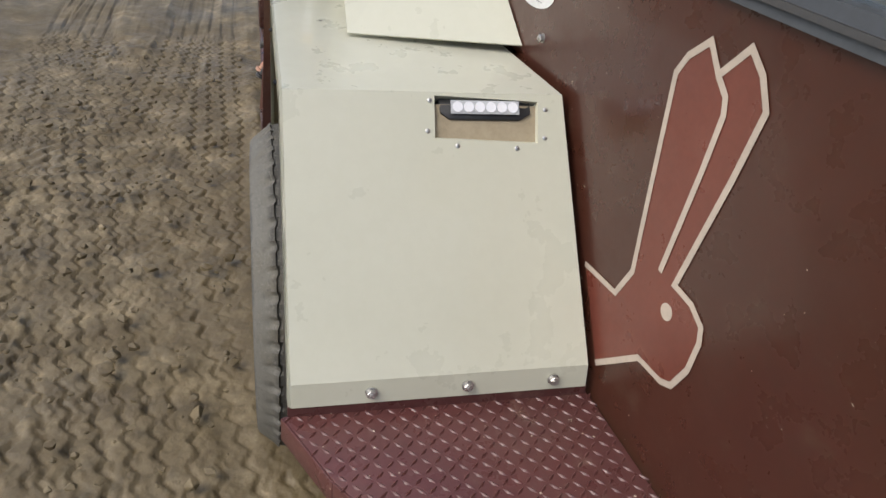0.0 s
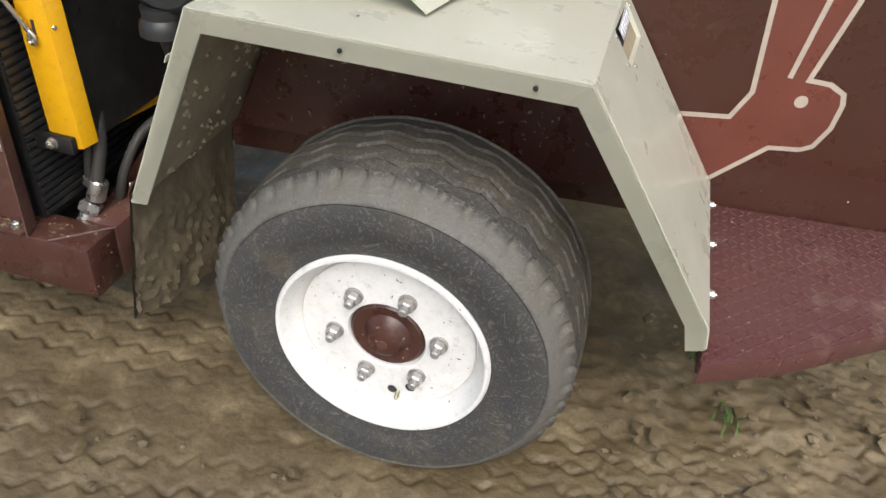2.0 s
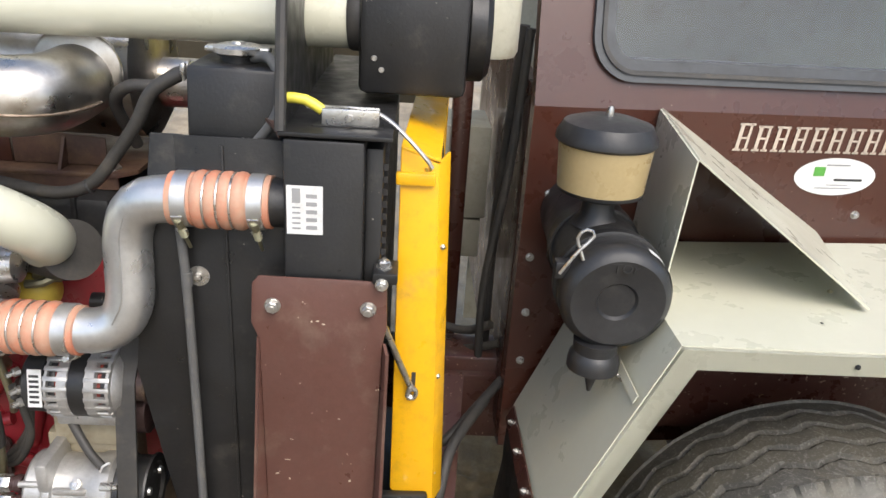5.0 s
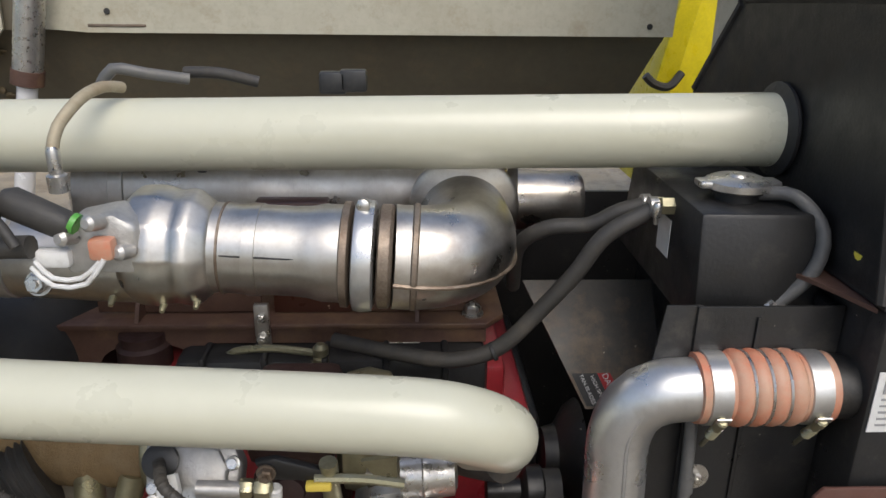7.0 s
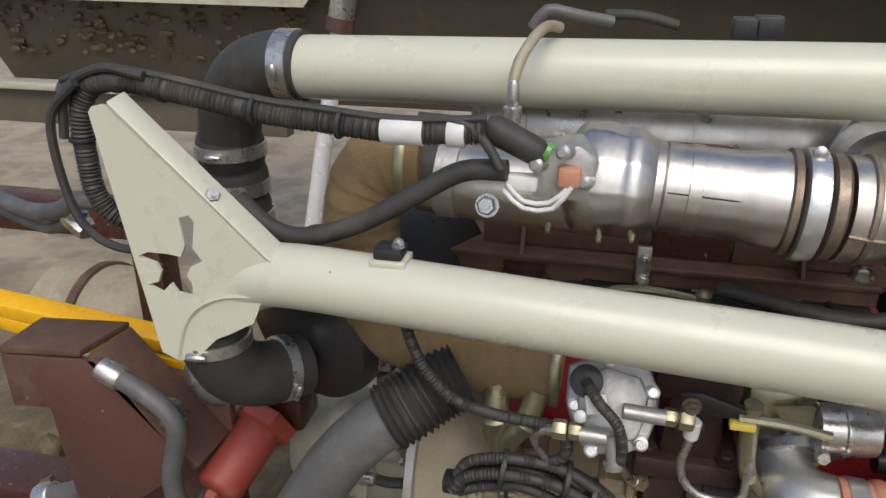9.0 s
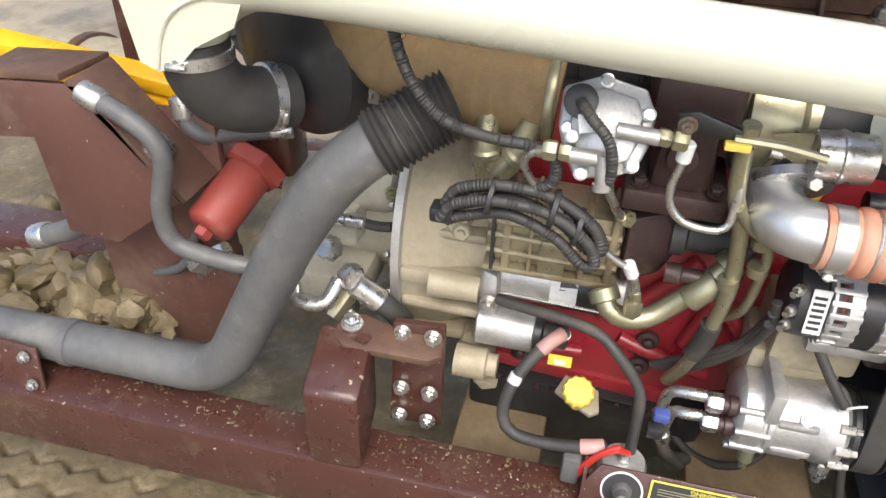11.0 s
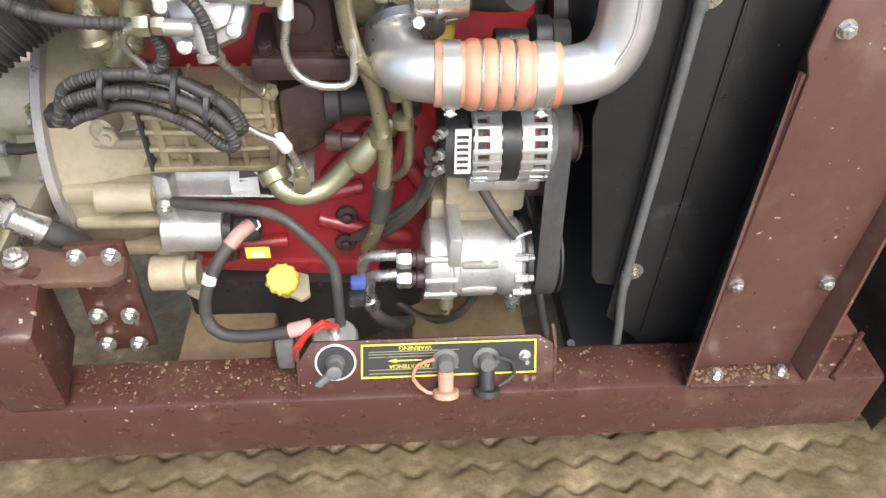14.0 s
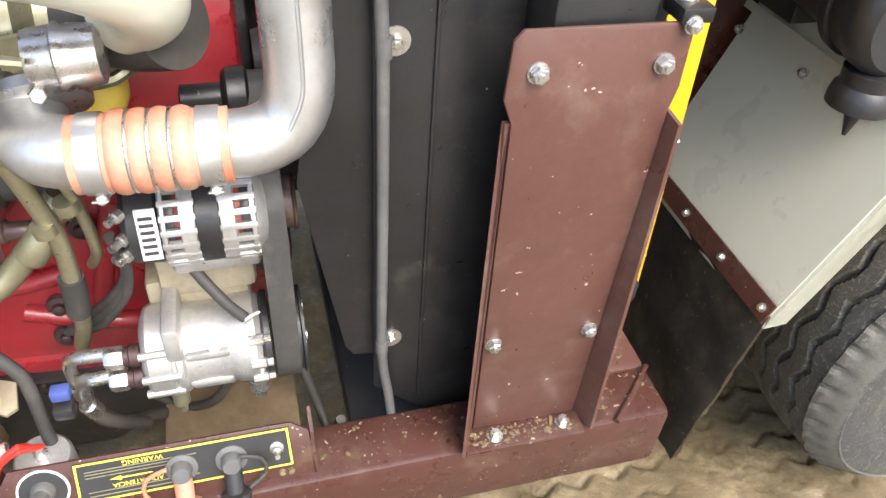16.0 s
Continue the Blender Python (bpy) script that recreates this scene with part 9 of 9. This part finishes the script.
for x, mt, name in ((-1.452, ORANGE, "orange rubber cap"), (-1.385, BLACK_PLASTIC, "black rubber cap")):
    p = on_panel(x, 0.052)
    so = part("jump_socket", lathe(p, pn, [(0.022, 0), (0.022, 0.004), (0.015, 0.006), (0.013, 0.022), (0.011, 0.024)], 24), GREY_HOSE, pan, "jump-start socket")
    part("socket_cap", lathe(p + V((0, -0.014, -0.006)), V((0, -0.55, -0.83)), [(0.012, 0), (0.013, 0.01), (0.0125, 0.034), (0.021, 0.036), (0.021, 0.046), (0.017, 0.048)], 24), mt, so, name)
    part("cap_strap", tube([p + V((-0.018, -0.008, 0.012)), p + V((-0.045, -0.012, 0.004)), p + V((-0.052, -0.02, -0.022)), p + V((-0.03, -0.032, -0.042)), p + V((-0.005, -0.034, -0.042))] if x < -1.4 else [p + V((0.012, -0.01, 0.014)), p + V((0.04, -0.012, 0.005)), p + V((0.045, -0.02, -0.02)), p + V((0.02, -0.03, -0.035))], 0.0032, 8), mt if x < -1.4 else HOSE, so)
tg = on_panel(-1.322, 0.056)
part("toggle_switch", lathe(tg, pn, [(0.010, 0), (0.010, 0.003), (0.006, 0.004), (0.006, 0.012), (0.003, 0.013), (0.004, 0.026)], 12), STEEL, pan)
for x in (-1.318, -1.306):
    part("mud_dab", lathe(on_panel(x, 0.012), pn, [(0.006, 0), (0.004, 0.004)], 8), MUD, pan)
rel = thing("battery_relay", (-1.63, 0.09, 0.42), "round silver battery relay behind the panel", "relay")
part("body", lathe((-1.632, 0.085, 0.425), (0.05, -0.1, 1), [(0.034, 0), (0.038, 0.004), (0.038, 0.05), (0.034, 0.056), (0.018, 0.058)], 32), CAST_ALU, rel)
part("stud", lathe((-1.63, 0.078, 0.482), (0.05, -0.1, 1), [(0.010, 0), (0.010, 0.008), (0.006, 0.009), (0.006, 0.022)], 8), STEEL, rel)
for k in range(2):
    part("red_wire", tube([(-1.625 - 0.01 * k, 0.08, 0.50), (-1.645, 0.065, 0.520 + 0.008 * k), (-1.672, 0.06, 0.505), (-1.69 - 0.006 * k, 0.06, 0.465), (-1.70, 0.065, 0.435)], 0.005, 8), RED_WIRE, rel)
whole("blue_connector", box(-1.725, -1.695, 0.055, 0.085, 0.425, 0.485, 0.006), GREY_HOSE, (-1.71, 0.07, 0.42), "dusty blue-grey connector plug by the panel", "plug")
whole("loose_plug", box(-1.60, -1.575, 0.10, 0.12, 0.56, 0.578, 0.004), BLUE_PLUG, (-1.588, 0.11, 0.56), "small blue plug on the cable", "plug")
whole("black_clip", box(-1.605, -1.578, 0.098, 0.122, 0.522, 0.545, 0.005), BLACK_PLASTIC, (-1.59, 0.11, 0.52), "black hose clip beside the compressor", "clip")
cable_thing("ground_cable", [(-1.55, 0.3, 0.35), (-1.48, 0.25, 0.33), (-1.42, 0.22, 0.36), (-1.38, 0.22, 0.42), (-1.36, 0.25, 0.46)], 0.008, "black cable under the compressor")
cable_thing("sump_cable", [(-1.27, 0.2, 0.45), (-1.25, 0.18, 0.36), (-1.235, 0.14, 0.33), (-1.22, 0.11, 0.40)], 0.008, "black cable hanging by the radiator")
